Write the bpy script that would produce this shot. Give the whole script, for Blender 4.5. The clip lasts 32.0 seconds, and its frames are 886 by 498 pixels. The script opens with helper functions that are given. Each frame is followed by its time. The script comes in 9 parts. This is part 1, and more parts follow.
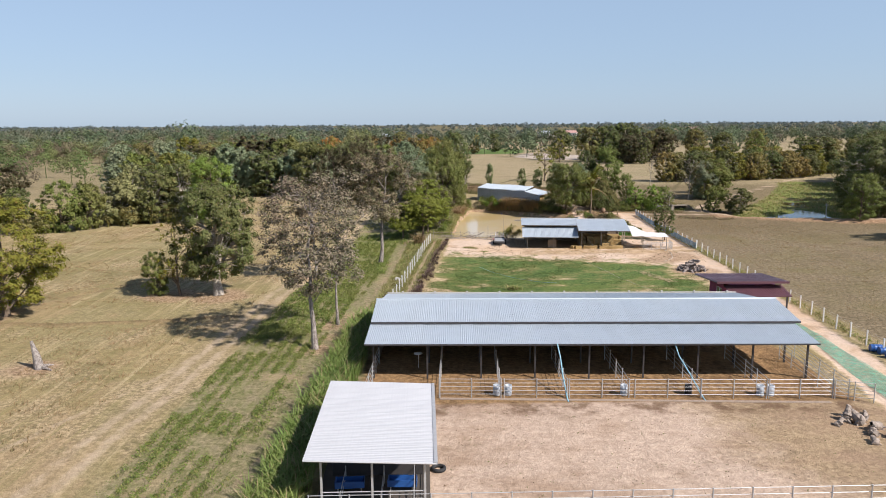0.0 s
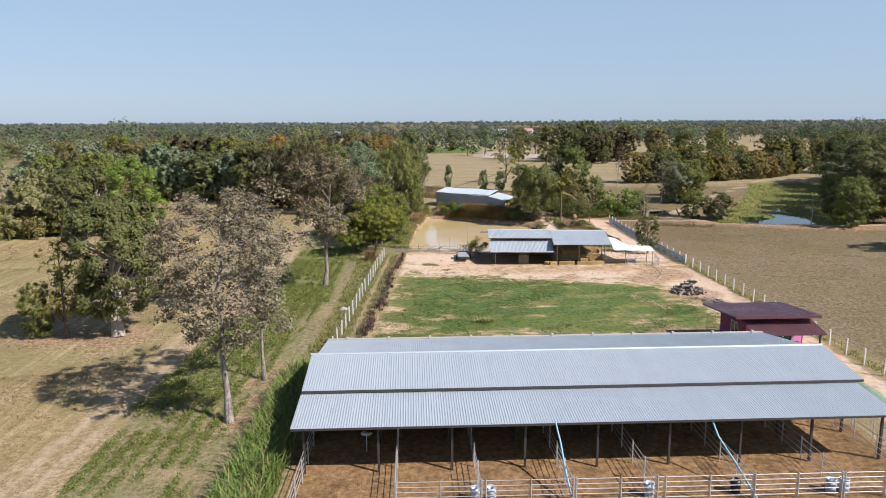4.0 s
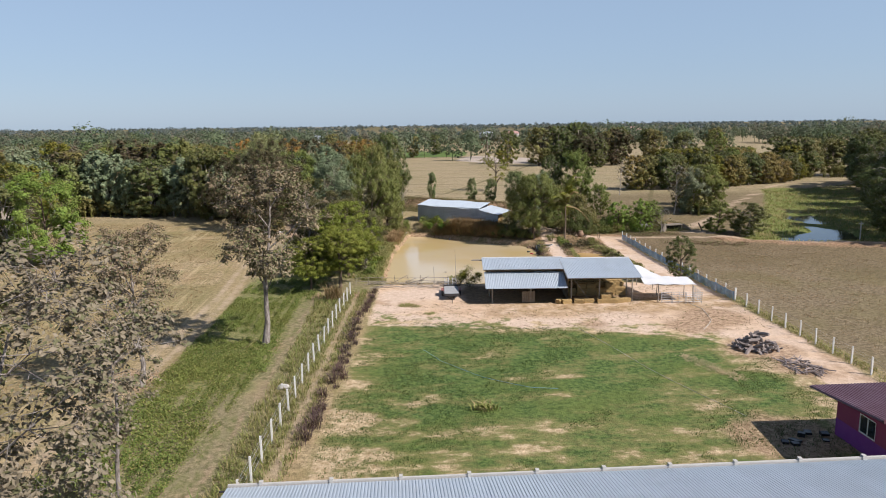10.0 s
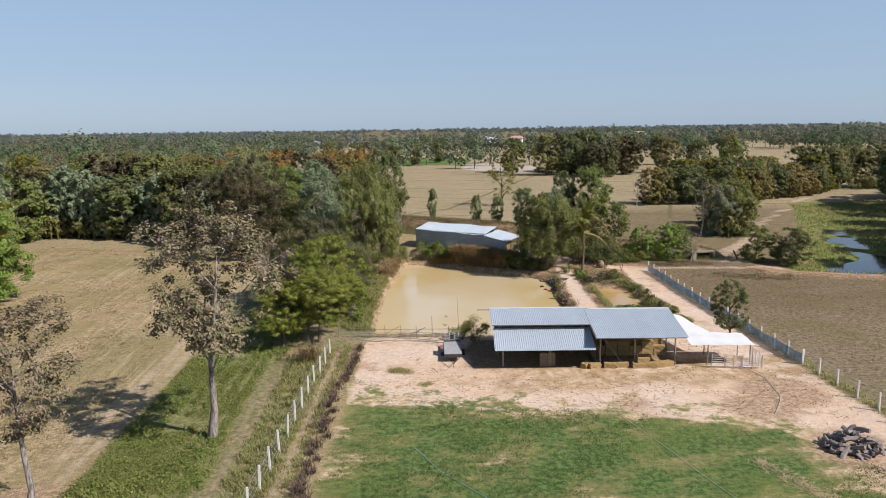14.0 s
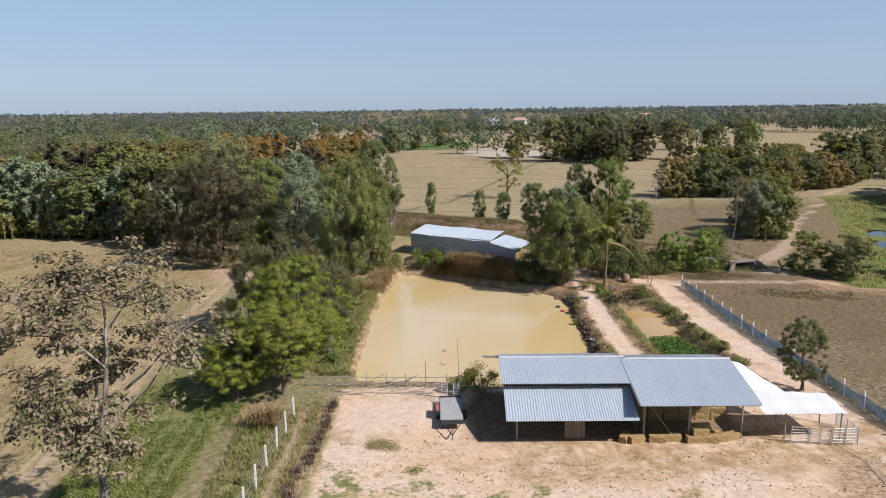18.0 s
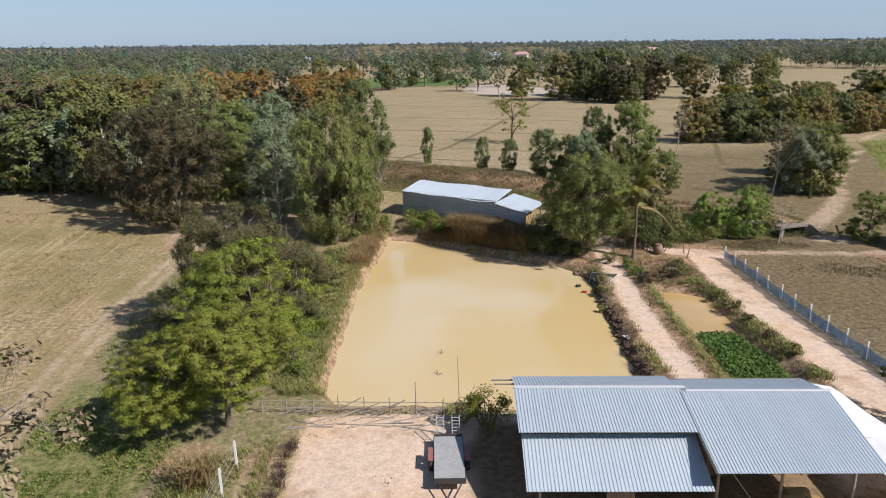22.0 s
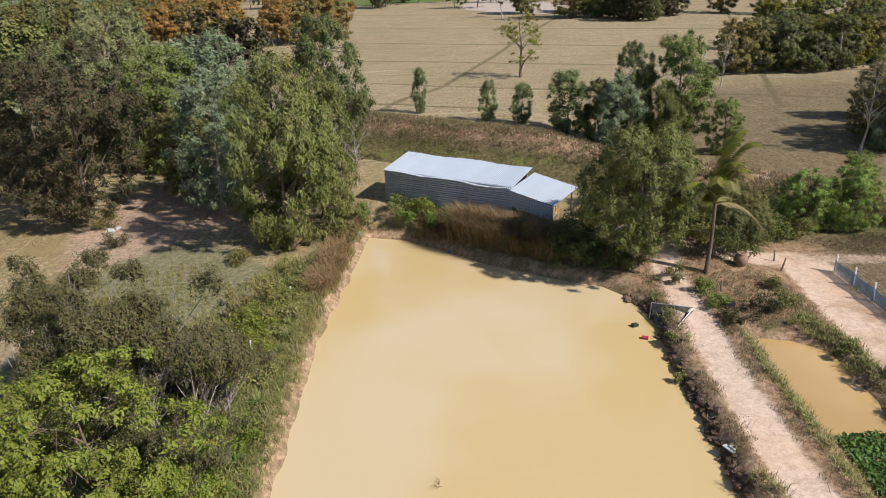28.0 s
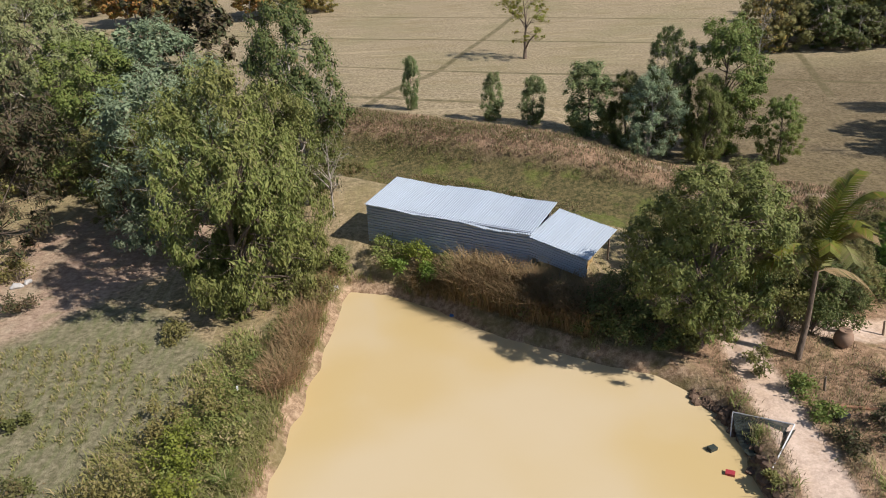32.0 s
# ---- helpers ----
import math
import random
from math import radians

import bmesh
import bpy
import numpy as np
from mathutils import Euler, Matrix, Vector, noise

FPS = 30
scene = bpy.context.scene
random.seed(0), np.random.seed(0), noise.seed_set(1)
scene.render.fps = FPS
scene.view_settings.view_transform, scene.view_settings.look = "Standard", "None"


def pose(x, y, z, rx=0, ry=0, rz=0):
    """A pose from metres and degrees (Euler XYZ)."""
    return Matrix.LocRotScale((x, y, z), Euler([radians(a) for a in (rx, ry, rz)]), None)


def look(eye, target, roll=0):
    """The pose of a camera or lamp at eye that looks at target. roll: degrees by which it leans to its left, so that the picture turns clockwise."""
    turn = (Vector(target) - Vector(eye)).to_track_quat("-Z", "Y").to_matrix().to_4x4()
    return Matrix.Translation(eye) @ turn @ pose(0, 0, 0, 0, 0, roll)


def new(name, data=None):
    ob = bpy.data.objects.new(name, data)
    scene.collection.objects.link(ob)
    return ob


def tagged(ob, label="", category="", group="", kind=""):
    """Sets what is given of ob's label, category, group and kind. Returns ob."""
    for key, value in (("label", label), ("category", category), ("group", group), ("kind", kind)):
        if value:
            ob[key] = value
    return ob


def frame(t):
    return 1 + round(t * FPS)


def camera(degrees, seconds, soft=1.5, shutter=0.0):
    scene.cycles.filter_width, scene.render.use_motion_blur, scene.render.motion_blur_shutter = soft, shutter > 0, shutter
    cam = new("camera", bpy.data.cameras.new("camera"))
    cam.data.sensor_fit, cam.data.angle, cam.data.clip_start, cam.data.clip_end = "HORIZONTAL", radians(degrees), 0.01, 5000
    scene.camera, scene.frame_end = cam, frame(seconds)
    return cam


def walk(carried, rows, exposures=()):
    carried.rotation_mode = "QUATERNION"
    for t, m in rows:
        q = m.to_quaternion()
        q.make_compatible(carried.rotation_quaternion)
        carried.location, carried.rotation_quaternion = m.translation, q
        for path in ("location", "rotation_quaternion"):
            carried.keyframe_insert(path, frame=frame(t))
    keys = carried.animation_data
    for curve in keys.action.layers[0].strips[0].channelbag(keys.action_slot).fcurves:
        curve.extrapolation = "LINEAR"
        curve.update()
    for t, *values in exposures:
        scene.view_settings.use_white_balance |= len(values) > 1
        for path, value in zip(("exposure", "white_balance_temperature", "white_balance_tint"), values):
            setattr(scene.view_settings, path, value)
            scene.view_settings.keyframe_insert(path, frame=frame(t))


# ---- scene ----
cam = camera(63.4, 32.0, soft=1.0)
PATH = [
    (0, (0.796, -0.034, 18.718), (0.806, 1.936, 18.37), -0.4),
    (0.5, (0.717, 1.771, 18.792), (0.73, 3.74, 18.441), -0.3),
    (1, (0.747, 3.622, 18.822), (0.759, 5.59, 18.47), -0.4),
    (1.5, (0.756, 5.463, 18.814), (0.769, 7.432, 18.461), -0.3),
    (2, (0.763, 7.278, 18.857), (0.815, 9.245, 18.501), -0.4),
    (2.5, (0.827, 9.116, 18.862), (0.885, 11.083, 18.505), -0.5),
    (3, (0.925, 10.894, 18.824), (0.996, 12.861, 18.469), -0.6),
    (3.5, (0.91, 12.652, 18.803), (1.014, 14.617, 18.448), -0.4),
    (5.5, (1.149, 20.022, 18.473), (1.316, 21.984, 18.122), -0.4),
    (6, (1.297, 21.745, 18.388), (1.467, 23.707, 18.04), -0.4),
    (6.5, (1.461, 23.518, 18.445), (1.64, 25.479, 18.095), -0.4),
    (7, (1.647, 25.349, 18.503), (1.83, 27.309, 18.15), -0.4),
    (7.5, (1.915, 27.163, 18.582), (2.095, 29.123, 18.226), -0.4),
    (8, (2.155, 28.817, 18.588), (2.333, 30.777, 18.232), -0.5),
    (8.5, (2.357, 30.441, 18.461), (2.531, 32.402, 18.109), -0.5),
    (9, (2.508, 32.161, 18.321), (2.681, 34.123, 17.973), -0.5),
    (9.5, (2.687, 33.873, 18.322), (2.859, 35.836, 17.975), -0.7),
    (10, (2.722, 35.594, 18.308), (2.896, 37.556, 17.962), -0.7),
    (10.5, (2.698, 37.429, 18.319), (2.876, 39.39, 17.973), -0.6),
    (11, (2.781, 39.262, 18.368), (2.961, 41.223, 18.018), -0.6),
    (11.5, (2.952, 41.071, 18.492), (3.132, 43.032, 18.143), -0.7),
    (12, (3.151, 42.819, 18.788), (3.331, 44.781, 18.444), -0.6),
    (12.5, (3.405, 44.588, 19.182), (3.584, 46.55, 18.841), -0.6),
    (13, (3.642, 46.316, 19.536), (3.819, 48.278, 19.191), -0.6),
    (13.5, (3.996, 47.982, 19.717), (4.168, 49.946, 19.379), -0.7),
    (14, (4.366, 49.692, 19.926), (4.531, 51.657, 19.589), -0.8),
    (14.5, (4.707, 51.46, 20.29), (4.867, 53.425, 19.955), -0.8),
    (15, (5.039, 53.216, 20.671), (5.194, 55.18, 20.33), -0.7),
    (15.5, (5.203, 55.148, 21.006), (5.359, 57.113, 20.666), -0.7),
    (17.5, (5.894, 62.537, 21.049), (6.051, 64.496, 20.674), -0.6),
    (18, (6.043, 64.348, 21.0), (6.201, 66.303, 20.611), -0.7),
    (18.5, (6.212, 66.059, 21.036), (6.37, 68.008, 20.614), -0.6),
    (19, (6.335, 67.805, 21.028), (6.493, 69.752, 20.598), -0.4),
    (19.5, (6.559, 69.489, 20.996), (6.714, 71.421, 20.503), -0.5),
    (20, (6.784, 71.326, 20.993), (6.936, 73.255, 20.487), -0.6),
    (20.5, (6.951, 73.089, 20.957), (7.104, 75.017, 20.449), -0.6),
    (21, (7.148, 74.957, 20.915), (7.3, 76.877, 20.376), -0.7),
    (21.5, (7.321, 76.749, 20.93), (7.473, 78.663, 20.372), -0.7),
    (22, (7.404, 78.56, 20.925), (7.56, 80.474, 20.366), -0.6),
    (22.5, (7.511, 80.392, 20.862), (7.67, 82.306, 20.305), -0.6),
    (23, (7.621, 82.298, 20.848), (7.781, 84.211, 20.289), -0.4),
    (23.5, (7.897, 84.196, 20.837), (8.055, 86.11, 20.277), -0.6),
    (24, (8.085, 86.027, 20.872), (8.243, 87.94, 20.31), -0.7),
    (24.5, (8.369, 87.657, 20.99), (8.522, 89.569, 20.426), -0.9),
    (26.5, (9.058, 94.944, 21.673), (9.212, 96.839, 21.051), -1.4),
    (27, (9.171, 96.632, 21.718), (9.324, 98.512, 21.055), -1.5),
    (27.5, (9.337, 98.421, 21.708), (9.486, 100.282, 20.991), -1.6),
    (28, (9.595, 100.288, 21.718), (9.739, 102.126, 20.943), -1.7),
    (28.5, (9.874, 102.208, 21.705), (10.012, 104.028, 20.886), -1.9),
    (29, (10.066, 104.087, 21.705), (10.202, 105.903, 20.877), -2.1),
    (29.5, (10.116, 105.998, 21.715), (10.256, 107.812, 20.883), -2.1),
    (30, (10.07, 107.856, 21.785), (10.218, 109.666, 20.947), -2.1),
    (30.5, (10.05, 109.631, 21.9), (10.206, 111.437, 21.055), -2.0),
    (31, (10.151, 111.468, 21.997), (10.309, 113.271, 21.146), -2.0),
    (31.5, (10.371, 113.241, 22.032), (10.529, 115.041, 21.176), -2.1),
    (32, (10.651, 114.802, 22.036), (10.803, 116.602, 21.176), -2.2),
]
walk(cam, [(t, look(eye, target, roll)) for t, eye, target, roll in PATH], exposures=[(0.0, 0.555, 6500, 10), (6.0, 0.53, 6480, 10), (13.0, 0.37, 6440, 10), (20.0, 0.39, 6370, 10), (32.0, 0.37, 6400, 10)])

# ---- light ----
SUN_EL, SUN_AZ = radians(42.5), radians(122.0)
to_sun = Vector((math.sin(SUN_AZ) * math.cos(SUN_EL), math.cos(SUN_AZ) * math.cos(SUN_EL), math.sin(SUN_EL)))
world = bpy.data.worlds.new("sky")
scene.world = world
world.use_nodes = True
wn, wl = world.node_tree.nodes, world.node_tree.links
wn.clear()
sky = wn.new("ShaderNodeTexSky")
sky.sky_type = "NISHITA"
sky.sun_disc = False
sky.sun_elevation, sky.sun_rotation = SUN_EL, SUN_AZ
sky.altitude, sky.air_density, sky.dust_density, sky.ozone_density = 0.0, 1.0, 0.4, 2.0
wbg = wn.new("ShaderNodeBackground")
wbg.inputs["Strength"].default_value = 0.0725
wout = wn.new("ShaderNodeOutputWorld")
tone = wn.new("ShaderNodeMix")
tone.data_type, tone.blend_type = "RGBA", "MULTIPLY"
tone.inputs[0].default_value = 1.0
tone.inputs[7].default_value = (0.89, 0.955, 1.125, 1)
soften = wn.new("ShaderNodeHueSaturation")
soften.inputs["Saturation"].default_value = 0.78
wl.new(sky.outputs["Color"], soften.inputs["Color"])
wl.new(soften.outputs[0], tone.inputs[6])
haze = wn.new("ShaderNodeMix")
haze.data_type = "RGBA"
high = wn.new("ShaderNodeTexCoord")
split = wn.new("ShaderNodeSeparateXYZ")
lift = wn.new("ShaderNodeMapRange")
wl.new(high.outputs["Generated"], split.inputs[0])
wl.new(split.outputs[2], lift.inputs[0])
for k, val in enumerate((0.16, 0.72, 0.64, 0.0)):
    lift.inputs[k + 1].default_value = val
wl.new(lift.outputs[0], haze.inputs[0])
haze.inputs[7].default_value = (3.98, 5.44, 7.38, 1)
wl.new(tone.outputs[2], haze.inputs[6])
wl.new(haze.outputs[2], wbg.inputs["Color"])
wl.new(wbg.outputs[0], wout.inputs["Surface"])
sun = new("sun", bpy.data.lights.new("sun", "SUN"))
sun.data.energy, sun.data.angle, sun.data.color = 5.0, radians(0.53), (1.0, 0.928, 0.89)
sun.matrix_world = look(tuple(to_sun * 200), (0, 0, 0))

# ---- materials ----


class Nodes:
    """A small helper for node trees."""

    def __init__(self, name):
        self.m = bpy.data.materials.new(name)
        self.m.use_nodes = True
        self.t = self.m.node_tree
        self.t.nodes.clear()
        self.out = self.t.nodes.new("ShaderNodeOutputMaterial")
        self.xyz = None

    def add(self, kind, **props):
        n = self.t.nodes.new(kind)
        for k, v in props.items():
            if k == "data_type":
                n.data_type = v
            elif k == "operation":
                n.operation = v
            elif k == "blend_type":
                n.blend_type = v
            elif k == "attribute_name":
                n.attribute_name = v
            elif k == "wave":
                n.wave_type = v
        return n

    def put(self, socket, value):
        if isinstance(value, bpy.types.NodeSocket):
            self.t.links.new(value, socket)
        elif isinstance(value, tuple) and len(value) == 3 and socket.type == "RGBA":
            socket.default_value = (*value, 1)
        else:
            socket.default_value = value

    def coords(self):
        if self.xyz is None:
            self.xyz = self.add("ShaderNodeNewGeometry").outputs["Position"]
        return self.xyz

    def local(self):
        return self.add("ShaderNodeTexCoord").outputs["Object"]

    def noise(self, scale, detail=3.0, rough=0.55, coords=None, stretch=None):
        n = self.add("ShaderNodeTexNoise")
        c = coords or self.coords()
        if stretch:
            mp = self.add("ShaderNodeMapping")
            self.put(mp.inputs["Vector"], c)
            mp.inputs["Scale"].default_value = stretch
            c = mp.outputs[0]
        self.put(n.inputs["Vector"], c)
        n.inputs["Scale"].default_value, n.inputs["Detail"].default_value, n.inputs["Roughness"].default_value = scale, detail, rough
        return n.outputs["Fac"]

    def math(self, op, a, b=0.0, c=0.0):
        n = self.add("ShaderNodeMath", operation=op)
        for s, v in zip(n.inputs, (a, b, c)):
            self.put(s, v)
        return n.outputs[0]

    def ramp(self, fac, lo, hi, a=0.0, b=1.0):
        n = self.add("ShaderNodeMapRange")
        n.interpolation_type = "SMOOTHSTEP"
        for s, v in zip(n.inputs, (fac, lo, hi, a, b)):
            self.put(s, v)
        return n.outputs[0]

    def mix(self, fac, a, b, blend="MIX"):
        n = self.add("ShaderNodeMix", data_type="RGBA", blend_type=blend)
        self.put(n.inputs[0], fac)
        self.put(n.inputs[6], a)
        self.put(n.inputs[7], b)
        return n.outputs[2]

    def attr(self, name):
        return self.add("ShaderNodeAttribute", attribute_name=name).outputs["Fac"]

    def bump(self, height, strength=0.4, distance=0.05):
        n = self.add("ShaderNodeBump")
        n.inputs["Strength"].default_value, n.inputs["Distance"].default_value = strength, distance
        self.put(n.inputs["Height"], height)
        return n.outputs[0]

    def finish(self, color, rough=0.8, metal=0.0, normal=None, spec=0.4):
        p = self.add("ShaderNodeBsdfPrincipled")
        self.put(p.inputs["Base Color"], color)
        self.put(p.inputs["Roughness"], rough)
        self.put(p.inputs["Metallic"], metal)
        self.put(p.inputs["Specular IOR Level"], spec)
        if normal is not None:
            self.put(p.inputs["Normal"], normal)
        self.put(self.out.inputs["Surface"], p.outputs[0])
        return self.m


def plain(name, base, dark=0.7, rough=0.7, metal=0.0, scale=3.0, bump=0.15, dirt=None, dirt_amount=0.0, spec=0.4):
    """A surface with grain, broad variation and, if given, patchy dirt."""
    n = Nodes(name)
    c = n.local()
    fine, broad = n.noise(scale * 9, 4, 0.6, c), n.noise(scale * 0.7, 3, 0.55, c)
    low = tuple(v * dark for v in base)
    col = n.mix(n.ramp(fine, 0.3, 0.72), low, base)
    col = n.mix(n.ramp(broad, 0.25, 0.8, 0.0, 0.6), col, low)
    if dirt:
        spots = n.noise(scale * 2.3, 6, 0.7, c)
        col = n.mix(n.ramp(spots, 0.62 - dirt_amount * 0.3, 0.8, 0.0, 0.85), col, dirt)
    rnd = n.add("ShaderNodeObjectInfo").outputs["Random"]
    col = n.mix(n.ramp(rnd, 0, 1, 0.0, 0.22), col, low)
    return n.finish(col, n.ramp(broad, 0.2, 0.8, max(0.05, rough - 0.12), min(1, rough + 0.12)), metal, n.bump(fine, bump, 0.02), spec)


def leaf_mat(name, base, other, dry=None, dry_part=0.0, glow=0.3, bright=1.0):
    """Leaves: colour differs from leaf to leaf and from tree to tree."""
    n = Nodes(name)
    isle = n.add("ShaderNodeNewGeometry").outputs["Random Per Island"]
    rnd = n.add("ShaderNodeObjectInfo").outputs["Random"]
    base, other = tuple(v * bright for v in base), tuple(v * bright for v in other)
    col = n.mix(isle, base, other)
    col = n.mix(n.ramp(n.noise(0.5, 2), 0.38, 0.66, 0.0, 0.5), col, tuple(v * 0.62 for v in base))
    col = n.mix(n.ramp(n.noise(0.045, 3, 0.6), 0.42, 0.62, 0.0, 0.45), col, (other[0] * 0.95, other[1] * 0.72, other[2] * 0.8))
    if dry:
        col = n.mix(n.math("GREATER_THAN", n.math("FRACT", n.math("MULTIPLY", isle, 7.31)), 1 - dry_part), col, dry)
    col = n.mix(n.ramp(rnd, 0, 1, 0.0, 0.35), col, tuple(v * 0.6 for v in other))
    d = n.add("ShaderNodeBsdfPrincipled")
    n.put(d.inputs["Base Color"], col)
    d.inputs["Roughness"].default_value, d.inputs["Specular IOR Level"].default_value = 0.6, 0.25
    tr = n.add("ShaderNodeBsdfTranslucent")
    n.put(tr.inputs["Color"], col)
    mx = n.add("ShaderNodeMixShader")
    mx.inputs[0].default_value = glow
    n.put(mx.inputs[1], d.outputs[0])
    n.put(mx.inputs[2], tr.outputs[0])
    n.put(n.out.inputs["Surface"], mx.outputs[0])
    return n.m


def far_leaf_mat(name, base, other, third):
    """Leaves of distant woods: the colour differs from crown to crown more than from leaf to leaf."""
    n = Nodes(name)
    isle = n.add("ShaderNodeNewGeometry").outputs["Random Per Island"]
    col = n.mix(n.ramp(n.noise(0.085, 2, 0.5), 0.38, 0.62), base, other)
    col = n.mix(n.ramp(n.noise(0.06, 3, 0.6, None, (1.3, 0.8, 0.6)), 0.52, 0.62, 0, 0.85), col, third)
    col = n.mix(n.ramp(isle, 0, 1, 0.0, 0.18), col, tuple(v * 0.6 for v in base))
    d = n.add("ShaderNodeBsdfPrincipled")
    n.put(d.inputs["Base Color"], col)
    d.inputs["Roughness"].default_value, d.inputs["Specular IOR Level"].default_value = 0.7, 0.2
    tr = n.add("ShaderNodeBsdfTranslucent")
    n.put(tr.inputs["Color"], col)
    mx = n.add("ShaderNodeMixShader")
    mx.inputs[0].default_value = 0.34
    n.put(mx.inputs[1], d.outputs[0])
    n.put(mx.inputs[2], tr.outputs[0])
    n.put(n.out.inputs["Surface"], mx.outputs[0])
    return n.m


def bark_mat(name, base, dark):
    n = Nodes(name)
    c = n.local()
    f = n.noise(3.0, 6, 0.65, c, (4, 4, 0.8))
    col = n.mix(n.ramp(f, 0.35, 0.65), dark, base)
    col = n.mix(n.ramp(n.noise(0.9, 3, 0.5, c), 0.5, 0.75, 0, 0.6), col, dark)
    return n.finish(col, 0.9, 0, n.bump(f, 0.6, 0.04), 0.2)


def metal_roof(name, base, spot, rough, metal, streak_axis):
    """Profiled steel sheet: streaks down the slope, dulled patches, a shade of its own for each sheet."""
    n = Nodes(name)
    c = n.local()
    s = (5.0, 0.25, 1) if streak_axis == "y" else (0.25, 5.0, 1)
    streak = n.noise(2.0, 4, 0.6, c, s)
    patch = n.noise(0.35, 4, 0.6, n.coords())
    col = n.mix(n.ramp(streak, 0.4, 0.75, 0, 0.55), base, spot)
    col = n.mix(n.ramp(patch, 0.42, 0.7, 0, 0.5), col, spot)
    rnd = n.add("ShaderNodeObjectInfo").outputs["Random"]
    col = n.mix(n.ramp(rnd, 0, 1, 0, 0.3), col, spot)
    return n.finish(col, n.ramp(patch, 0.3, 0.7, rough - 0.08, rough + 0.1), metal, n.bump(n.noise(14, 3, 0.5, c), 0.06, 0.01))


M_ZINC = metal_roof("zinc_sheet", (0.445, 0.505, 0.55), (0.385, 0.43, 0.465), 0.55, 0.35, "y")
M_WHITE_ROOF = metal_roof("white_sheet", (0.47, 0.475, 0.485), (0.41, 0.42, 0.43), 0.5, 0.1, "x")
M_ZINC_WALL = metal_roof("zinc_wall", (0.46, 0.50, 0.56), (0.33, 0.36, 0.41), 0.42, 0.35, "x")
M_MAROON_ROOF = metal_roof("maroon_sheet", (0.135, 0.062, 0.075), (0.10, 0.05, 0.06), 0.38, 0.0, "y")
M_CONCRETE = plain("concrete", (0.52, 0.50, 0.46), 0.72, 0.85, dirt=(0.22, 0.19, 0.15), dirt_amount=0.2)
M_POST_WHITE = plain("pale_concrete_post", (0.72, 0.71, 0.67), 0.8, 0.8, dirt=(0.35, 0.30, 0.24), dirt_amount=0.15)
M_GALV = plain("galvanised_pipe", (0.54, 0.54, 0.535), 0.75, 0.45, 0.35, 6, 0.05, dirt=(0.25, 0.16, 0.10), dirt_amount=0.25)
M_STEEL_DARK = plain("dark_steel", (0.07, 0.065, 0.065), 0.7, 0.6, 0.2, 4, 0.1)
M_PIPE_BLUE = plain("blue_pipe", (0.27, 0.50, 0.58), 0.75, 0.5, 0, 5, 0.05)
M_PINK = plain("pink_wall", (0.30, 0.06, 0.13), 0.8, 0.8, 0, 2, 0.1)
M_PINK_LIGHT = plain("light_pink_wall", (0.66, 0.24, 0.46), 0.85, 0.8, 0, 2, 0.1)
M_WHITE_PAINT = plain("white_paint", (0.78, 0.78, 0.76), 0.85, 0.5, 0, 3, 0.05, dirt=(0.45, 0.42, 0.36), dirt_amount=0.1)
M_TIMBER = plain("weathered_timber", (0.30, 0.23, 0.16), 0.55, 0.85, 0, 3, 0.4)
M_TIMBER_GREY = plain("grey_bamboo", (0.38, 0.33, 0.27), 0.6, 0.8, 0, 4, 0.3)
M_LOG = plain("split_log", (0.34, 0.285, 0.255), 0.5, 0.9, 0, 3, 0.5, dirt=(0.10, 0.08, 0.07), dirt_amount=0.4)
M_BRUSH = plain("cut_branches", (0.36, 0.30, 0.275), 0.6, 0.9, 0, 3, 0.4)
M_STUMP = plain("pale_stump", (0.46, 0.38, 0.31), 0.5, 0.9, 0, 3, 0.5, dirt=(0.2, 0.15, 0.12), dirt_amount=0.3)
M_STRAW = plain("straw", (0.44, 0.30, 0.125), 0.55, 0.9, 0, 6, 0.8, dirt=(0.30, 0.21, 0.09), dirt_amount=0.3)
M_RUBBER = plain("rubber", (0.03, 0.03, 0.03), 0.7, 0.75, 0, 5, 0.3, dirt=(0.12, 0.10, 0.08), dirt_amount=0.2)
M_DRUM = plain("grey_drum", (0.50, 0.55, 0.60), 0.7, 0.5, 0, 4, 0.1, dirt=(0.2, 0.15, 0.1), dirt_amount=0.3)
M_BLUE = plain("blue_plastic", (0.03, 0.11, 0.34), 0.75, 0.4, 0, 3, 0.05)
M_RED = plain("red_paint", (0.42, 0.05, 0.06), 0.7, 0.5, 0, 3, 0.05)
M_PLY = plain("grey_blue_boards", (0.46, 0.48, 0.46), 0.65, 0.8, 0, 2.0, 0.2, dirt=(0.22, 0.36, 0.46), dirt_amount=0.45)
M_TARP = plain("white_tarp", (0.66, 0.66, 0.65), 0.9, 0.5, 0, 1.2, 0.2, dirt=(0.55, 0.52, 0.46), dirt_amount=0.1)
M_DARK_PLASTIC = plain("black_plastic", (0.02, 0.02, 0.022), 0.7, 0.45, 0, 3, 0.1)
M_GREEN_BOARD = plain("teal_sheet", (0.03, 0.20, 0.18), 0.7, 0.5, 0, 2, 0.1)
M_HOSE = plain("pale_hose", (0.55, 0.55, 0.50), 0.7, 0.6, 0, 3, 0.05)
M_FLOAT = plain("black_box", (0.04, 0.05, 0.04), 0.7, 0.6, 0, 3, 0.05)

n = Nodes("window_glass")
M_GLASS = n.finish((0.02, 0.03, 0.035), 0.08, 0.0, None, 0.8)


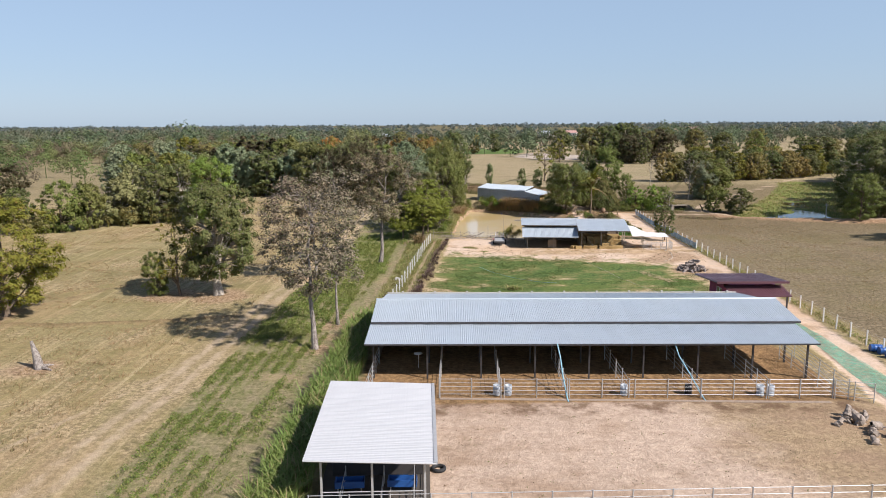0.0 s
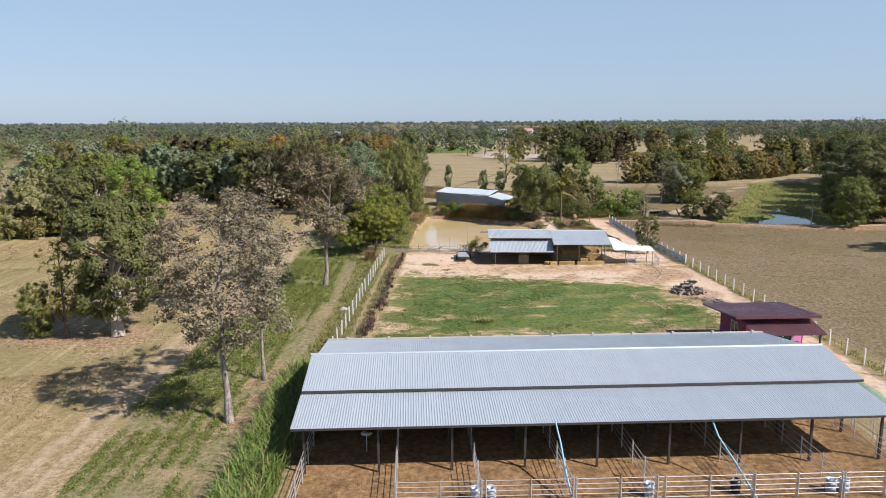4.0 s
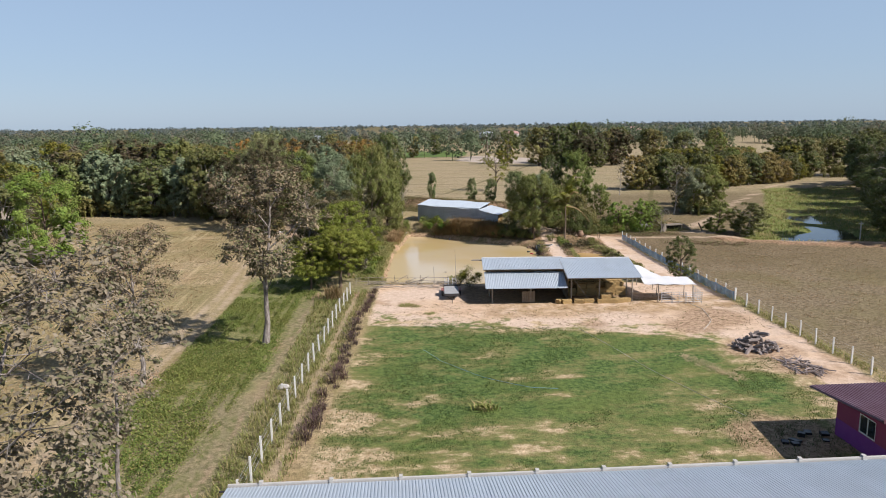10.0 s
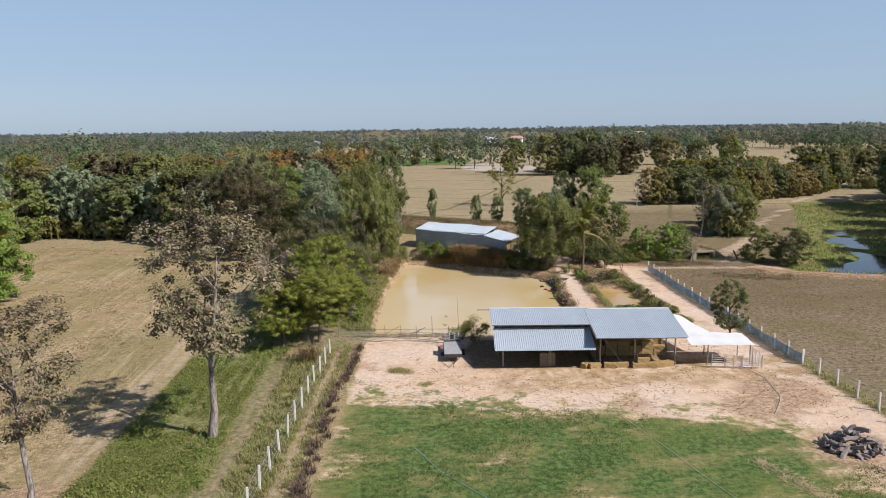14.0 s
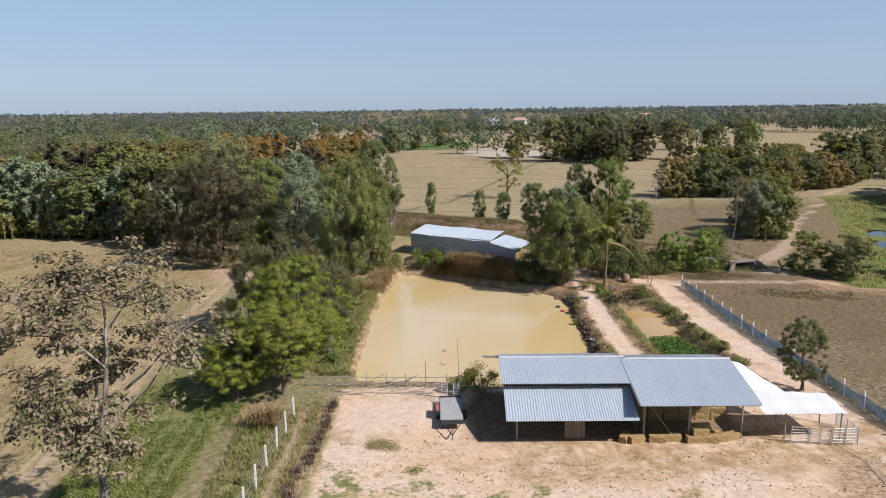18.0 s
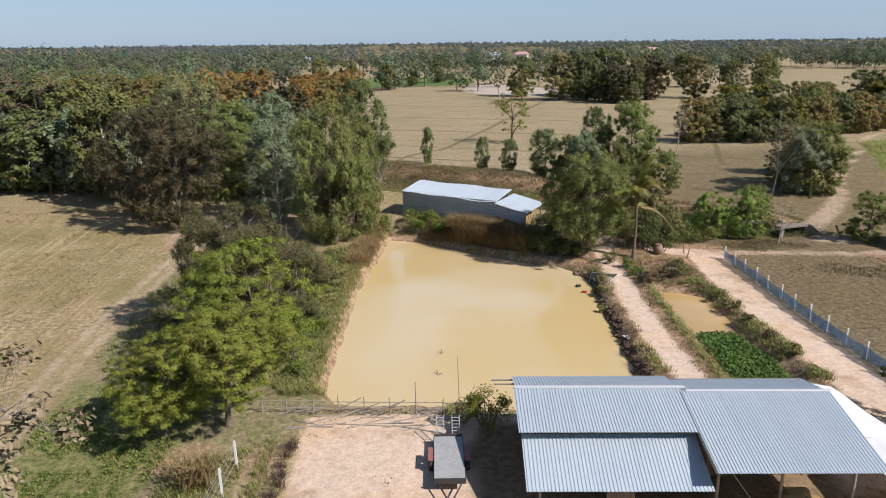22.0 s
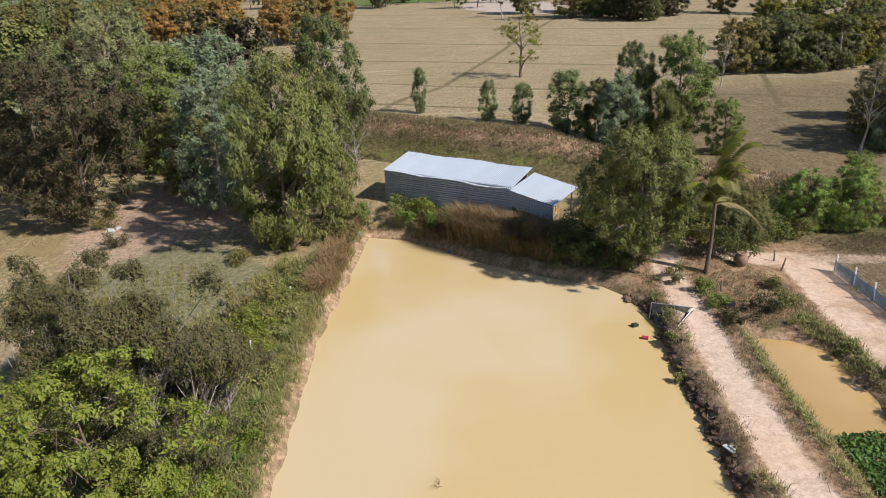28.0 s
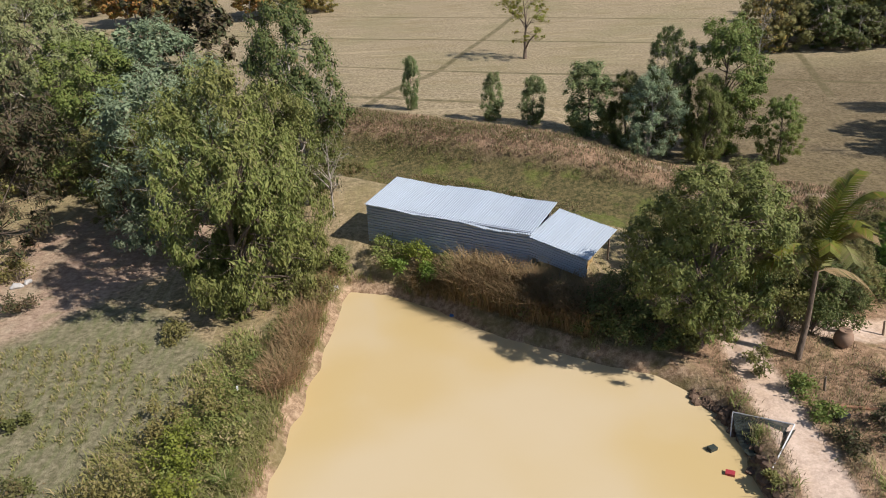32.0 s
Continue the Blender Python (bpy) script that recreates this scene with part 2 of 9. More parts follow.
def net_mat(name, colour, cover):
    """Woven netting: threads with open holes between."""
    n = Nodes(name)
    c = n.local()
    d = n.add("ShaderNodeBsdfPrincipled")
    n.put(d.inputs["Base Color"], n.mix(n.ramp(n.noise(1.5, 4, 0.6, c), 0.3, 0.7), colour, tuple(v * 0.6 for v in colour)))
    d.inputs["Roughness"].default_value = 0.7
    tr = n.add("ShaderNodeBsdfTransparent")
    mx = n.add("ShaderNodeMixShader")
    n.put(mx.inputs[0], n.ramp(n.noise(2.2, 5, 0.7, c), 0.3, 0.75, cover + 0.15, cover - 0.15))
    n.put(mx.inputs[1], tr.outputs[0])
    n.put(mx.inputs[2], d.outputs[0])
    n.put(n.out.inputs["Surface"], mx.outputs[0])
    return n.m


M_NET_BLUE = net_mat("blue_net", (0.12, 0.31, 0.58), 0.72)
M_NET_GREEN = net_mat("green_net", (0.13, 0.42, 0.28), 0.48)

# leaves
L_TEAK = leaf_mat("dry_grey_leaves", (0.176, 0.149, 0.094), (0.319, 0.264, 0.182), (0.11, 0.12, 0.045), 0.3, 0.18)
L_TEAK_DARK = leaf_mat("dry_brown_leaves", (0.18, 0.15, 0.085), (0.34, 0.272, 0.17), (0.12, 0.13, 0.05), 0.28, 0.18)
L_DARK = leaf_mat("dark_green_leaves", (0.082, 0.112, 0.032), (0.165, 0.19, 0.055), (0.19, 0.15, 0.06), 0.08, 0.22)
L_OLIVE = leaf_mat("olive_leaves", (0.157, 0.170, 0.048), (0.270, 0.252, 0.082), (0.22, 0.17, 0.08), 0.08, 0.24)
L_WILLOW = leaf_mat("drooping_olive_leaves", (0.138, 0.173, 0.038), (0.262, 0.275, 0.083), (0.22, 0.2, 0.08), 0.06, 0.25)
L_YELLOW = leaf_mat("yellow_green_leaves", (0.163, 0.188, 0.025), (0.250, 0.250, 0.037), (0.24, 0.16, 0.04), 0.08)
L_ACACIA = leaf_mat("fresh_green_leaves", (0.135, 0.197, 0.026), (0.252, 0.298, 0.043), (0.24, 0.21, 0.05), 0.06, 0.27)
L_EUCA = leaf_mat("blue_green_leaves", (0.189, 0.252, 0.133), (0.308, 0.371, 0.210), (0.18, 0.16, 0.08), 0.06, 0.25)
L_GREEN = leaf_mat("mid_green_leaves", (0.131, 0.189, 0.041), (0.240, 0.284, 0.068), (0.21, 0.18, 0.06), 0.06, 0.25)
L_BROWN = leaf_mat("brown_leaves", (0.085, 0.065, 0.035), (0.13, 0.105, 0.05), (0.06, 0.075, 0.025), 0.35, 0.2)
L_FRESH = leaf_mat("bright_green_leaves", (0.156, 0.260, 0.042), (0.260, 0.377, 0.072), (0.24, 0.24, 0.06), 0.05, 0.28)
L_ORANGE = leaf_mat("orange_leaves", (0.345, 0.172, 0.046), (0.425, 0.241, 0.069), (0.17, 0.18, 0.04), 0.38)
L_PLANT = leaf_mat("plantation_leaves", (0.162, 0.169, 0.047), (0.311, 0.257, 0.081), (0.34, 0.22, 0.05), 0.14, 0.28)
L_PALE_WILLOW = leaf_mat("pale_drooping_leaves", (0.204, 0.240, 0.090), (0.348, 0.372, 0.156), (0.24, 0.21, 0.09), 0.06, 0.3)
L_YOUNG = leaf_mat("young_tree_leaves", (0.16, 0.215, 0.075), (0.27, 0.32, 0.13), (0.25, 0.22, 0.09), 0.06, 0.3)
L_BANK = leaf_mat("bank_shrub_leaves", (0.062, 0.078, 0.025), (0.14, 0.143, 0.047), (0.155, 0.105, 0.05), 0.2, 0.18)
L_PURPLE = leaf_mat("purple_leaves", (0.06, 0.036, 0.038), (0.15, 0.10, 0.085), (0.18, 0.15, 0.07), 0.2, 0.15)
L_WEED = leaf_mat("weed_leaves", (0.20, 0.235, 0.055), (0.31, 0.33, 0.11), (0.42, 0.33, 0.17), 0.25, 0.3)
L_DRYGRASS = leaf_mat("dry_grass", (0.26, 0.18, 0.08), (0.36, 0.26, 0.13), (0.15, 0.14, 0.05), 0.15, 0.25)
L_BRUSH = leaf_mat("brown_scrub", (0.16, 0.115, 0.065), (0.26, 0.19, 0.11), (0.17, 0.19, 0.06), 0.35, 0.2)
L_CANAL = leaf_mat("ditch_weeds", (0.085, 0.105, 0.03), (0.18, 0.185, 0.055), (0.26, 0.18, 0.09), 0.25, 0.25)
L_LUSH = leaf_mat("lush_weed_leaves", (0.118, 0.178, 0.035), (0.235, 0.285, 0.07), (0.33, 0.29, 0.10), 0.16, 0.28)
L_REED = leaf_mat("reed_blades", (0.14, 0.21, 0.045), (0.23, 0.30, 0.085), (0.34, 0.28, 0.14), 0.12, 0.3)
L_LILY = leaf_mat("water_plant_leaves", (0.05, 0.12, 0.02), (0.12, 0.20, 0.035), None, 0, 0.2)
# Far field trees: mild distance haze is mixed into the leaf colour.
L_FARMIX_HAZE = far_leaf_mat("far_wood_hazed_leaves", (0.10, 0.125, 0.075), (0.16, 0.175, 0.11), (0.19, 0.16, 0.115))
L_FARGREEN_HAZE = far_leaf_mat("far_green_hazed_leaves", (0.09, 0.13, 0.07), (0.15, 0.19, 0.10), (0.17, 0.18, 0.095))
# Left wood: species colours, lifted slightly bluer and paler as painted haze.
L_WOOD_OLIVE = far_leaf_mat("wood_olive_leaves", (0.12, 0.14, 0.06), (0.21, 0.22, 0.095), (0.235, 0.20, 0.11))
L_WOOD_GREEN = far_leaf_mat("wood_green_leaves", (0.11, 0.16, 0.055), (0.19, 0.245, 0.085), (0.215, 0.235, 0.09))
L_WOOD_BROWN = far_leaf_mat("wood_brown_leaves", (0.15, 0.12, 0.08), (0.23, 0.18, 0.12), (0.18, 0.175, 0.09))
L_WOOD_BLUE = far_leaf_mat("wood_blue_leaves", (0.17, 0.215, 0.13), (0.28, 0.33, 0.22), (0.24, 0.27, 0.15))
# Distant leaves: horizon haze is painted into these pale bluish base colours.
L_DISTANT_HAZE = far_leaf_mat("distant_hazed_leaves", (0.11, 0.14, 0.115), (0.165, 0.19, 0.155), (0.185, 0.175, 0.145))
L_DISTANT_HAZE_B = far_leaf_mat("distant_haze_blue_leaves", (0.12, 0.155, 0.15), (0.16, 0.195, 0.19), (0.18, 0.19, 0.175))
B_GREY = bark_mat("grey_bark", (0.33, 0.295, 0.26), (0.12, 0.098, 0.085))
B_BROWN = bark_mat("brown_bark", (0.20, 0.15, 0.11), (0.09, 0.07, 0.05))
B_PALE = bark_mat("pale_bark", (0.48, 0.43, 0.36), (0.25, 0.21, 0.17))

# ---- mesh helpers ----


def mesh_np(name, verts, faces, mat=None, smooth=False):
    """A mesh from arrays of corners and of faces, all with the same number of corners."""
    verts, faces = np.asarray(verts, np.float32), np.asarray(faces, np.int32)
    me = bpy.data.meshes.new(name)
    me.vertices.add(len(verts))
    me.vertices.foreach_set("co", verts.ravel())
    me.loops.add(faces.size)
    me.loops.foreach_set("vertex_index", faces.ravel())
    me.polygons.add(len(faces))
    me.polygons.foreach_set("loop_start", np.arange(0, faces.size, faces.shape[1], dtype=np.int32))
    me.polygons.foreach_set("use_smooth", np.full(len(faces), smooth, bool))
    me.update(calc_edges=True)
    if mat:
        me.materials.append(mat)
    return me


class Shape:
    """Gathers quads of one mesh."""

    def __init__(self):
        self.v, self.f, self.n = [], [], 0

    def add(self, v, f):
        v, f = np.asarray(v, float).reshape(-1, 3), np.asarray(f, int)
        self.v.append(v)
        self.f.append(f + self.n)
        self.n += len(v)
        return self

    def box(self, x0, x1, y0, y1, z0, z1, m=None):
        v = np.array([(x, y, z) for z in (z0, z1) for y in (y0, y1) for x in (x0, x1)], float)
        if m is not None:
            v = np.array([(m @ Vector(p))[:] for p in v])
        return self.add(v, [(0, 2, 3, 1), (4, 5, 7, 6), (0, 1, 5, 4), (2, 6, 7, 3), (0, 4, 6, 2), (1, 3, 7, 5)])

    def tube(self, pts, radii, sides=6, cap=True):
        pts = np.asarray(pts, float)
        radii = np.full(len(pts), radii) if np.isscalar(radii) else np.asarray(radii, float)
        way = np.gradient(pts, axis=0)
        way /= np.linalg.norm(way, axis=1)[:, None] + 1e-9
        ref = np.where(np.abs(way[:, 2:3]) > 0.9, [[1.0, 0, 0]], [[0, 0, 1.0]])
        a = np.cross(way, ref)
        a /= np.linalg.norm(a, axis=1)[:, None] + 1e-9
        b = np.cross(way, a)
        ang = np.linspace(0, 2 * np.pi, sides, endpoint=False)
        v = pts[:, None] + radii[:, None, None] * (np.cos(ang)[None, :, None] * a[:, None] + np.sin(ang)[None, :, None] * b[:, None])
        f = [(i * sides + k, i * sides + (k + 1) % sides, (i + 1) * sides + (k + 1) % sides, (i + 1) * sides + k) for i in range(len(pts) - 1) for k in range(sides)]
        if cap and sides == 6:
            for o in (0, (len(pts) - 1) * sides):
                f += [(o, o + 1, o + 2, o + 3), (o + 3, o + 4, o + 5, o)]
        return self.add(v, f)

    def lathe(self, profile, sides=16, at=(0, 0, 0)):
        p = np.asarray(profile, float)
        ang = np.linspace(0, 2 * np.pi, sides, endpoint=False)
        v = np.stack([p[:, None, 0] * np.cos(ang), p[:, None, 0] * np.sin(ang), np.repeat(p[:, 1:2], sides, 1)], -1).reshape(-1, 3) + at
        f = [(i * sides + k, i * sides + (k + 1) % sides, (i + 1) * sides + (k + 1) % sides, (i + 1) * sides + k) for i in range(len(p) - 1) for k in range(sides)]
        return self.add(v, f)

    def mesh(self, name, mat, smooth=False):
        return mesh_np(name, np.concatenate(self.v), np.concatenate(self.f), mat, smooth)


def thing(name, label, category, at=(0, 0, 0), rz=0.0, group="", kind=""):
    ob = new(name)
    ob.empty_display_size = 0.3
    ob.matrix_basis = pose(*at, 0, 0, rz)
    return tagged(ob, label, category, group, kind)


def part(name, shape, mat, parent, label="", smooth=False, at=None, bevel=0.0):
    """One mesh object under a thing or a part."""
    me = shape.mesh(name, mat, smooth) if isinstance(shape, Shape) else shape
    ob = new(name, me)
    ob.parent = parent
    if at is not None:
        ob.matrix_basis = at
    if bevel:
        b = ob.modifiers.new("edge", "BEVEL")
        b.width, b.segments, b.limit_method = bevel, 1, "ANGLE"
    if label:
        ob["label"] = label
    return ob


def single(name, shape, mat, label, category, group="", kind="", smooth=False, at=None):
    me = shape.mesh(name, mat, smooth) if isinstance(shape, Shape) else shape
    ob = new(name, me)
    if at is not None:
        ob.matrix_basis = at
    return tagged(ob, label, category, group, kind)


def sheet_mesh(name, mat, width, length, ribs, depth=0.03, gauge=0.006):
    """A profiled roof sheet in x (across the ribs) and y (down the slope), with trapezoid ribs and two faces."""
    xs, zs = [0.0], [0.0]
    step = width / ribs
    for k in range(ribs):
        o = k * step
        xs += [o + step * 0.38, o + step * 0.48, o + step * 0.80, o + step * 0.90, o + step]
        zs += [0, depth, depth, 0, 0]
    xs, zs = np.array(xs) - width / 2, np.array(zs)
    k = len(xs)
    rows = [np.stack([xs, np.full(k, y), zs + dz], 1) for dz in (0, -gauge) for y in (0, length)]
    v = np.concatenate(rows)
    f = []
    for i in range(k - 1):
        f += [(i, i + 1, k + i + 1, k + i), (2 * k + i, 3 * k + i, 3 * k + i + 1, 2 * k + i + 1), (i, 2 * k + i, 2 * k + i + 1, i + 1), (k + i, k + i + 1, 3 * k + i + 1, 3 * k + i)]
    f += [(0, k, 3 * k, 2 * k), (k - 1, 3 * k - 1, 4 * k - 1, 2 * k - 1)]
    return mesh_np(name, v, f, mat)


def slope_sheets(parent, x0, x1, y0, z0, y1, z1, mat, width=1.0, ribs=4, depth=0.03, seed=1, name="roof_sheet"):
    """Lays sheets side by side from x0 to x1 on the slope from (y0, z0) to (y1, z1)."""
    rng = random.Random(seed)
    count = max(1, round((x1 - x0) / width))
    w, length, tilt = (x1 - x0) / count, math.hypot(y1 - y0, z1 - z0), math.degrees(math.atan2(z1 - z0, y1 - y0))
    me = sheet_mesh(name, mat, w + 0.02, length, ribs, depth)
    for k in range(count):
        m = pose(x0 + (k + 0.5) * w, y0, z0 + 0.004 * (k % 2) + rng.uniform(-0.003, 0.003), tilt + rng.uniform(-0.12, 0.12), 0, rng.uniform(-0.1, 0.1))
        part(name, me, mat, parent, at=m)


def blades(rng, centres, count, height, spread, width, lean=0.5):
    """Upright narrow blades round each centre, as quads bent at the tip."""
    c = np.repeat(np.asarray(centres, float), count, 0)
    n = len(c)
    c = c + np.c_[rng.normal(0, spread, (n, 2)), np.zeros(n)]
    h = height * rng.uniform(0.55, 1.15, n)
    a = rng.uniform(0, 2 * np.pi, n)
    out = np.c_[np.cos(a), np.sin(a), np.zeros(n)]
    side = np.c_[-np.sin(a), np.cos(a), np.zeros(n)] * (width * rng.uniform(0.6, 1.2, n))[:, None]
    mid = c + out * (h * lean * 0.35)[:, None] + np.c_[np.zeros((n, 2)), h * 0.65]
    tip = c + out * (h * lean * rng.uniform(0.6, 1.4, n))[:, None] + np.c_[np.zeros((n, 2)), h * rng.uniform(0.75, 1.0, n)]
    v = np.stack([c - side * 0.6, c + side * 0.6, mid + side, mid - side, tip + side * 0.15, tip - side * 0.15], 1).reshape(-1, 3)
    o = np.arange(n)[:, None] * 6
    return v, np.concatenate([o + [0, 1, 2, 3], o + [3, 2, 4, 5]])


def leaves(rng, pos, size, flat=0.35, out=None, aspect=0.27, hang=0.0):
    """Pointed leaves at the given places, turned at random or loosely outwards."""
    n = len(pos)
    nrm = rng.normal(0, 1, (n, 3))
    nrm[:, 2] = np.abs(nrm[:, 2]) + flat
    if out is not None:
        nrm = nrm * 0.55 + out * 1.2 + [0, 0, 0.15]
    nrm /= np.linalg.norm(nrm, axis=1)[:, None]
    t = np.cross(nrm, rng.normal(0, 1, (n, 3)))
    t /= np.linalg.norm(t, axis=1)[:, None] + 1e-9
    if hang:
        t = t * (1 - hang) - np.array([0, 0, hang]) - nrm * ((t * (1 - hang) - [0, 0, hang]) * nrm).sum(1)[:, None] * 0.8
        t /= np.linalg.norm(t, axis=1)[:, None] + 1e-9
    b = np.cross(nrm, t)
    b /= np.linalg.norm(b, axis=1)[:, None] + 1e-9
    s = (size * rng.uniform(0.6, 1.3, n))[:, None]
    v = np.stack([pos - t * s * 0.5, pos + b * s * aspect + nrm * s * 0.06, pos + t * s * 0.5, pos - b * s * aspect + nrm * s * 0.06], 1).reshape(-1, 3)
    return v, np.arange(n)[:, None] * 4 + [0, 1, 2, 3]


def clump_points(rng, centre, radius, count, squash=0.7, shell=0.45):
    d = rng.normal(0, 1, (count, 3))
    d /= np.linalg.norm(d, axis=1)[:, None]
    r = radius * (shell + (1 - shell) * rng.uniform(0, 1, count)) * rng.uniform(0.75, 1.15, count)
    p = d * r[:, None]
    p[:, 2] *= squash
    return centre + p


def grow(seed, height, half, base, clumps, clump_r, per, leaf, trunk_r, droop=0.0, squash=0.75, lean=0.0, flat=0.35, shell=0.45, twigs=True, forks=1, top_bias=0.0, fill=0.42, limb=1.0, even=4, curl=1.25, aspect=0.27, boughs=0, bough_r=0.36, hang=0.0, round_part=3):
    """Trunk, limbs to the lobes of the crown, twigs to its leaf clumps, and the leaves, with gaps between."""
    rng = np.random.default_rng(seed)
    wood = Shape()
    z0 = base * height
    steps = 7
    zz = np.linspace(0, height * 0.82, steps)
    wob = np.cumsum(rng.normal(0, height * 0.012, (steps, 2)), 0)
    wob[0] = 0
    spine = np.c_[wob + np.outer(zz / height, [lean * height, lean * height * 0.3]), zz]
    rad = trunk_r * (1 - 0.85 * zz / zz[-1])
    rad[0] *= 1.35
    wood.tube(spine, rad, 8, cap=False)
    mid = z0 + (height - z0) * (0.5 + top_bias)
    on_axis = lambda z: np.array([np.interp(z, zz, spine[:, 0]), np.interp(z, zz, spine[:, 1])])
    lobes, nodes, thick = [], [], []
    for z in np.linspace(z0, zz[-1], 8):
        nodes.append(np.array([*on_axis(z), z]))
        thick.append(np.interp(z, zz, rad) * 0.5)
    count_l = boughs or 9
    for k in range(count_l):
        a, u = k * 2.4 + rng.uniform(-0.5, 0.5), rng.uniform(-0.85, 0.8) if k else 0.82
        if boughs:
            u = -0.94 + 1.72 * ((k * 0.618 + 0.5) % 1.0) + rng.uniform(-0.08, 0.08) if k else 0.8
        ring = math.sqrt(max(0.0, 1 - abs(u) ** (2.2 if u > 0 or not boughs else 5.0))) * half * (rng.uniform(0.42, 0.82) if boughs else rng.uniform(0.45, 0.95))
        lobes.append((ring * math.cos(a), ring * math.sin(a), mid + u * (height - z0) * (0.5 - top_bias * np.sign(u)) * 0.86, half * (bough_r * rng.uniform(0.7, 1.3) if boughs else rng.uniform(0.28, 0.46))))
        lx, ly, lz, lr = lobes[-1]
        end = np.array([*(on_axis(lz) + (lx, ly)), lz - droop * ring])
        zf = np.clip(lz - ring * rng.uniform(0.7, 1.2) - 0.3, z0 * 0.8, zz[-1] * 0.92)
        start = np.array([*on_axis(zf), zf])
        bend = (start * 0.55 + end * 0.45) + rng.normal(0, 0.07 * half, 3) + [0, 0, 0.12 * ring]
        r0 = min(np.interp(zf, zz, rad) * 0.8, trunk_r * (0.34 + 0.3 * (k < forks)) * limb)
        wood.tube([start, bend, end], [r0, r0 * 0.62, r0 * 0.25], 6, cap=False)
        for t in (0.3, 0.5, 0.7, 0.85, 1.0):
            nodes.append((1 - t) ** 2 * start + 2 * t * (1 - t) * bend + t * t * end)
            thick.append(r0 * (1 - 0.75 * t))
    nodes, thick = np.array(nodes), np.array(thick)
    pts, core, ways, deep_ways = [], [], [], []
    for k in range(clumps):
        lx, ly, lz, lr = lobes[int(rng.integers(0, count_l))] if not boughs else lobes[k % count_l]
        if not boughs and k % 9 < even:
            u, a, q = rng.uniform(-1, 0.9), rng.uniform(0, 2 * np.pi), math.sqrt(rng.uniform(0.1, 1))
            q *= math.sqrt(max(0.0, 1 - abs(u) ** 2.4)) * half * 0.82
            lx, ly, lz, lr = q * math.cos(a), q * math.sin(a), mid + u * (height - z0) * (0.5 - top_bias * np.sign(u)) * 0.9, 0.3
        off = rng.normal(0, 1, 3)
        off *= lr * (rng.uniform(0.5, 1.1) if boughs else rng.uniform(0.35, 1.05)) / (np.linalg.norm(off) + 1e-9)
        if boughs and k % 5 < round_part:
            u, a = rng.uniform(-1, 0.97), rng.uniform(0, 2 * np.pi)
            bulge = 0.88 + 0.17 * math.sin(3 * a + seed + 2.1 * u) + 0.13 * math.sin(5 * u + seed * 1.7 + 2 * a)
            q = math.sqrt(max(0.0, 1 - abs(u) ** (2.0 if u > 0 else 4.0))) * half * bulge * rng.uniform(0.72, 0.98)
            lx, ly, lz, off = q * math.cos(a), q * math.sin(a), mid + u * (height - z0) * 0.5 * (0.86 + 0.1 * bulge), rng.normal(0, 0.1, 3)
        lx, ly, zc = lx + off[0], ly + off[1], min(lz + off[2] * 0.85, height - clump_r * 0.5)
        zc = max(zc, z0 * 0.8)
        rr = math.hypot(lx, ly)
        ax = on_axis(zc)
        c = np.array([ax[0] + lx, ax[1] + ly, zc - droop * rr])
        cr = clump_r * rng.uniform(0.65, 1.25)
        count = int(per * rng.uniform(0.6, 1.3))
        axis_c = np.array([ax[0], ax[1], mid])
        for into, outs, rad_, num, sh in ((pts, ways, cr, count, shell), (core, deep_ways, cr * 0.62, int(count * fill), 0.1)):
            q = clump_points(rng, c, rad_, num, squash, sh)
            d1, d2 = q - c, q - axis_c
            into.append(q)
            outs.append(d1 / (np.linalg.norm(d1, axis=1)[:, None] + 1e-9) + 0.7 * d2 / (np.linalg.norm(d2, axis=1)[:, None] + 1e-9))
        if twigs:
            gap = np.linalg.norm(nodes - c, axis=1) + np.maximum(0, nodes[:, 2] - c[2]) * 1.2
            j = int(np.argmin(gap))
            f = nodes[j]
            m = (f + c) / 2 + rng.normal(0, 0.1 * gap[j] + 0.02, 3) + [0, 0, 0.06 * gap[j]]
            r0 = min(thick[j] * 0.7, trunk_r * rng.uniform(0.08, 0.16) * limb) + 0.004
            wood.tube([f, m, c], [r0, r0 * 0.65, r0 * 0.3], 4, cap=False)
            for _ in range(3):
                wood.tube([m * 0.5 + c * 0.5, c + rng.normal(0, cr * 0.6, 3)], [r0 * 0.45, r0 * 0.2], 3, cap=False)
    pos, deep = np.concatenate(pts), np.concatenate(core)
    (v, f), (v2, f2) = leaves(rng, pos, leaf, flat, np.concatenate(ways) * curl / 1.25, aspect, hang), leaves(rng, deep, leaf * 1.9, flat, np.concatenate(deep_ways), aspect, hang)
    return wood, (np.concatenate([v, v2]), np.concatenate([f, f2 + len(v)]))

# ---- terrain ----
POND = [(3.1, 120.7), (3.9, 130), (4.7, 140), (6.3, 148.5), (7.8, 157.2), (10.5, 156.2), (13.4, 153.8), (17, 149.9), (21.8, 146.4), (24.3, 145.1), (26.1, 142.2), (26.2, 139.6), (25.3, 135), (24.9, 130), (24.3, 125), (23.7, 120.5), (23.3, 117.2), (14, 116.9), (8, 118.0), (4.2, 118.6)]
SMALL_POND = [(31.3, 136.4), (33.2, 135.8), (34.6, 134.4), (34.1, 129), (33.4, 126.6), (34.0, 122), (33.5, 118.6), (29.2, 118.8), (29.7, 122), (30.2, 126.8), (30.5, 132)]
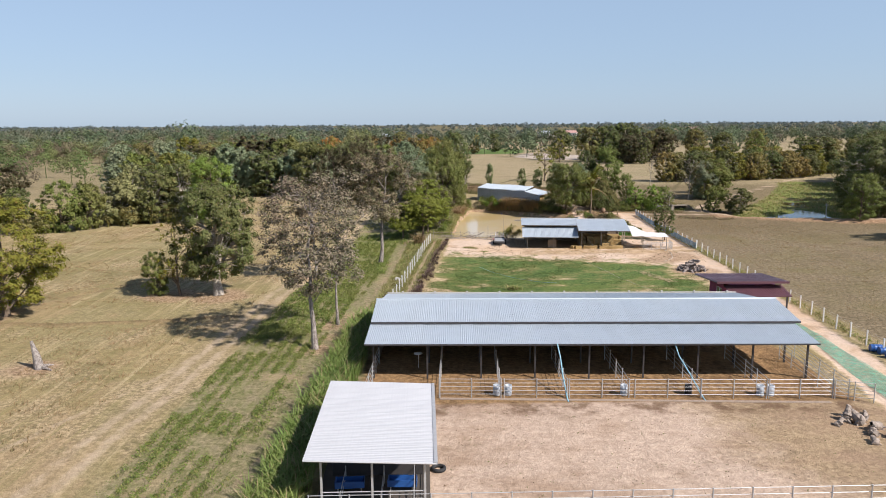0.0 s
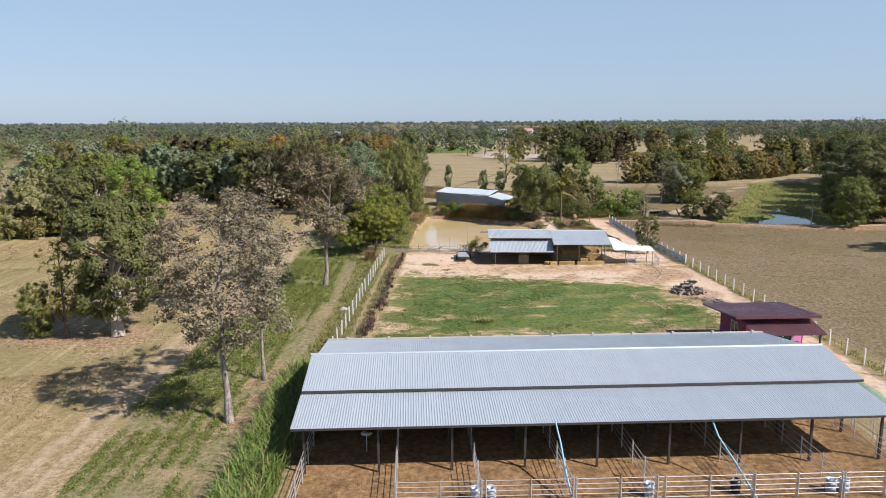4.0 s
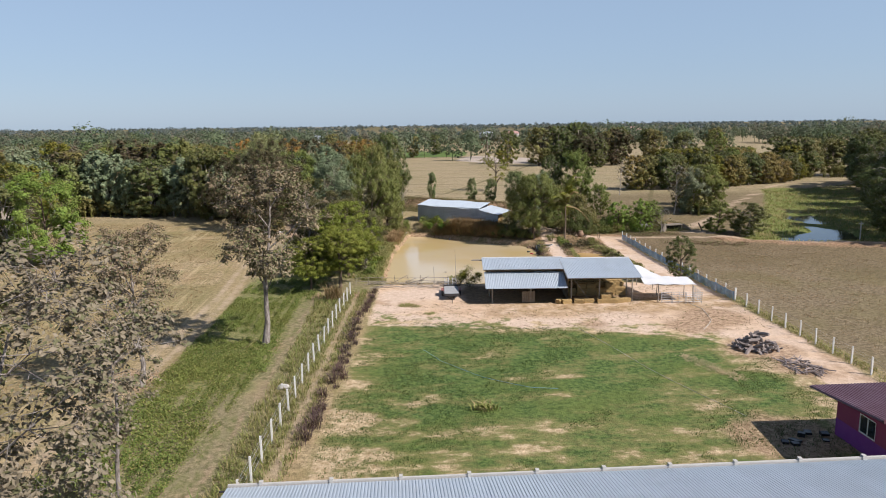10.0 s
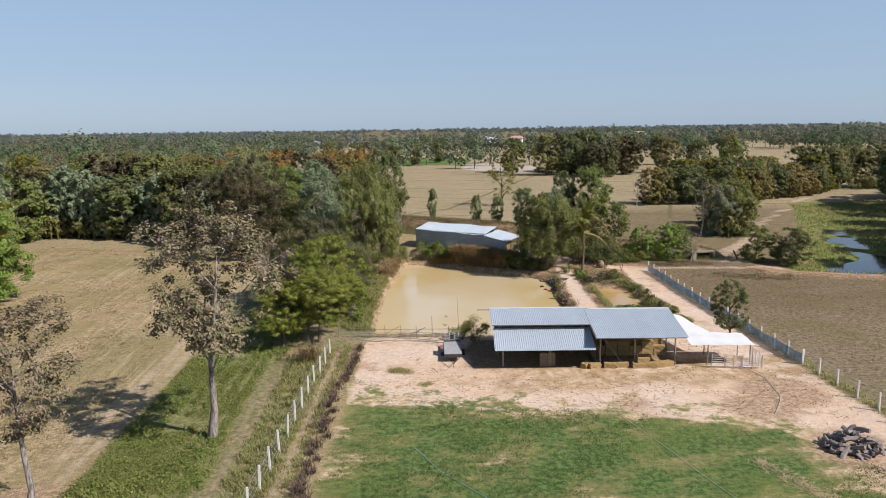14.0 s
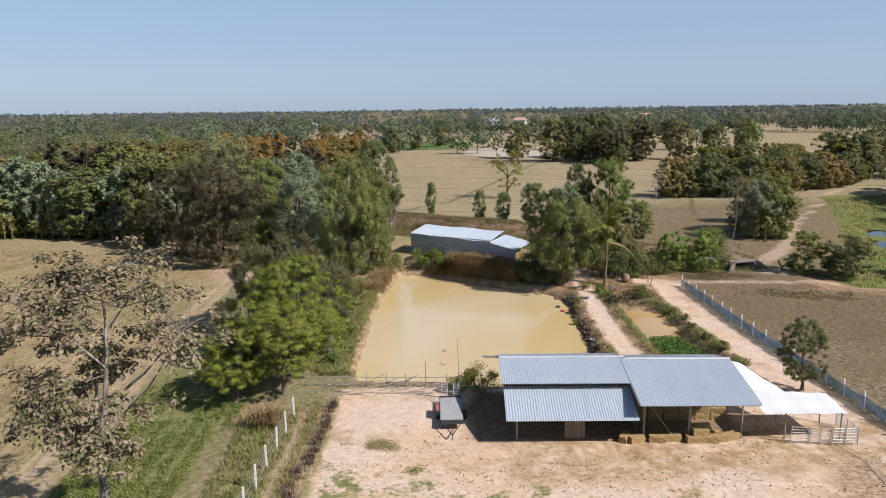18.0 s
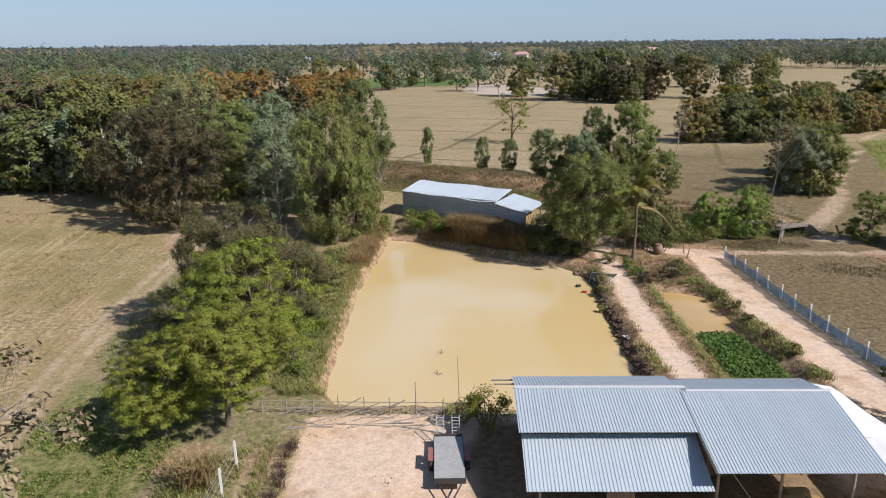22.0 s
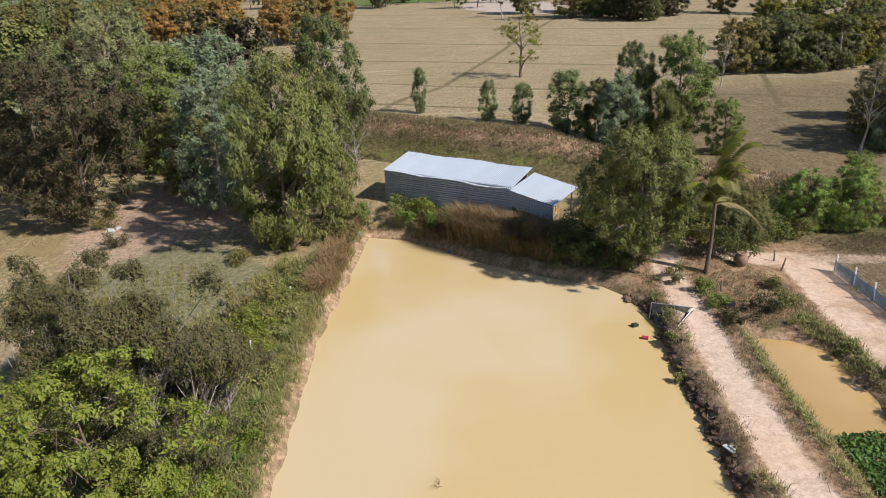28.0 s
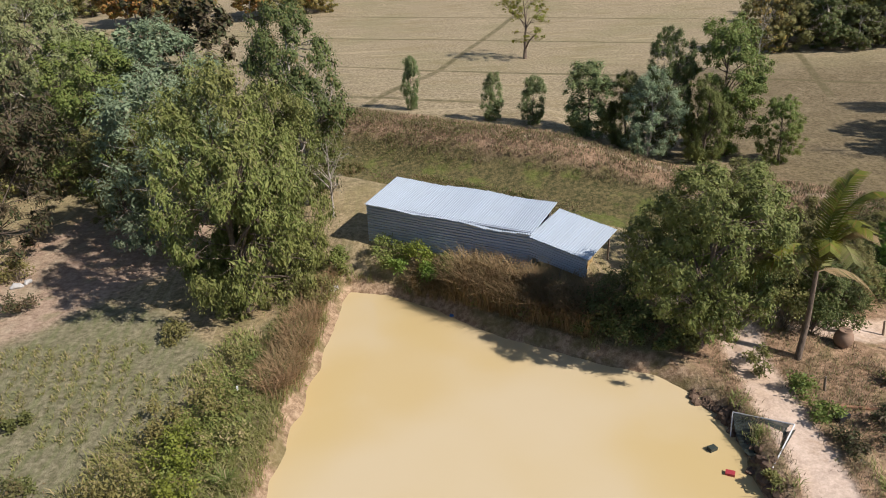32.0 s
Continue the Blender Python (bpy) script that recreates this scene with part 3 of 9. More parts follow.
WETLAND = [(59, 141), (66, 137.5), (74, 136), (86, 139), (96, 150), (106, 176), (134, 226), (118, 219), (106, 222), (98, 205), (84, 180), (74, 164), (64, 150)]
WET_WATER = [(62, 141.6), (70, 140.2), (78, 140.4), (81, 147), (82, 157), (88, 170), (91, 178), (88, 178), (82, 167), (77, 153), (70, 144.5)]
LAWN = [(-1.9, 64), (-0.9, 78), (0.6, 93), (1.6, 102), (6, 100.2), (12, 98.3), (21, 96), (27, 95), (32.0, 91.5), (33.2, 84), (32.5, 75), (30, 64)]
YARD = [(1.4, 100), (2.6, 116.2), (9, 116.2), (14, 115.4), (31, 114), (38, 113), (38.2, 90), (33, 86), (30, 92), (22, 95.5), (10, 98)]
PADDOCK = [(-1, 24), (-0.4, 47), (29.5, 46.6), (31.5, 40), (32, 24)]
STALLS = [(-5, 46), (-5, 64), (29, 63.5), (29, 46)]
DRIVE = [(31.5, 20), (31.8, 44), (33.4, 54), (34.2, 62), (35.2, 74), (35.7, 84), (36.0, 95), (36.6, 108), (36.8, 118), (37.2, 128), (38.0, 137), (39.2, 144.5)]
CROSS = [(27.5, 149.5), (33, 146.8), (39, 146), (46.3, 145.1), (52, 144.1), (57, 142.4), (61, 139.8), (69, 135), (77, 131.8), (90, 133), (120, 150)]
DIKE = [(26.5, 117), (26.8, 125), (27.6, 133), (28.4, 139), (29.2, 146)]
ROAD_R = [(53.6, 149.6), (54.4, 152.6), (57.7, 156.3), (62.8, 161.5), (69.2, 169.6), (75.5, 180.5), (88.5, 197), (100.6, 211), (112, 226), (133, 238), (150, 236), (190, 232)]
TRACK_L = [(-20.8, 22), (-20.0, 38), (-18.9, 48), (-17.9, 60), (-17.2, 78), (-15.4, 89), (-14.8, 98), (-14.2, 112), (-14.6, 127), (-14.0, 143), (-13.2, 155), (-14.2, 162.3), (-12.3, 169), (-9, 172)]
TRACK_L2 = [(-30, 22), (-24.9, 39.2), (-22.7, 44.9), (-20.7, 50.1), (-18.1, 61.1)]
LEFT_BUNDS = [[(-75, 62), (-41.5, 66.5), (-36.3, 65.6), (-30.4, 66.4), (-24.8, 67.2), (-19.0, 68.7)], [(-41, 66.9), (-40.3, 70.8), (-39.8, 76.3), (-37.5, 81), (-32, 87), (-25, 92)]]
FOOTPATH = [(-10.5, 22), (-9.4, 40), (-8.9, 53), (-8.0, 64), (-6.6, 76), (-5.4, 90), (-4.7, 103), (-4.6, 112)]
FENCE_PATH = [(-3.4, 70), (-2.6, 80), (-1.8, 90), (-0.9, 101), (0.2, 113)]
STRIP = [(-17.5, 20), (-16.2, 60), (-15.5, 79), (-13.8, 90), (-13, 112), (-13.2, 128), (-11, 150), (-3, 150), (2.2, 130), (2, 117), (0, 113), (-1.4, 100), (-4, 66), (-5.2, 46), (-5.8, 20)]
BANK_PATH = [(-30, 213), (-8, 200), (6, 192.6), (18, 184.2), (28, 177.4), (34, 172.6), (44, 165), (52, 158)]
CANAL = [(-30, 199), (-6, 188), (8, 181), (18, 173.5), (28, 166), (36, 159.5), (46, 154.5)]


def sd_poly(p, poly):
    """Distance to a polygon's edge, positive inside."""
    a, inside, best = np.array(poly, float), np.zeros(len(p), bool), np.full(len(p), 1e9)
    for u, v in zip(a, np.roll(a, -1, 0)):
        e = v - u
        t = np.clip(((p - u) @ e) / (e @ e), 0, 1)
        best = np.minimum(best, np.hypot(*(p - u - t[:, None] * e).T))
        cross = (u[1] > p[:, 1]) != (v[1] > p[:, 1])
        with np.errstate(divide="ignore", invalid="ignore"):
            inside ^= cross & (p[:, 0] < (v[0] - u[0]) * (p[:, 1] - u[1]) / (v[1] - u[1]) + u[0])
    return np.where(inside, best, -best)


def sd_line(p, line, half):
    """Positive within half of a line."""
    a, best = np.array(line, float), np.full(len(p), 1e9)
    for u, v in zip(a[:-1], a[1:]):
        e = v - u
        t = np.clip(((p - u) @ e) / (e @ e), 0, 1)
        best = np.minimum(best, np.hypot(*(p - u - t[:, None] * e).T))
    return half - best


def wave(p, scale, seed):
    """Cheap smooth noise from a few sines."""
    rng = np.random.default_rng(seed)
    out = np.zeros(len(p))
    for k in range(6):
        d = rng.normal(0, 1, 2) / scale * (1 + 0.5 * k)
        out += np.sin(p @ d + rng.uniform(0, 6.28)) / (1 + 0.5 * k)
    return out / 2.5


def smooth(x, a, b):
    t = np.clip((x - a) / (b - a), 0, 1)
    return t * t * (3 - 2 * t)


U_FIELD, V_FIELD = np.array([0.925, -0.38]), np.array([0.38, 0.925])
BUNDS_V = (189.6, 213.4, 240.0, 268.0, 303.0, 345.0, 400.0, 470.0)
BUNDS_U = (-66.0, -14.3, 105.0, 160.0)


def ground_z(p):
    p = np.atleast_2d(np.asarray(p, float))
    near = np.hypot(p[:, 0] - 10, p[:, 1] - 100)
    z = 0.05 * wave(p, 2.2, 1) + 0.10 * wave(p, 9, 2) * smooth(np.abs(p[:, 0] - 14), 22, 40)
    z += 0.4 * wave(p, 170, 3) * smooth(near, 110, 300)
    far_bank = sd_poly(p, POND)
    side = smooth(p[:, 1] + 0.62 * p[:, 0], 162.3, 166.3) * smooth(-far_bank, 0.4, 2.5) * smooth(-sd_line(p, CANAL, 0), 3.5, 7)
    z += 1.75 * side * smooth(p[:, 0], -4, 8) * smooth(p[:, 0], 38, 26) * smooth(p[:, 1] + 0.77 * p[:, 0], 240, 209)
    z = z + 0.55 * smooth(sd_line(p, BANK_PATH, 4.5), 0, 3.2)
    z = z - 0.9 * smooth(sd_line(p, CANAL, 4.0), 0, 3.2)
    z = z + 0.2 * smooth(np.maximum(sd_line(p, LEFT_BUNDS[0], 0.6), sd_line(p, LEFT_BUNDS[1], 0.6)), 0, 0.6)
    edge = wave(p, 0.9, 5) * 0.16
    z = np.minimum(z, np.maximum(-0.8 - 0.95 * (far_bank + edge), -2.3))
    z = np.minimum(z, np.maximum(-0.6 - 0.55 * (sd_poly(p, SMALL_POND) + edge), -1.4))
    z = np.minimum(z, np.maximum(-0.10 - 0.22 * (sd_poly(p, WETLAND)), -0.56))
    z = np.minimum(z, np.maximum(-0.70 - 0.10 * (sd_poly(p, WET_WATER) + 1.5 * wave(p, 2.5, 41)), -1.3))
    z += 0.45 * smooth(sd_line(p, CROSS[5:], 3.0), 0, 2.0)
    return z


def gz(x, y):
    return float(ground_z([(x, y)])[0])


def axis(lo, hi, step, far_lo, far_hi, growth=1.13):
    mid = list(np.arange(lo, hi + 1e-6, step))
    for end, sign, out in ((far_hi, 1, mid), (far_lo, -1, None)):
        s, tail, v = step, [], mid[-1] if sign > 0 else mid[0]
        while (v - end) * sign < 0:
            s *= growth
            v += s * sign
            tail.append(v)
        mid = mid + tail if sign > 0 else tail[::-1] + mid
    return np.array(mid)


gx, gy = axis(-26, 47, 0.4, -3800, 3800), axis(28, 168, 0.4, -900, 4600)
grid = np.stack(np.meshgrid(gx, gy), -1).reshape(-1, 2)
nx, ny = len(gx), len(gy)
quads = (np.arange(ny - 1)[:, None] * nx + np.arange(nx - 1)).reshape(-1, 1) + [0, 1, nx + 1, nx]
ground_me = mesh_np("ground", np.c_[grid, ground_z(grid)], quads, None, True)


def spread_attr(name, values):
    ground_me.attributes.new(name, "FLOAT", "POINT").data.foreach_set("value", np.clip(values, -8, 8).astype(np.float32))


spread_attr("sand", np.maximum.reduce([sd_poly(grid, YARD), sd_line(grid, DRIVE, 1.9), sd_line(grid, CROSS[:3], 1.2), sd_line(grid, DIKE, 1.1)]))
spread_attr("lane", np.maximum.reduce([sd_line(grid, CROSS[2:], 0.7), sd_line(grid, ROAD_R, 1.2), sd_line(grid, [(54, 149.4), (56.6, 148.2)], 1.5)]))
spread_attr("verge", sd_line(grid, TRACK_L, 1.5))
spread_attr("track", np.maximum.reduce([0.28 - np.abs(-sd_line(grid, TRACK_L, 0.0) - 0.72), sd_line(grid, TRACK_L2, 0.1), sd_line(grid, FENCE_PATH, 0.2), sd_line(grid, BANK_PATH, 0.5)]))
spread_attr("path", sd_line(grid + np.c_[0.35 * wave(grid, 2.6, 55), np.zeros(len(grid))], FOOTPATH, 0.1))
spread_attr("lawn", sd_poly(grid, LAWN))
soil_spots = [((-9.7, 57.9), 1.5), ((-8.8, 65.4), 1.7), ((-7.15, 95.1), 1.5), ((-14.6, 86.3), 1.2), ((-23.6, 77.3), 3.2), ((-29.0, 77.6), 3.0), ((-45, 69.5), 3.5), ((-31, 53.4), 2.0), ((-8.4, 61.5), 1.2), ((-7.6, 68.5), 1.2), ((-15.8, 88.0), 2.0), ((30.8, 96.0), 2.6), ((33.2, 88.6), 3.0), ((33.8, 84), 2.0), ((33.8, 98.6), 3.2), ((26.0, 73.0), 3.2), ((22, 97.5), 1.2), ((-3.4, 112.5), 1.6), ((0.2, 112.0), 1.6)]
spread_attr("lbund", np.maximum(sd_line(grid, LEFT_BUNDS[0], 0.5), sd_line(grid, LEFT_BUNDS[1], 0.5)))
spread_attr("soil", np.maximum.reduce([r - np.hypot(grid[:, 0] - a, grid[:, 1] - b) for (a, b), r in soil_spots]))
spread_attr("paddock", np.maximum(sd_poly(grid, PADDOCK), sd_poly(grid, STALLS)))
spread_attr("stalls", sd_poly(grid, STALLS))
spread_attr("strip", np.maximum(sd_poly(grid, STRIP), sd_poly(grid, [(-2, 112), (4, 158), (8, 160), (5.5, 140), (4, 118), (1, 113)])))
spread_attr("lush", sd_poly(grid, [(-13.4, 84), (-12.8, 122), (-4, 126), (-3.6, 114), (-5.6, 108), (-6.4, 84)]))
spread_attr("plough", sd_poly(grid, [(-13.0, 126), (-13.5, 146), (-11.5, 158), (-3.5, 155), (0.5, 150), (-1.0, 140), (-3.0, 126)]))
spread_attr("wet", sd_poly(grid, WETLAND))
spread_attr("ditch", sd_line(grid, CANAL, 5.5))
spread_attr("earth", np.maximum(sd_line(grid, BANK_PATH, 3.8), np.maximum(sd_line(grid, CROSS[5:], 2.6), np.maximum(sd_poly(grid, [(-15, 157), (-20, 170), (-6, 172), (-2, 162), (-8, 157)]) - 1.5, sd_poly(grid, [(24, 116), (25, 130), (27, 140), (25, 148), (32, 152), (42, 148), (39, 140), (36, 116)])))))
# Hay shed floor and the strip left of it, coloured as shaded ground.
spread_attr("shed_floor", sd_poly(grid, [(11.4, 106.6), (29.0, 105.0), (29.4, 112.6), (13.0, 114.6), (11.2, 112.5)]))
spread_attr("clearing", sd_poly(grid, [(-15.5, 152), (-17.5, 160), (-15, 170), (-9, 175), (-3, 170), (-2, 163), (-7, 158), (-11, 153)]))
spread_attr("bank", np.maximum(sd_poly(grid, POND) + 1.0, sd_poly(grid, SMALL_POND) + 1.3))
spread_attr("rfield", np.minimum(grid[:, 0] - 39.5 - 0.02 * (grid[:, 1] - 100), 150 - grid[:, 1]))
spread_attr("tint", sd_poly(grid, [(37, 372), (51, 428), (86, 405), (73, 345)]))
spread_attr("paddy", np.maximum(sd_poly(grid, [(-20, 440), (50, 425), (62, 510), (-10, 520)]), sd_poly(grid, [(65, 222), (100, 205), (92, 192), (70, 205)]) * 0 - 5))

n = Nodes("ground_soil_and_grass")
P = n.coords()
fine, mid, wide, huge = n.noise(2.6, 6, 0.7), n.noise(0.55, 5, 0.62), n.noise(0.11, 4, 0.6), n.noise(0.018, 3, 0.6)
speck = n.noise(9.0, 4, 0.75)
sep = n.add("ShaderNodeSeparateXYZ")
n.put(sep.inputs[0], P)
rows_tex = n.noise(0.5, 5, 0.65, None, (0.9, 0.12, 1))


def zone(name, amp, soft, shift=0.0):
    """How far a zone covers a place, with a ragged edge."""
    jag = n.math("MULTIPLY", n.math("SUBTRACT", mid, 0.5), amp)
    jag2 = n.math("MULTIPLY", n.math("SUBTRACT", fine, 0.5), amp * 0.5)
    return n.ramp(n.math("ADD", n.math("ADD", n.math("ADD", n.attr(name), shift), jag), jag2), -soft, soft)


DRY_A, DRY_B, DRY_C = (0.40, 0.303, 0.185), (0.185, 0.142, 0.081), (0.235, 0.18, 0.085)
dry = n.mix(n.ramp(fine, 0.38, 0.62), DRY_B, DRY_A)
dry = n.mix(n.ramp(wide, 0.42, 0.60, 0, 0.85), dry, DRY_C)
dry = n.mix(n.ramp(n.noise(0.035, 5, 0.65), 0.48, 0.58, 0, 0.6), dry, (0.19, 0.165, 0.075))
dry = n.mix(n.ramp(n.noise(0.07, 6, 0.72, None, (1.5, 0.7, 1)), 0.52, 0.60, 0, 0.7), dry, (0.30, 0.213, 0.123))
dry = n.mix(n.ramp(n.noise(0.16, 6, 0.75), 0.54, 0.62, 0, 0.6), dry, (0.15, 0.125, 0.055))
dry = n.mix(n.ramp(rows_tex, 0.52, 0.7, 0, 0.45), dry, (0.40, 0.30, 0.17))
dry = n.mix(n.ramp(huge, 0.45, 0.65, 0, 0.5), dry, (0.30, 0.24, 0.13))
grey = n.mix(n.ramp(fine, 0.38, 0.62), (0.125, 0.096, 0.056), (0.255, 0.20, 0.125))
grey = n.mix(n.ramp(wide, 0.4, 0.7, 0, 0.7), grey, (0.165, 0.14, 0.062))
grey = n.mix(n.ramp(n.noise(0.05, 5, 0.7, None, (0.7, 1.4, 1)), 0.5, 0.62, 0, 0.6), grey, (0.13, 0.105, 0.055))
furrow = n.noise(1.0, 4, 0.6, None, (2.2, 0.10, 1))
dry = n.mix(n.ramp(furrow, 0.48, 0.66, 0, 0.6), dry, (0.20, 0.17, 0.075))
dry = n.mix(n.ramp(n.noise(0.7, 4, 0.6, None, (1.6, 0.06, 1)), 0.54, 0.68, 0, 0.5), dry, (0.45, 0.355, 0.215))
dry = n.mix(n.ramp(speck, 0.54, 0.66, 0, 0.7), dry, (0.13, 0.11, 0.05))
north_g = n.mix(n.ramp(fine, 0.36, 0.64), (0.185, 0.146, 0.088), (0.33, 0.262, 0.165))
north_g = n.mix(n.ramp(n.noise(0.05, 5, 0.6), 0.45, 0.65, 0, 0.45), north_g, (0.19, 0.17, 0.085))
north_g = n.mix(n.ramp(n.noise(0.16, 6, 0.75, None, (0.5, 1.5, 1)), 0.52, 0.62, 0, 0.55), north_g, (0.20, 0.155, 0.078))
north_g = n.mix(n.ramp(n.noise(0.3, 5, 0.7, None, (0.25, 1.8, 1)), 0.54, 0.66, 0, 0.6), north_g, (0.37, 0.295, 0.18))
north_g = n.mix(n.ramp(speck, 0.56, 0.68, 0, 0.5), north_g, (0.14, 0.115, 0.055))
dry = n.mix(n.ramp(sep.outputs[1], 165.0, 190.0), dry, north_g)
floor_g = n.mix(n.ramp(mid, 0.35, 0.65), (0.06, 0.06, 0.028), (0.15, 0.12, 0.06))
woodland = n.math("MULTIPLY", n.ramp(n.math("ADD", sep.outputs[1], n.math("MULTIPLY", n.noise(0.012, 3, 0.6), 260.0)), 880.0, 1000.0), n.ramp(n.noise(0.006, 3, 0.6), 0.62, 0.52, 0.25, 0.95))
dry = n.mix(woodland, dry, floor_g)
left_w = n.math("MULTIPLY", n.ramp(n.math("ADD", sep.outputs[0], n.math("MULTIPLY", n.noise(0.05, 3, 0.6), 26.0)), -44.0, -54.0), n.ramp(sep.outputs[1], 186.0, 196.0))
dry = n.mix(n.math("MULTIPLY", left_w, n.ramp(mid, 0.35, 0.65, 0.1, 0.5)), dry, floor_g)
dry = n.mix(1.0, dry, (1.12, 1.13, 1.10), "MULTIPLY")
grassy = n.mix(n.ramp(fine, 0.36, 0.64), (0.105, 0.077, 0.041), (0.195, 0.144, 0.082))
grey = n.mix(n.math("MULTIPLY", n.ramp(n.math("ADD", sep.outputs[1], n.math("MULTIPLY", wide, 24.0)), 118.0, 148.0), 0.75), grey, grassy)
north_e = n.math("MULTIPLY", n.ramp(sep.outputs[0], 34.0, 46.0), n.math("MULTIPLY", n.ramp(sep.outputs[1], 146.0, 150.0), n.ramp(n.math("ADD", sep.outputs[1], n.math("MULTIPLY", wide, 20.0)), 232.0, 214.0)))
dry = n.mix(n.math("MULTIPLY", north_e, n.ramp(mid, 0.3, 0.6, 0.6, 0.92)), dry, n.mix(n.ramp(fine, 0.36, 0.64), (0.108, 0.083, 0.041), (0.185, 0.142, 0.08)))
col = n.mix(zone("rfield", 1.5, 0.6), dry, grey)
weed = n.mix(n.ramp(fine, 0.34, 0.66), (0.135, 0.13, 0.055), (0.30, 0.245, 0.145))
weed = n.mix(n.ramp(mid, 0.44, 0.64, 0, 0.6), weed, (0.15, 0.16, 0.055))
weed = n.mix(n.ramp(n.noise(1.0, 4, 0.6, None, (1.9, 0.5, 1)), 0.5, 0.62, 0, 0.5), weed, (0.27, 0.22, 0.14))
weed = n.mix(n.ramp(wide, 0.52, 0.66, 0, 0.75), weed, (0.31, 0.24, 0.14))
lushc = n.mix(n.ramp(fine, 0.34, 0.66), (0.105, 0.13, 0.038), (0.24, 0.212, 0.095))
weed = n.mix(zone("lush", 2.5, 0.8), weed, lushc)
col = n.mix(zone("strip", 2.2, 0.5), col, weed)
plough = n.mix(n.ramp(fine, 0.32, 0.68), (0.135, 0.125, 0.065), (0.265, 0.235, 0.145))
plough = n.mix(n.ramp(n.noise(1.0, 4, 0.6, None, (2.4, 0.5, 1)), 0.46, 0.6, 0, 0.5), plough, (0.15, 0.165, 0.065))
col = n.mix(zone("plough", 1.6, 0.6), col, plough)
sandc = n.mix(n.ramp(fine, 0.2, 0.8), (0.495, 0.378, 0.285), (0.575, 0.452, 0.352))
sandc = n.mix(n.ramp(wide, 0.42, 0.66, 0, 0.65), sandc, (0.50, 0.345, 0.21))
sandc = n.mix(n.ramp(n.noise(0.2, 6, 0.7), 0.52, 0.66, 0, 0.7), sandc, (0.33, 0.22, 0.13))
sandc = n.mix(n.ramp(speck, 0.60, 0.72, 0, 0.4), sandc, (0.27, 0.19, 0.12))
lawn = n.mix(n.ramp(fine, 0.38, 0.64), (0.045, 0.085, 0.022), (0.125, 0.175, 0.05))
lawn = n.mix(n.ramp(wide, 0.45, 0.66, 0, 0.55), lawn, (0.13, 0.155, 0.04))
lawn = n.mix(n.ramp(mid, 0.56, 0.72, 0, 0.6), lawn, (0.15, 0.14, 0.05))
bare = n.mix(n.ramp(fine, 0.3, 0.7), (0.34, 0.25, 0.13), (0.58, 0.45, 0.30))
south = n.ramp(sep.outputs[1], 86.0, 66.0, 0.0, 0.085)
west = n.ramp(n.attr("lawn"), 4.5, 0.3, 0.0, 0.10)
thin = n.math("ADD", n.math("ADD", n.math("MULTIPLY", n.noise(0.24, 6, 0.68, None, (0.6, 1.3, 1)), 0.75), n.math("MULTIPLY", mid, 0.25)), n.math("ADD", south, west))
lawn = n.mix(n.ramp(thin, 0.48, 0.60, 0, 0.8), lawn, (0.21, 0.19, 0.075))
lawn = n.mix(n.ramp(thin, 0.57, 0.66), lawn, bare)
mud = n.mix(n.ramp(fine, 0.22, 0.78), (0.43, 0.32, 0.24), (0.52, 0.405, 0.31))
east = n.math("ADD", sep.outputs[0], n.math("MULTIPLY", n.math("SUBTRACT", n.noise(0.12, 5, 0.65), 0.5), 22.0))
mud = n.mix(n.ramp(east, 16.0, 23.0, 0, 0.75), mud, n.mix(n.ramp(fine, 0.3, 0.7), (0.21, 0.145, 0.07), (0.36, 0.265, 0.14)))
mud = n.mix(n.ramp(n.noise(0.13, 7, 0.68, None, (0.8, 1.3, 1)), 0.45, 0.64, 0, 0.7), mud, (0.30, 0.205, 0.135))
mud = n.mix(n.ramp(n.noise(0.2, 6, 0.66), 0.55, 0.7, 0, 0.6), mud, (0.22, 0.155, 0.10))
litter = n.mix(n.ramp(fine, 0.3, 0.7), (0.17, 0.10, 0.048), (0.33, 0.21, 0.105))
litter = n.mix(n.ramp(mid, 0.5, 0.7, 0, 0.7), litter, (0.10, 0.06, 0.03))
dung = n.math("MULTIPLY", n.ramp(sep.outputs[1], 43.2, 44.6), n.ramp(sep.outputs[1], 46.2, 45.4))
mud = n.mix(n.math("MULTIPLY", dung, n.ramp(mid, 0.4, 0.6, 0, 0.9)), mud, (0.16, 0.10, 0.06))
mud = n.mix(n.ramp(speck, 0.64, 0.74, 0, 0.5), mud, (0.15, 0.105, 0.07))
mud = n.mix(zone("stalls", 0.5, 0.25, 0.2), mud, litter)
col = n.mix(zone("lawn", 1.6, 0.45), col, lawn)
col = n.mix(zone("paddock", 1.2, 0.4), col, mud)
earth = n.mix(n.ramp(fine, 0.3, 0.7), (0.20, 0.12, 0.07), (0.40, 0.26, 0.165))
earth = n.mix(n.ramp(mid, 0.5, 0.65, 0, 0.6), earth, (0.20, 0.16, 0.07))
col = n.mix(n.math("MULTIPLY", zone("earth", 2.0, 0.8), 0.85), col, earth)
clearc = n.mix(n.ramp(fine, 0.3, 0.7), (0.31, 0.21, 0.145), (0.47, 0.345, 0.25))
clearc = n.mix(n.ramp(mid, 0.5, 0.66, 0, 0.6), clearc, (0.24, 0.21, 0.11))
col = n.mix(n.math("MULTIPLY", zone("clearing", 2.6, 0.9), 0.9), col, clearc)
straw = n.mix(n.ramp(fine, 0.3, 0.7), (0.30, 0.205, 0.105), (0.44, 0.32, 0.185))
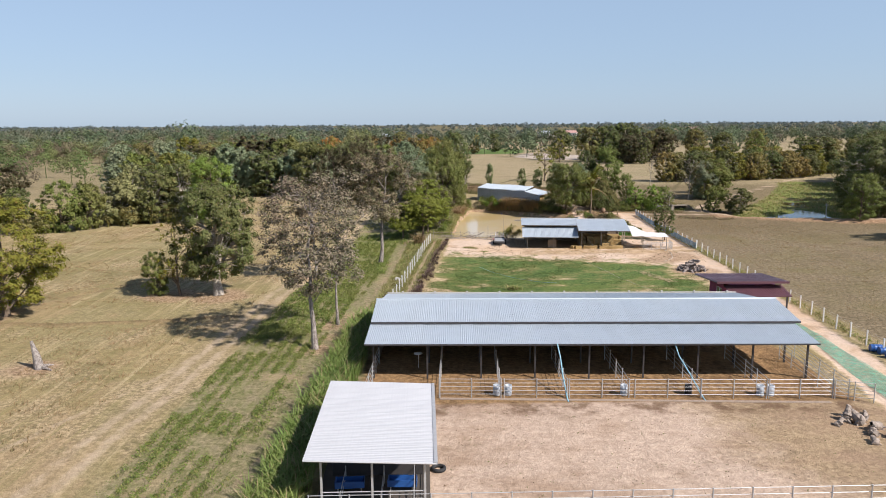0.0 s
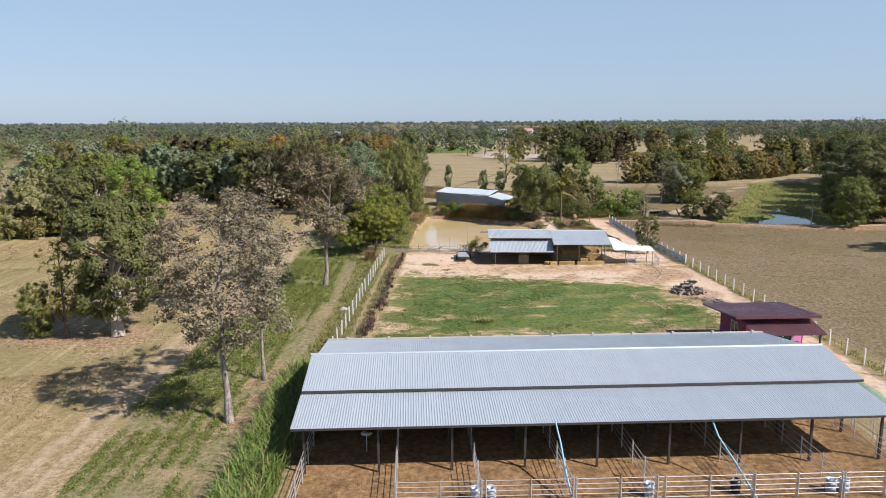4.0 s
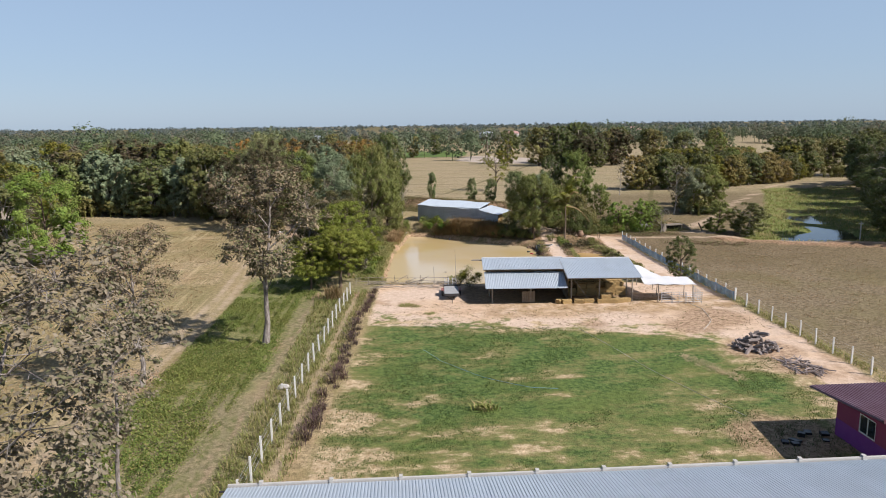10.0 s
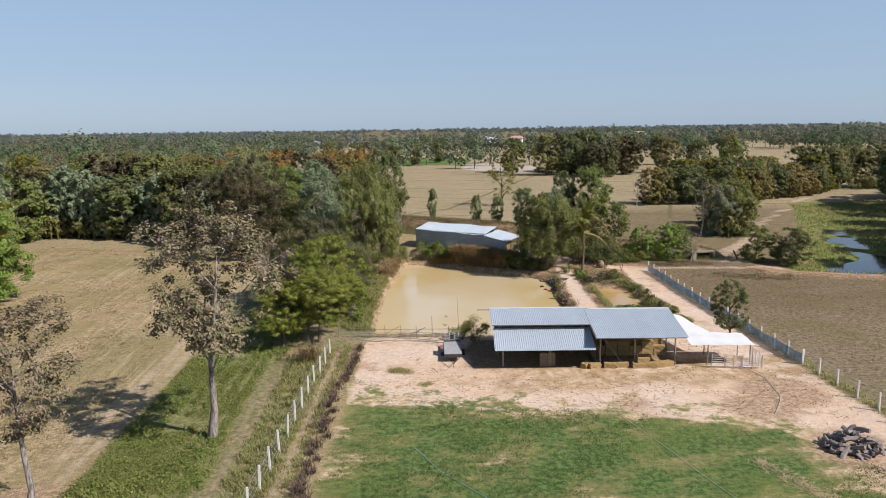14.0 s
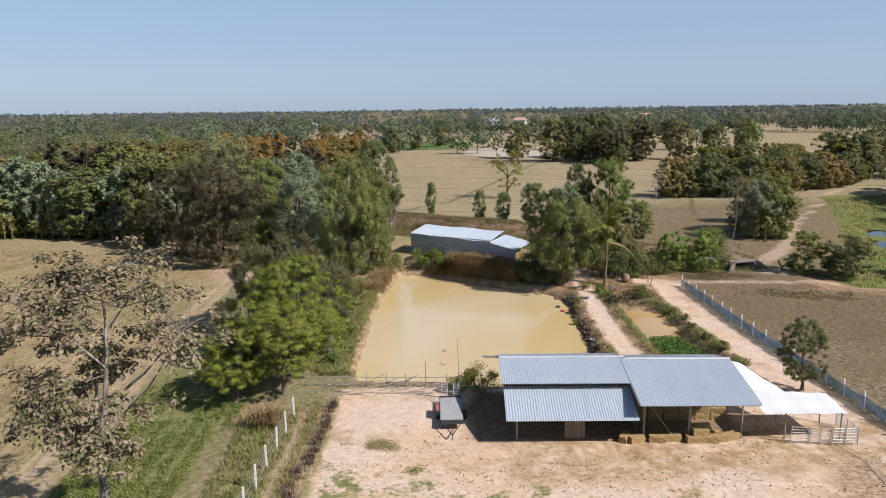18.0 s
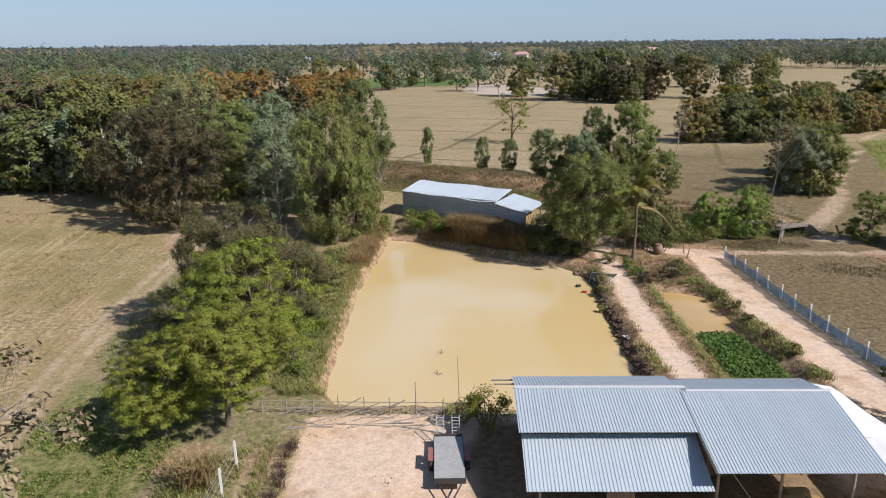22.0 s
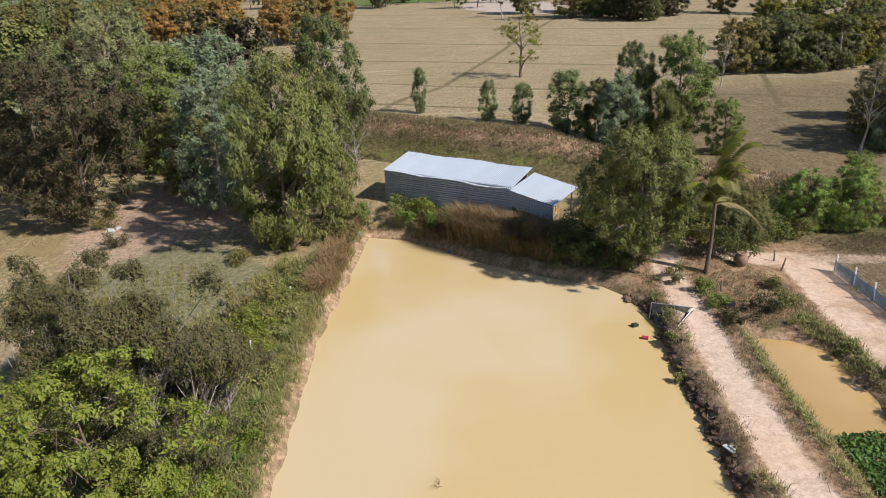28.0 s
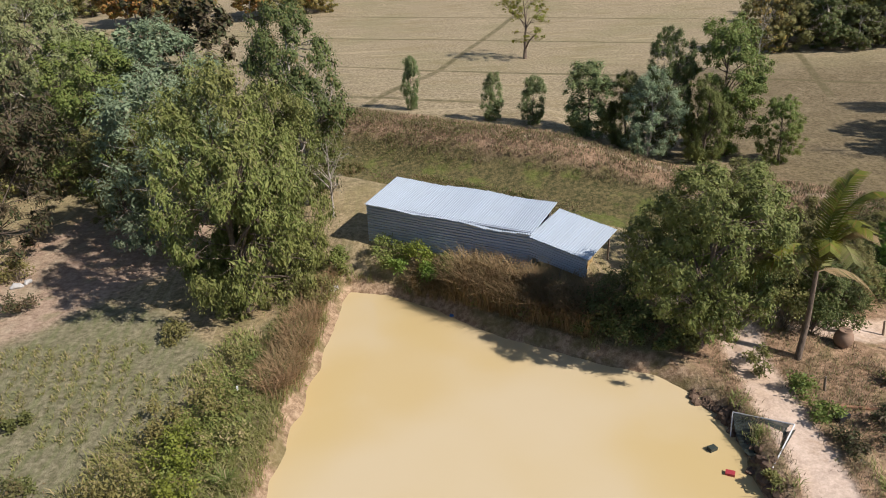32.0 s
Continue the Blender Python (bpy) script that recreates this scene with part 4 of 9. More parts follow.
straw = n.mix(n.ramp(mid, 0.45, 0.65, 0, 0.6), straw, (0.26, 0.17, 0.095))
by_shed = n.math("MULTIPLY", n.ramp(sep.outputs[1], 99.5, 102.5), n.math("MULTIPLY", n.ramp(sep.outputs[1], 107.5, 106), n.ramp(sep.outputs[0], 11.0, 16.0)))
sandc = n.mix(n.math("MULTIPLY", by_shed, n.ramp(mid, 0.3, 0.6)), sandc, straw)
sandg = n.mix(n.ramp(n.math("ADD", n.noise(0.4, 5, 0.7), n.ramp(n.attr("lawn"), -6.0, 0.0, -0.14, 0.06)), 0.52, 0.62), sandc, lawn)
# Straw and soil litter, darkened to paint in the hay shed's shade.
shade_litter_c = n.mix(n.ramp(fine, 0.3, 0.7), (0.13, 0.088, 0.05), (0.23, 0.16, 0.09))
on_yard = n.ramp(sep.outputs[0], 33.0, 31.0)
col = n.mix(zone("sand", 1.1, 0.3), col, n.mix(on_yard, sandc, sandg))
col = n.mix(n.math("MULTIPLY", zone("shed_floor", 1.6, 0.5), 0.9), col, shade_litter_c)
col = n.mix(n.math("MULTIPLY", zone("lane", 1.3, 0.5), n.ramp(mid, 0.3, 0.6, 0.55, 0.9)), col, n.mix(n.ramp(fine, 0.3, 0.7), (0.34, 0.25, 0.17), (0.50, 0.385, 0.28)))
col = n.mix(n.math("MULTIPLY", zone("verge", 2.0, 0.8), 0.3), col, n.mix(n.ramp(fine, 0.3, 0.7), (0.24, 0.185, 0.11), (0.40, 0.31, 0.2)))
col = n.mix(n.math("MULTIPLY", zone("track", 0.7, 0.3), n.ramp(mid, 0.34, 0.58, 0.2, 0.85)), col, (0.43, 0.335, 0.23))
pathc = n.mix(n.ramp(fine, 0.3, 0.7), (0.22, 0.15, 0.10), (0.38, 0.275, 0.19))
col = n.mix(n.math("MULTIPLY", zone("path", 0.7, 0.22), 0.8), col, pathc)
col = n.mix(n.math("MULTIPLY", zone("lbund", 0.8, 0.45), 0.75), col, n.mix(n.ramp(fine, 0.3, 0.7), (0.13, 0.095, 0.05), (0.26, 0.175, 0.095)))
soil = n.mix(n.ramp(fine, 0.34, 0.66), (0.21, 0.135, 0.08), (0.42, 0.30, 0.195))
col = n.mix(n.math("MULTIPLY", zone("soil", 2.2, 0.7), 0.85), col, soil)
wetg = n.mix(n.ramp(fine, 0.38, 0.62), (0.09, 0.12, 0.03), (0.20, 0.215, 0.06))
wetg = n.mix(n.ramp(wide, 0.5, 0.65, 0, 0.7), wetg, (0.22, 0.16, 0.075))
col = n.mix(zone("wet", 2.5, 0.8), col, wetg)
ditchc = n.mix(n.ramp(fine, 0.36, 0.64), (0.065, 0.065, 0.025), (0.17, 0.135, 0.06))
ditchc = n.mix(n.ramp(n.noise(0.22, 5, 0.65), 0.5, 0.62, 0, 0.8), ditchc, (0.13, 0.15, 0.035))
col = n.mix(zone("ditch", 3.0, 0.9), col, ditchc)
clay = n.mix(n.ramp(fine, 0.3, 0.7), (0.20, 0.125, 0.07), (0.42, 0.30, 0.19))
clay = n.mix(n.ramp(mid, 0.45, 0.62, 0, 0.7), clay, (0.15, 0.13, 0.05))
col = n.mix(zone("bank", 0.9, 0.25), col, clay)
col = n.mix(zone("tint", 3, 1.5), col, (0.40, 0.34, 0.28))
col = n.mix(zone("paddy", 3, 1.5), col, (0.10, 0.15, 0.04))
fu = n.math("ADD", n.math("MULTIPLY", sep.outputs[0], 0.925), n.math("MULTIPLY", sep.outputs[1], -0.38))
fv = n.math("ADD", n.math("MULTIPLY", sep.outputs[0], 0.38), n.math("MULTIPLY", sep.outputs[1], 0.925))
wob = n.math("ADD", 1.5, n.math("MULTIPLY", n.noise(0.03, 2, 0.5), 2.0))
line = None
for axis_s, ks in ((fv, BUNDS_V), (fu, BUNDS_U)):
    shifted = n.math("ADD", axis_s, wob)
    for k in ks:
        d = n.math("ABSOLUTE", n.math("SUBTRACT", shifted, k + 2.5))
        line = d if line is None else n.math("MINIMUM", line, d)
edge = n.math("MULTIPLY", n.ramp(n.math("ADD", line, n.math("MULTIPLY", mid, 0.8)), 1.15, 0.7), n.ramp(sep.outputs[1], 192.0, 198.0))
edge = n.math("MULTIPLY", edge, n.ramp(fv, 520.0, 480.0))
col = n.mix(n.math("MULTIPLY", edge, n.ramp(mid, 0.35, 0.6, 0.5, 0.95)), col, (0.125, 0.105, 0.05))
grain = n.math("ADD", n.math("MULTIPLY", n.noise(1.3, 6, 0.8), 0.6), n.math("MULTIPLY", n.noise(6.0, 3, 0.7), 0.4))
col = n.mix(1.0, col, n.mix(n.ramp(grain, 0.34, 0.66), (0.82, 0.81, 0.80), (1.15, 1.15, 1.14)), "MULTIPLY")
relief = n.math("MULTIPLY", n.math("ADD", n.math("MULTIPLY", fine, 0.6), n.math("MULTIPLY", speck, 0.4)), n.math("SUBTRACT", 1.0, n.math("MULTIPLY", zone("sand", 1.1, 0.3), 0.72)))
M_GROUND = n.finish(col, 0.95, 0, n.bump(relief, 0.8, 0.22), 0.15)
ground_me.materials.append(M_GROUND)
ground = tagged(new("ground", ground_me), "dry farmland with sandy yards, lawn, stubble and weedy strips", "ground", kind="structure")


# ---- water ----
def water_mat(name, shallow, deep, rough, alpha=None):
    n = Nodes(name)
    c = n.coords()
    broad = n.noise(0.06, 3, 0.5)
    col = n.mix(n.ramp(broad, 0.4, 0.62), deep, shallow)
    col = n.mix(n.ramp(n.noise(0.25, 4, 0.6), 0.5, 0.75, 0, 0.25), col, shallow)
    rip = n.noise(3.0, 3, 0.5, None, (1, 1.6, 1))
    return n.finish(col, rough, 0, n.bump(rip, 0.04, 0.02), 0.5)


def poly_mesh(name, poly, z, mat, grow_by=0.6):
    c = np.mean(poly, 0)
    bm = bmesh.new()
    for x, y in poly:
        d = np.array([x, y]) - c
        d = d * (1 + grow_by / np.hypot(*d))
        bm.verts.new((c[0] + d[0], c[1] + d[1], z))
    bm.faces.new(bm.verts)
    bmesh.ops.triangulate(bm, faces=bm.faces[:])
    me = bpy.data.meshes.new(name)
    bm.to_mesh(me)
    bm.free()
    me.materials.append(mat)
    return me


M_POND = water_mat("muddy_yellow_water", (0.525, 0.42, 0.25), (0.50, 0.375, 0.175), 0.12)
M_POND_SMALL = water_mat("brown_pond_water", (0.50, 0.34, 0.15), (0.40, 0.26, 0.10), 0.12)
M_CLEAR = water_mat("clear_shallow_water", (0.05, 0.06, 0.04), (0.03, 0.04, 0.03), 0.05)
tagged(new("water_pond", poly_mesh("water_pond", POND, -0.8, M_POND, 0.8)), "still opaque yellow muddy pond water", "water", kind="structure")
tagged(new("water_small_pond", poly_mesh("water_small_pond", SMALL_POND, -0.6, M_POND_SMALL, 0.5)), "narrow brown pond half covered by plants", "water", kind="structure")
tagged(new("water_wetland", poly_mesh("water_wetland", WETLAND, -0.72, M_CLEAR, -1.0)), "shallow blue water in a green marsh", "water", kind="structure")

# ---- cattle barn ----
barn = thing("cattle_barn", "long open cattle barn with stepped zinc roof", "barn", (-4.75, 50.3, 0), -1.3)
BW = 33.0
slope_sheets(barn, 0, BW, 0, 2.80, 4.25, 3.18, M_ZINC, 1.0, 7, 0.02, 1)
slope_sheets(barn, 0.05, BW + 0.4, 3.95, 3.36, 8.55, 4.05, M_ZINC, 1.0, 7, 0.02, 2)
slope_sheets(barn, 0.4, BW - 0.6, 14.3, 3.15, 8.45, 4.05, M_ZINC, 1.0, 7, 0.02, 3)
part("ridge_cap", Shape().tube([(0, 8.5, 4.06), (BW + 0.4, 8.5, 4.06)], 0.09, 6), M_ZINC, barn, "pale folded ridge cap")
part("fascia", Shape().box(0, BW, -0.03, 0.0, 2.70, 2.82), M_STEEL_DARK, barn)
part("fascia", Shape().box(0.05, BW + 0.4, 3.92, 3.95, 3.22, 3.37), M_STEEL_DARK, barn)
for k in range(9):
    x = 0.6 + k * (BW - 1.2) / 8
    for y, top in ((0.55, 2.82), (4.1, 3.3), (8.5, 3.95), (13.6, 3.2)):
        part("post", Shape().box(x - 0.06, x + 0.06, y - 0.06, y + 0.06, -0.1, top), M_STEEL_DARK, barn)
    part("rafter", Shape().tube([(x, 0.05, 2.72), (x, 4.2, 3.10)], 0.05, 4, False), M_STEEL_DARK, barn)
    part("rafter", Shape().tube([(x, 4.0, 3.28), (x, 8.5, 3.96), (x, 14.1, 3.10)], 0.06, 4, False), M_STEEL_DARK, barn)
for y, z in ((0.2, 2.77), (2.2, 2.95), (4.0, 3.12), (5.6, 3.55), (7.2, 3.79), (10.4, 3.69), (12.4, 3.38), (14.1, 3.1)):
    part("purlin", Shape().box(0.1, BW - 0.1, y - 0.03, y + 0.03, z - 0.05, z + 0.02), M_STEEL_DARK, barn)
for k in range(11):
    x = 1.8 + k * 2.98
    part("gutter_bracket", Shape().box(x - 0.08, x + 0.08, 14.3, 14.5, 3.08, 3.34), M_CONCRETE, barn)
part("gutter", Shape().box(0.4, BW - 0.6, 14.34, 14.46, 3.12, 3.24), M_CONCRETE, barn, "pale weathered gutter along the back eave")
# Back and end walls are added to block daylight and darken the interior.
part("back_wall", Shape().box(0.5, BW - 0.5, 13.55, 13.7, -0.1, 2.9), M_TIMBER, barn, "dark back wall added to keep light out of the barn")
part("end_wall", Shape().box(0.45, 0.55, 5.0, 13.5, -0.1, 2.9), M_TIMBER, barn)
part("feed_trough", Shape().box(0.7, BW - 0.7, 11.3, 11.45, -0.1, 0.6).box(0.7, BW - 0.7, 12.2, 12.35, -0.1, 0.6).box(0.7, BW - 0.7, 11.45, 12.2, -0.1, 0.15), M_CONCRETE, barn, "long concrete feed trough")

# blue slanted pipes before the barn
for x0, x1 in ((9.30, 9.45), (17.85, 18.75)):
    zb = gz(x1, 46.1) - 0.03
    s = Shape().tube([(x0, 50.0, 2.84), (x0 + 0.05, 49.85, 2.55), (x0 + 0.12, 49.3, 2.05), (x0 * 0.45 + x1 * 0.55, 47.9, 1.15), (x1, 46.3, zb + 0.06), (x1 + 0.02, 45.9, zb + 0.03)], 0.05, 8)
    single("drain_pipe", s, M_PIPE_BLUE, "light blue plastic pipe slanting from the barn eave", "pipe", "blue pipes at the barn", smooth=True)


def rail_fence(name, a, b, height, rails, spacing, label, group, rail_r=0.019, post_r=0.036, parent=None):
    """A pipe fence: posts on the ground and rails through them."""
    a, b = np.array(a, float), np.array(b, float)
    length = np.hypot(*(b - a))
    ob = thing(name, label, "fence", (a[0], a[1], gz(*a)), math.degrees(math.atan2(b[1] - a[1], b[0] - a[0])), group)
    count = max(1, round(length / spacing))
    post = Shape().tube([(0, 0, -0.15), (0, 0, height + 0.06)], post_r, 6).mesh("post", M_GALV)
    for k in range(count + 1):
        part("post", post, M_GALV, ob, at=pose(k * length / count, 0, 0))
    rail = Shape().tube([(0, 0.05, 0), (length / 2, 0.05, -0.012), (length, 0.05, 0)], rail_r, 5, False).mesh("rail", M_GALV)
    for k in range(rails):
        part("rail", rail, M_GALV, ob, at=pose(0, 0, height * (k + 1) / rails))
    return ob


rail_fence("pen_fence", (0.7, 46.95), (27.5, 46.15), 1.35, 5, 2.25, "galvanised pipe fence along the cattle pens", "pen fences")
for x, y in ((0.75, 46.95), (4.95, 46.8), (9.5, 46.7), (13.7, 46.55), (18.6, 46.4), (23.2, 46.3), (27.5, 46.2)):
    rail_fence("stall_divider", (x, y), (x + 0.2, y + 8.2), 1.35, 4, 2.0, "pipe rails dividing two cattle stalls", "stall dividers")
rail_fence("side_fence", (28.4, 45.9), (29.0, 56.5), 1.4, 5, 2.2, "pipe rails beside the barn entrance", "pen fences")
rail_fence("stall_divider", (-4.3, 45.5), (-4.0, 54.0), 1.35, 4, 2.1, "pipe rails dividing two cattle stalls", "stall dividers")
rail_fence("yard_fence", (-5.5, 31.35), (23.5, 31.9), 1.35, 4, 1.95, "long galvanised pipe fence in front of the paddock", "pen fences")
single("pen_kerb", Shape().box(0, 26.3, -0.16, 0.16, -0.1, 0.12), plain("dirty_kerb", (0.40, 0.31, 0.235), 0.6, 0.9, 0, 1.2, 0.4, dirt=(0.22, 0.15, 0.10), dirt_amount=0.5), "low dirt covered kerb along the cattle pens", "kerb", at=pose(0.75, 46.72, gz(0.75, 46.72) - 0.06, 0, 0, -2.75))
rail_fence("gate_panel", (27.6, 46.1), (29.8, 45.3), 1.3, 5, 1.1, "galvanised pipe gate standing ajar", "pen fences")

# ---- white roofed shelter ----
shel = thing("milking_shelter", "open shelter with a flat white metal roof", "shelter", (-5.72, 31.45, 0), 1.2)
SW, SL = 6.3, 10.45
sheet = sheet_mesh("roof_sheet", M_WHITE_ROOF, 1.02, SW, 6, 0.022)
for k in range(11):
    part("roof_sheet", sheet, M_WHITE_ROOF, shel, at=Matrix.Translation((SW, (k + 0.5) * SL / 11, 2.86 + 0.003 * (k % 2))) @ pose(0, 0, 0, 0, 0, 90) @ pose(0, 0, 0, 2.6, 0, 0))
part("gutter", Shape().box(SW - 0.12, SW + 0.06, 0, SL, 2.80, 2.91), M_GALV, shel, "grey edge gutter")
part("fascia", Shape().tube([(0, -0.03, 3.10), (SW, -0.03, 2.84)], 0.045, 4, False), M_GALV, shel)
for x in (0.75, 3.2, 5.75):
    for y in (0.6, 5.5, 9.9):
        part("post", Shape().box(x - 0.05, x + 0.05, y - 0.05, y + 0.05, -0.1, 3.06 - 0.04 * x), M_GALV, shel)
for y in (0.6, 3.0, 5.5, 8.0, 9.9):
    part("beam", Shape().tube([(0.1, y, 3.04), (SW - 0.1, y, 2.78)], 0.05, 4, False), M_GALV, shel)
# Added slab whose dark colour stands in for the roof's shade.
part("floor_slab", Shape().box(0.3, SW - 0.3, 1.0, SL - 0.3, -0.1, 0.07), plain("shade_dark_slab", (0.10, 0.085, 0.07), 0.6, 0.8, 0, 1.5, 0.2), shel, "floor slab coloured dark for the shade under the roof")
for x in (1.6, 3.6, 5.2):
    part("stall_rail", Shape().tube([(x, 0.7, 0.9), (x, 3.4, 0.9)], 0.022, 5, False).tube([(x, 0.7, 0.5), (x, 3.4, 0.5)], 0.022, 5, False).tube([(x, 3.4, -0.05), (x, 3.4, 1.1)], 0.03, 5, False).tube([(x, 0.75, -0.05), (x, 0.75, 1.0)], 0.026, 5, False), M_GALV, shel)
part("ladder", Shape().tube([(5.25, 0.9, -0.05), (5.3, 0.95, 2.7)], 0.03, 5, False).tube([(5.6, 0.9, -0.05), (5.65, 0.95, 2.7)], 0.03, 5, False), M_STEEL_DARK, shel)
# Dark screen, added so the shelter's inside reads as deep shade.
part("partition", Shape().box(0.8, 5.6, 4.3, 4.36, 0.1, 1.9), M_STEEL_DARK, shel, "dark screen added for the shaded shelter interior")
for z in (0.35, 0.75, 1.15):
    part("rail", Shape().tube([(0.75, 0.6, z), (5.75, 0.6, z)], 0.028, 5, False), M_GALV, shel)
    part("rail", Shape().tube([(5.75, 0.6, z), (5.75, 9.9, z)], 0.028, 5, False), M_GALV, shel)


def trough(x, y, rz, mat, label):
    s = Shape()
    for a in ((-0.75, 0.75, -0.32, -0.28, 0.35, 0.7), (-0.75, 0.75, 0.28, 0.32, 0.35, 0.7), (-0.75, -0.71, -0.28, 0.28, 0.35, 0.7), (0.71, 0.75, -0.28, 0.28, 0.35, 0.7), (-0.71, 0.71, -0.28, 0.28, 0.35, 0.39)):
        s.box(*a)
    ob = thing("feed_trough", label, "trough", (x, y, gz(x, y)), rz, "blue troughs")
    part("basin", s, mat, ob)
    for dx in (-0.6, 0.6):
        for dy in (-0.22, 0.22):
            part("leg", Shape().box(dx - 0.03, dx + 0.03, dy - 0.03, dy + 0.03, -0.03, 0.36), M_GALV, ob)


trough(-3.9, 34.2, 3, M_BLUE, "blue plastic feed trough on pipe legs under the shelter")
trough(-1.2, 34.3, -2, M_BLUE, "blue plastic feed trough on pipe legs under the shelter")


def tyre(x, y, tilt=0.0):
    ang = np.linspace(0, 2 * np.pi, 9)
    prof = [(0.33 - 0.1 * math.cos(a), 0.11 + 0.11 * math.sin(a)) for a in ang]
    single("old_tyre", Shape().lathe(prof, 20), M_RUBBER, "old black tyre lying on the paddock", "tyre", smooth=True, at=pose(x, y, gz(x, y) - 0.01, tilt))


tyre(0.66, 36.5)


def drum(x, y, mat, label, h=0.72, r=0.25, lying=False, rz=0.0, group="water drums"):
    ob = thing("drum", label, "drum", (x, y, gz(x, y)), rz, group)
    m = pose(0, 0, r, 90, 0, 0) if lying else pose(0, 0, -0.01)
    prof = [(r, 0), (r, h * 0.3), (r + 0.015, h * 0.33), (r, h * 0.36), (r, h * 0.64), (r + 0.015, h * 0.67), (r, h * 0.70), (r, h), (r - 0.03, h), (r - 0.03, 0.12), (0.01, 0.1)]
    part("body", Shape().lathe(prof, 18), mat, ob, smooth=True, at=m)
    part("base", Shape().lathe([(r, 0), (0.005, 0.0)], 18), mat, ob, at=m)


for x, y in ((4.7, 46.4), (5.5, 46.35), (13.5, 46.15), (22.9, 45.95), (23.6, 45.95)):
    drum(x, y + 1.0, M_DRUM, "grey blue open drum of water at the pen fence")
drum(18.0, 47.2, M_DARK_PLASTIC, "dark open drum of water at the pen fence")
for k, (x, y) in enumerate(((36.0, 56.2), (36.25, 55.4), (36.3, 54.4))):
    drum(x, y, M_BLUE, "blue plastic barrel lying by the driveway", 0.9, 0.3, True, 80 + 9 * k, "blue barrels")

sign = thing("dish_stand", "white round plate on a thin stand in the stall", "stand", (-0.9, 53.2, gz(-0.9, 53.2)))
part("pole", Shape().tube([(0, 0, -0.1), (0, 0, 1.1)], 0.025, 6), M_WHITE_PAINT, sign)
part("plate", Shape().lathe([(0.01, 1.1), (0.33, 1.12), (0.34, 1.15), (0.01, 1.14)], 16), M_WHITE_PAINT, sign, smooth=True)

# ---- hay shed ----
HS = (13.2, 105.45)
HYAW = -5.6
shed = thing("hay_shed", "open hay shed with stepped zinc roofs", "shed", (*HS, 0), HYAW)
slope_sheets(shed, 0, 8.25, 0.1, 1.76, 3.1, 2.86, M_ZINC, 1.03, 6, 0.024, 4)
slope_sheets(shed, -0.15, 8.3, 2.6, 3.22, 6.05, 3.80, M_ZINC, 0.94, 6, 0.024, 5)
slope_sheets(shed, 8.25, 15.7, -0.1, 2.80, 5.65, 3.76, M_ZINC, 0.94, 6, 0.024, 6)
slope_sheets(shed, -0.05, 8.3, 8.6, 3.16, 6.0, 3.80, M_ZINC, 0.94, 6, 0.024, 7)
slope_sheets(shed, 8.25, 15.6, 8.4, 3.10, 5.6, 3.76, M_ZINC, 0.94, 6, 0.024, 8)
part("ridge_cap", Shape().tube([(-0.15, 6.03, 3.82), (8.55, 6.0, 3.82)], 0.09, 6), M_WHITE_ROOF, shed)
part("ridge_cap", Shape().tube([(8.5, 5.66, 3.79), (15.72, 5.63, 3.78)], 0.09, 6), M_WHITE_ROOF, shed)
part("rafter", Shape().tube([(8.2, -0.05, 2.74), (8.2, 5.6, 3.68)], 0.05, 4, False), M_TIMBER_GREY, shed)
part("brace", Shape().tube([(8.95, 1.3, 2.6), (10.6, 1.0, 0.3)], 0.025, 5), M_TIMBER_GREY, shed)
for x, y, top in [(0.75, 1.35, 2.18), (4.7, 1.35, 2.18), (8.85, 1.35, 3.0), (11.7, 1.25, 3.0), (15.1, 1.45, 3.0), (0.6, 4.4, 3.5), (8.6, 4.4, 3.5), (15.3, 4.6, 3.55), (0.6, 8.3, 3.2), (8.6, 8.2, 3.2), (15.2, 8.0, 3.2)]:
    part("post", Shape().tube([(x, y, -0.15), (x, y, top)], 0.075, 8), M_TIMBER_GREY, shed, smooth=True)
for y, z, x0, x1 in ((0.3, 1.80, 0, 8.2), (1.4, 2.20, 0, 8.2), (2.8, 3.2, -0.1, 8.2), (6.0, 3.74, -0.1, 8.2), (0.1, 2.8, 8.3, 15.6), (1.35, 3.0, 8.3, 15.6), (5.6, 3.70, 8.3, 15.6), (8.2, 3.16, 0.0, 15.5)):
    part("beam", Shape().box(x0, x1, y - 0.04, y + 0.04, z - 0.1, z), M_TIMBER, shed)
part("plank", Shape().tube([(-1.1, 7.2, 3.40), (3.0, 7.3, 3.36)], 0.05, 6), M_TIMBER_GREY, shed)
part("plank", Shape().tube([(-1.2, 8.2, 3.14), (3.0, 8.3, 3.10)], 0.05, 6), M_TIMBER_GREY, shed)
part("back_panel", Shape().box(0.4, 8.5, 8.2, 8.25, -0.1, 2.7), M_TIMBER, shed)
part("back_panel", Shape().box(8.6, 15.3, 8.1, 8.15, -0.1, 2.7), M_TIMBER, shed)
part("side_panel", Shape().box(8.62, 8.66, 2.2, 8.1, -0.1, 2.4), M_TIMBER, shed)
for k in range(6):
    part("door_plank", Shape().box(3.8 + 0.22 * k, 4.0 + 0.22 * k, 1.28, 1.32, 0.02, 1.15 + 0.05 * (k % 2)), M_TIMBER, shed, "rough brown door plank")



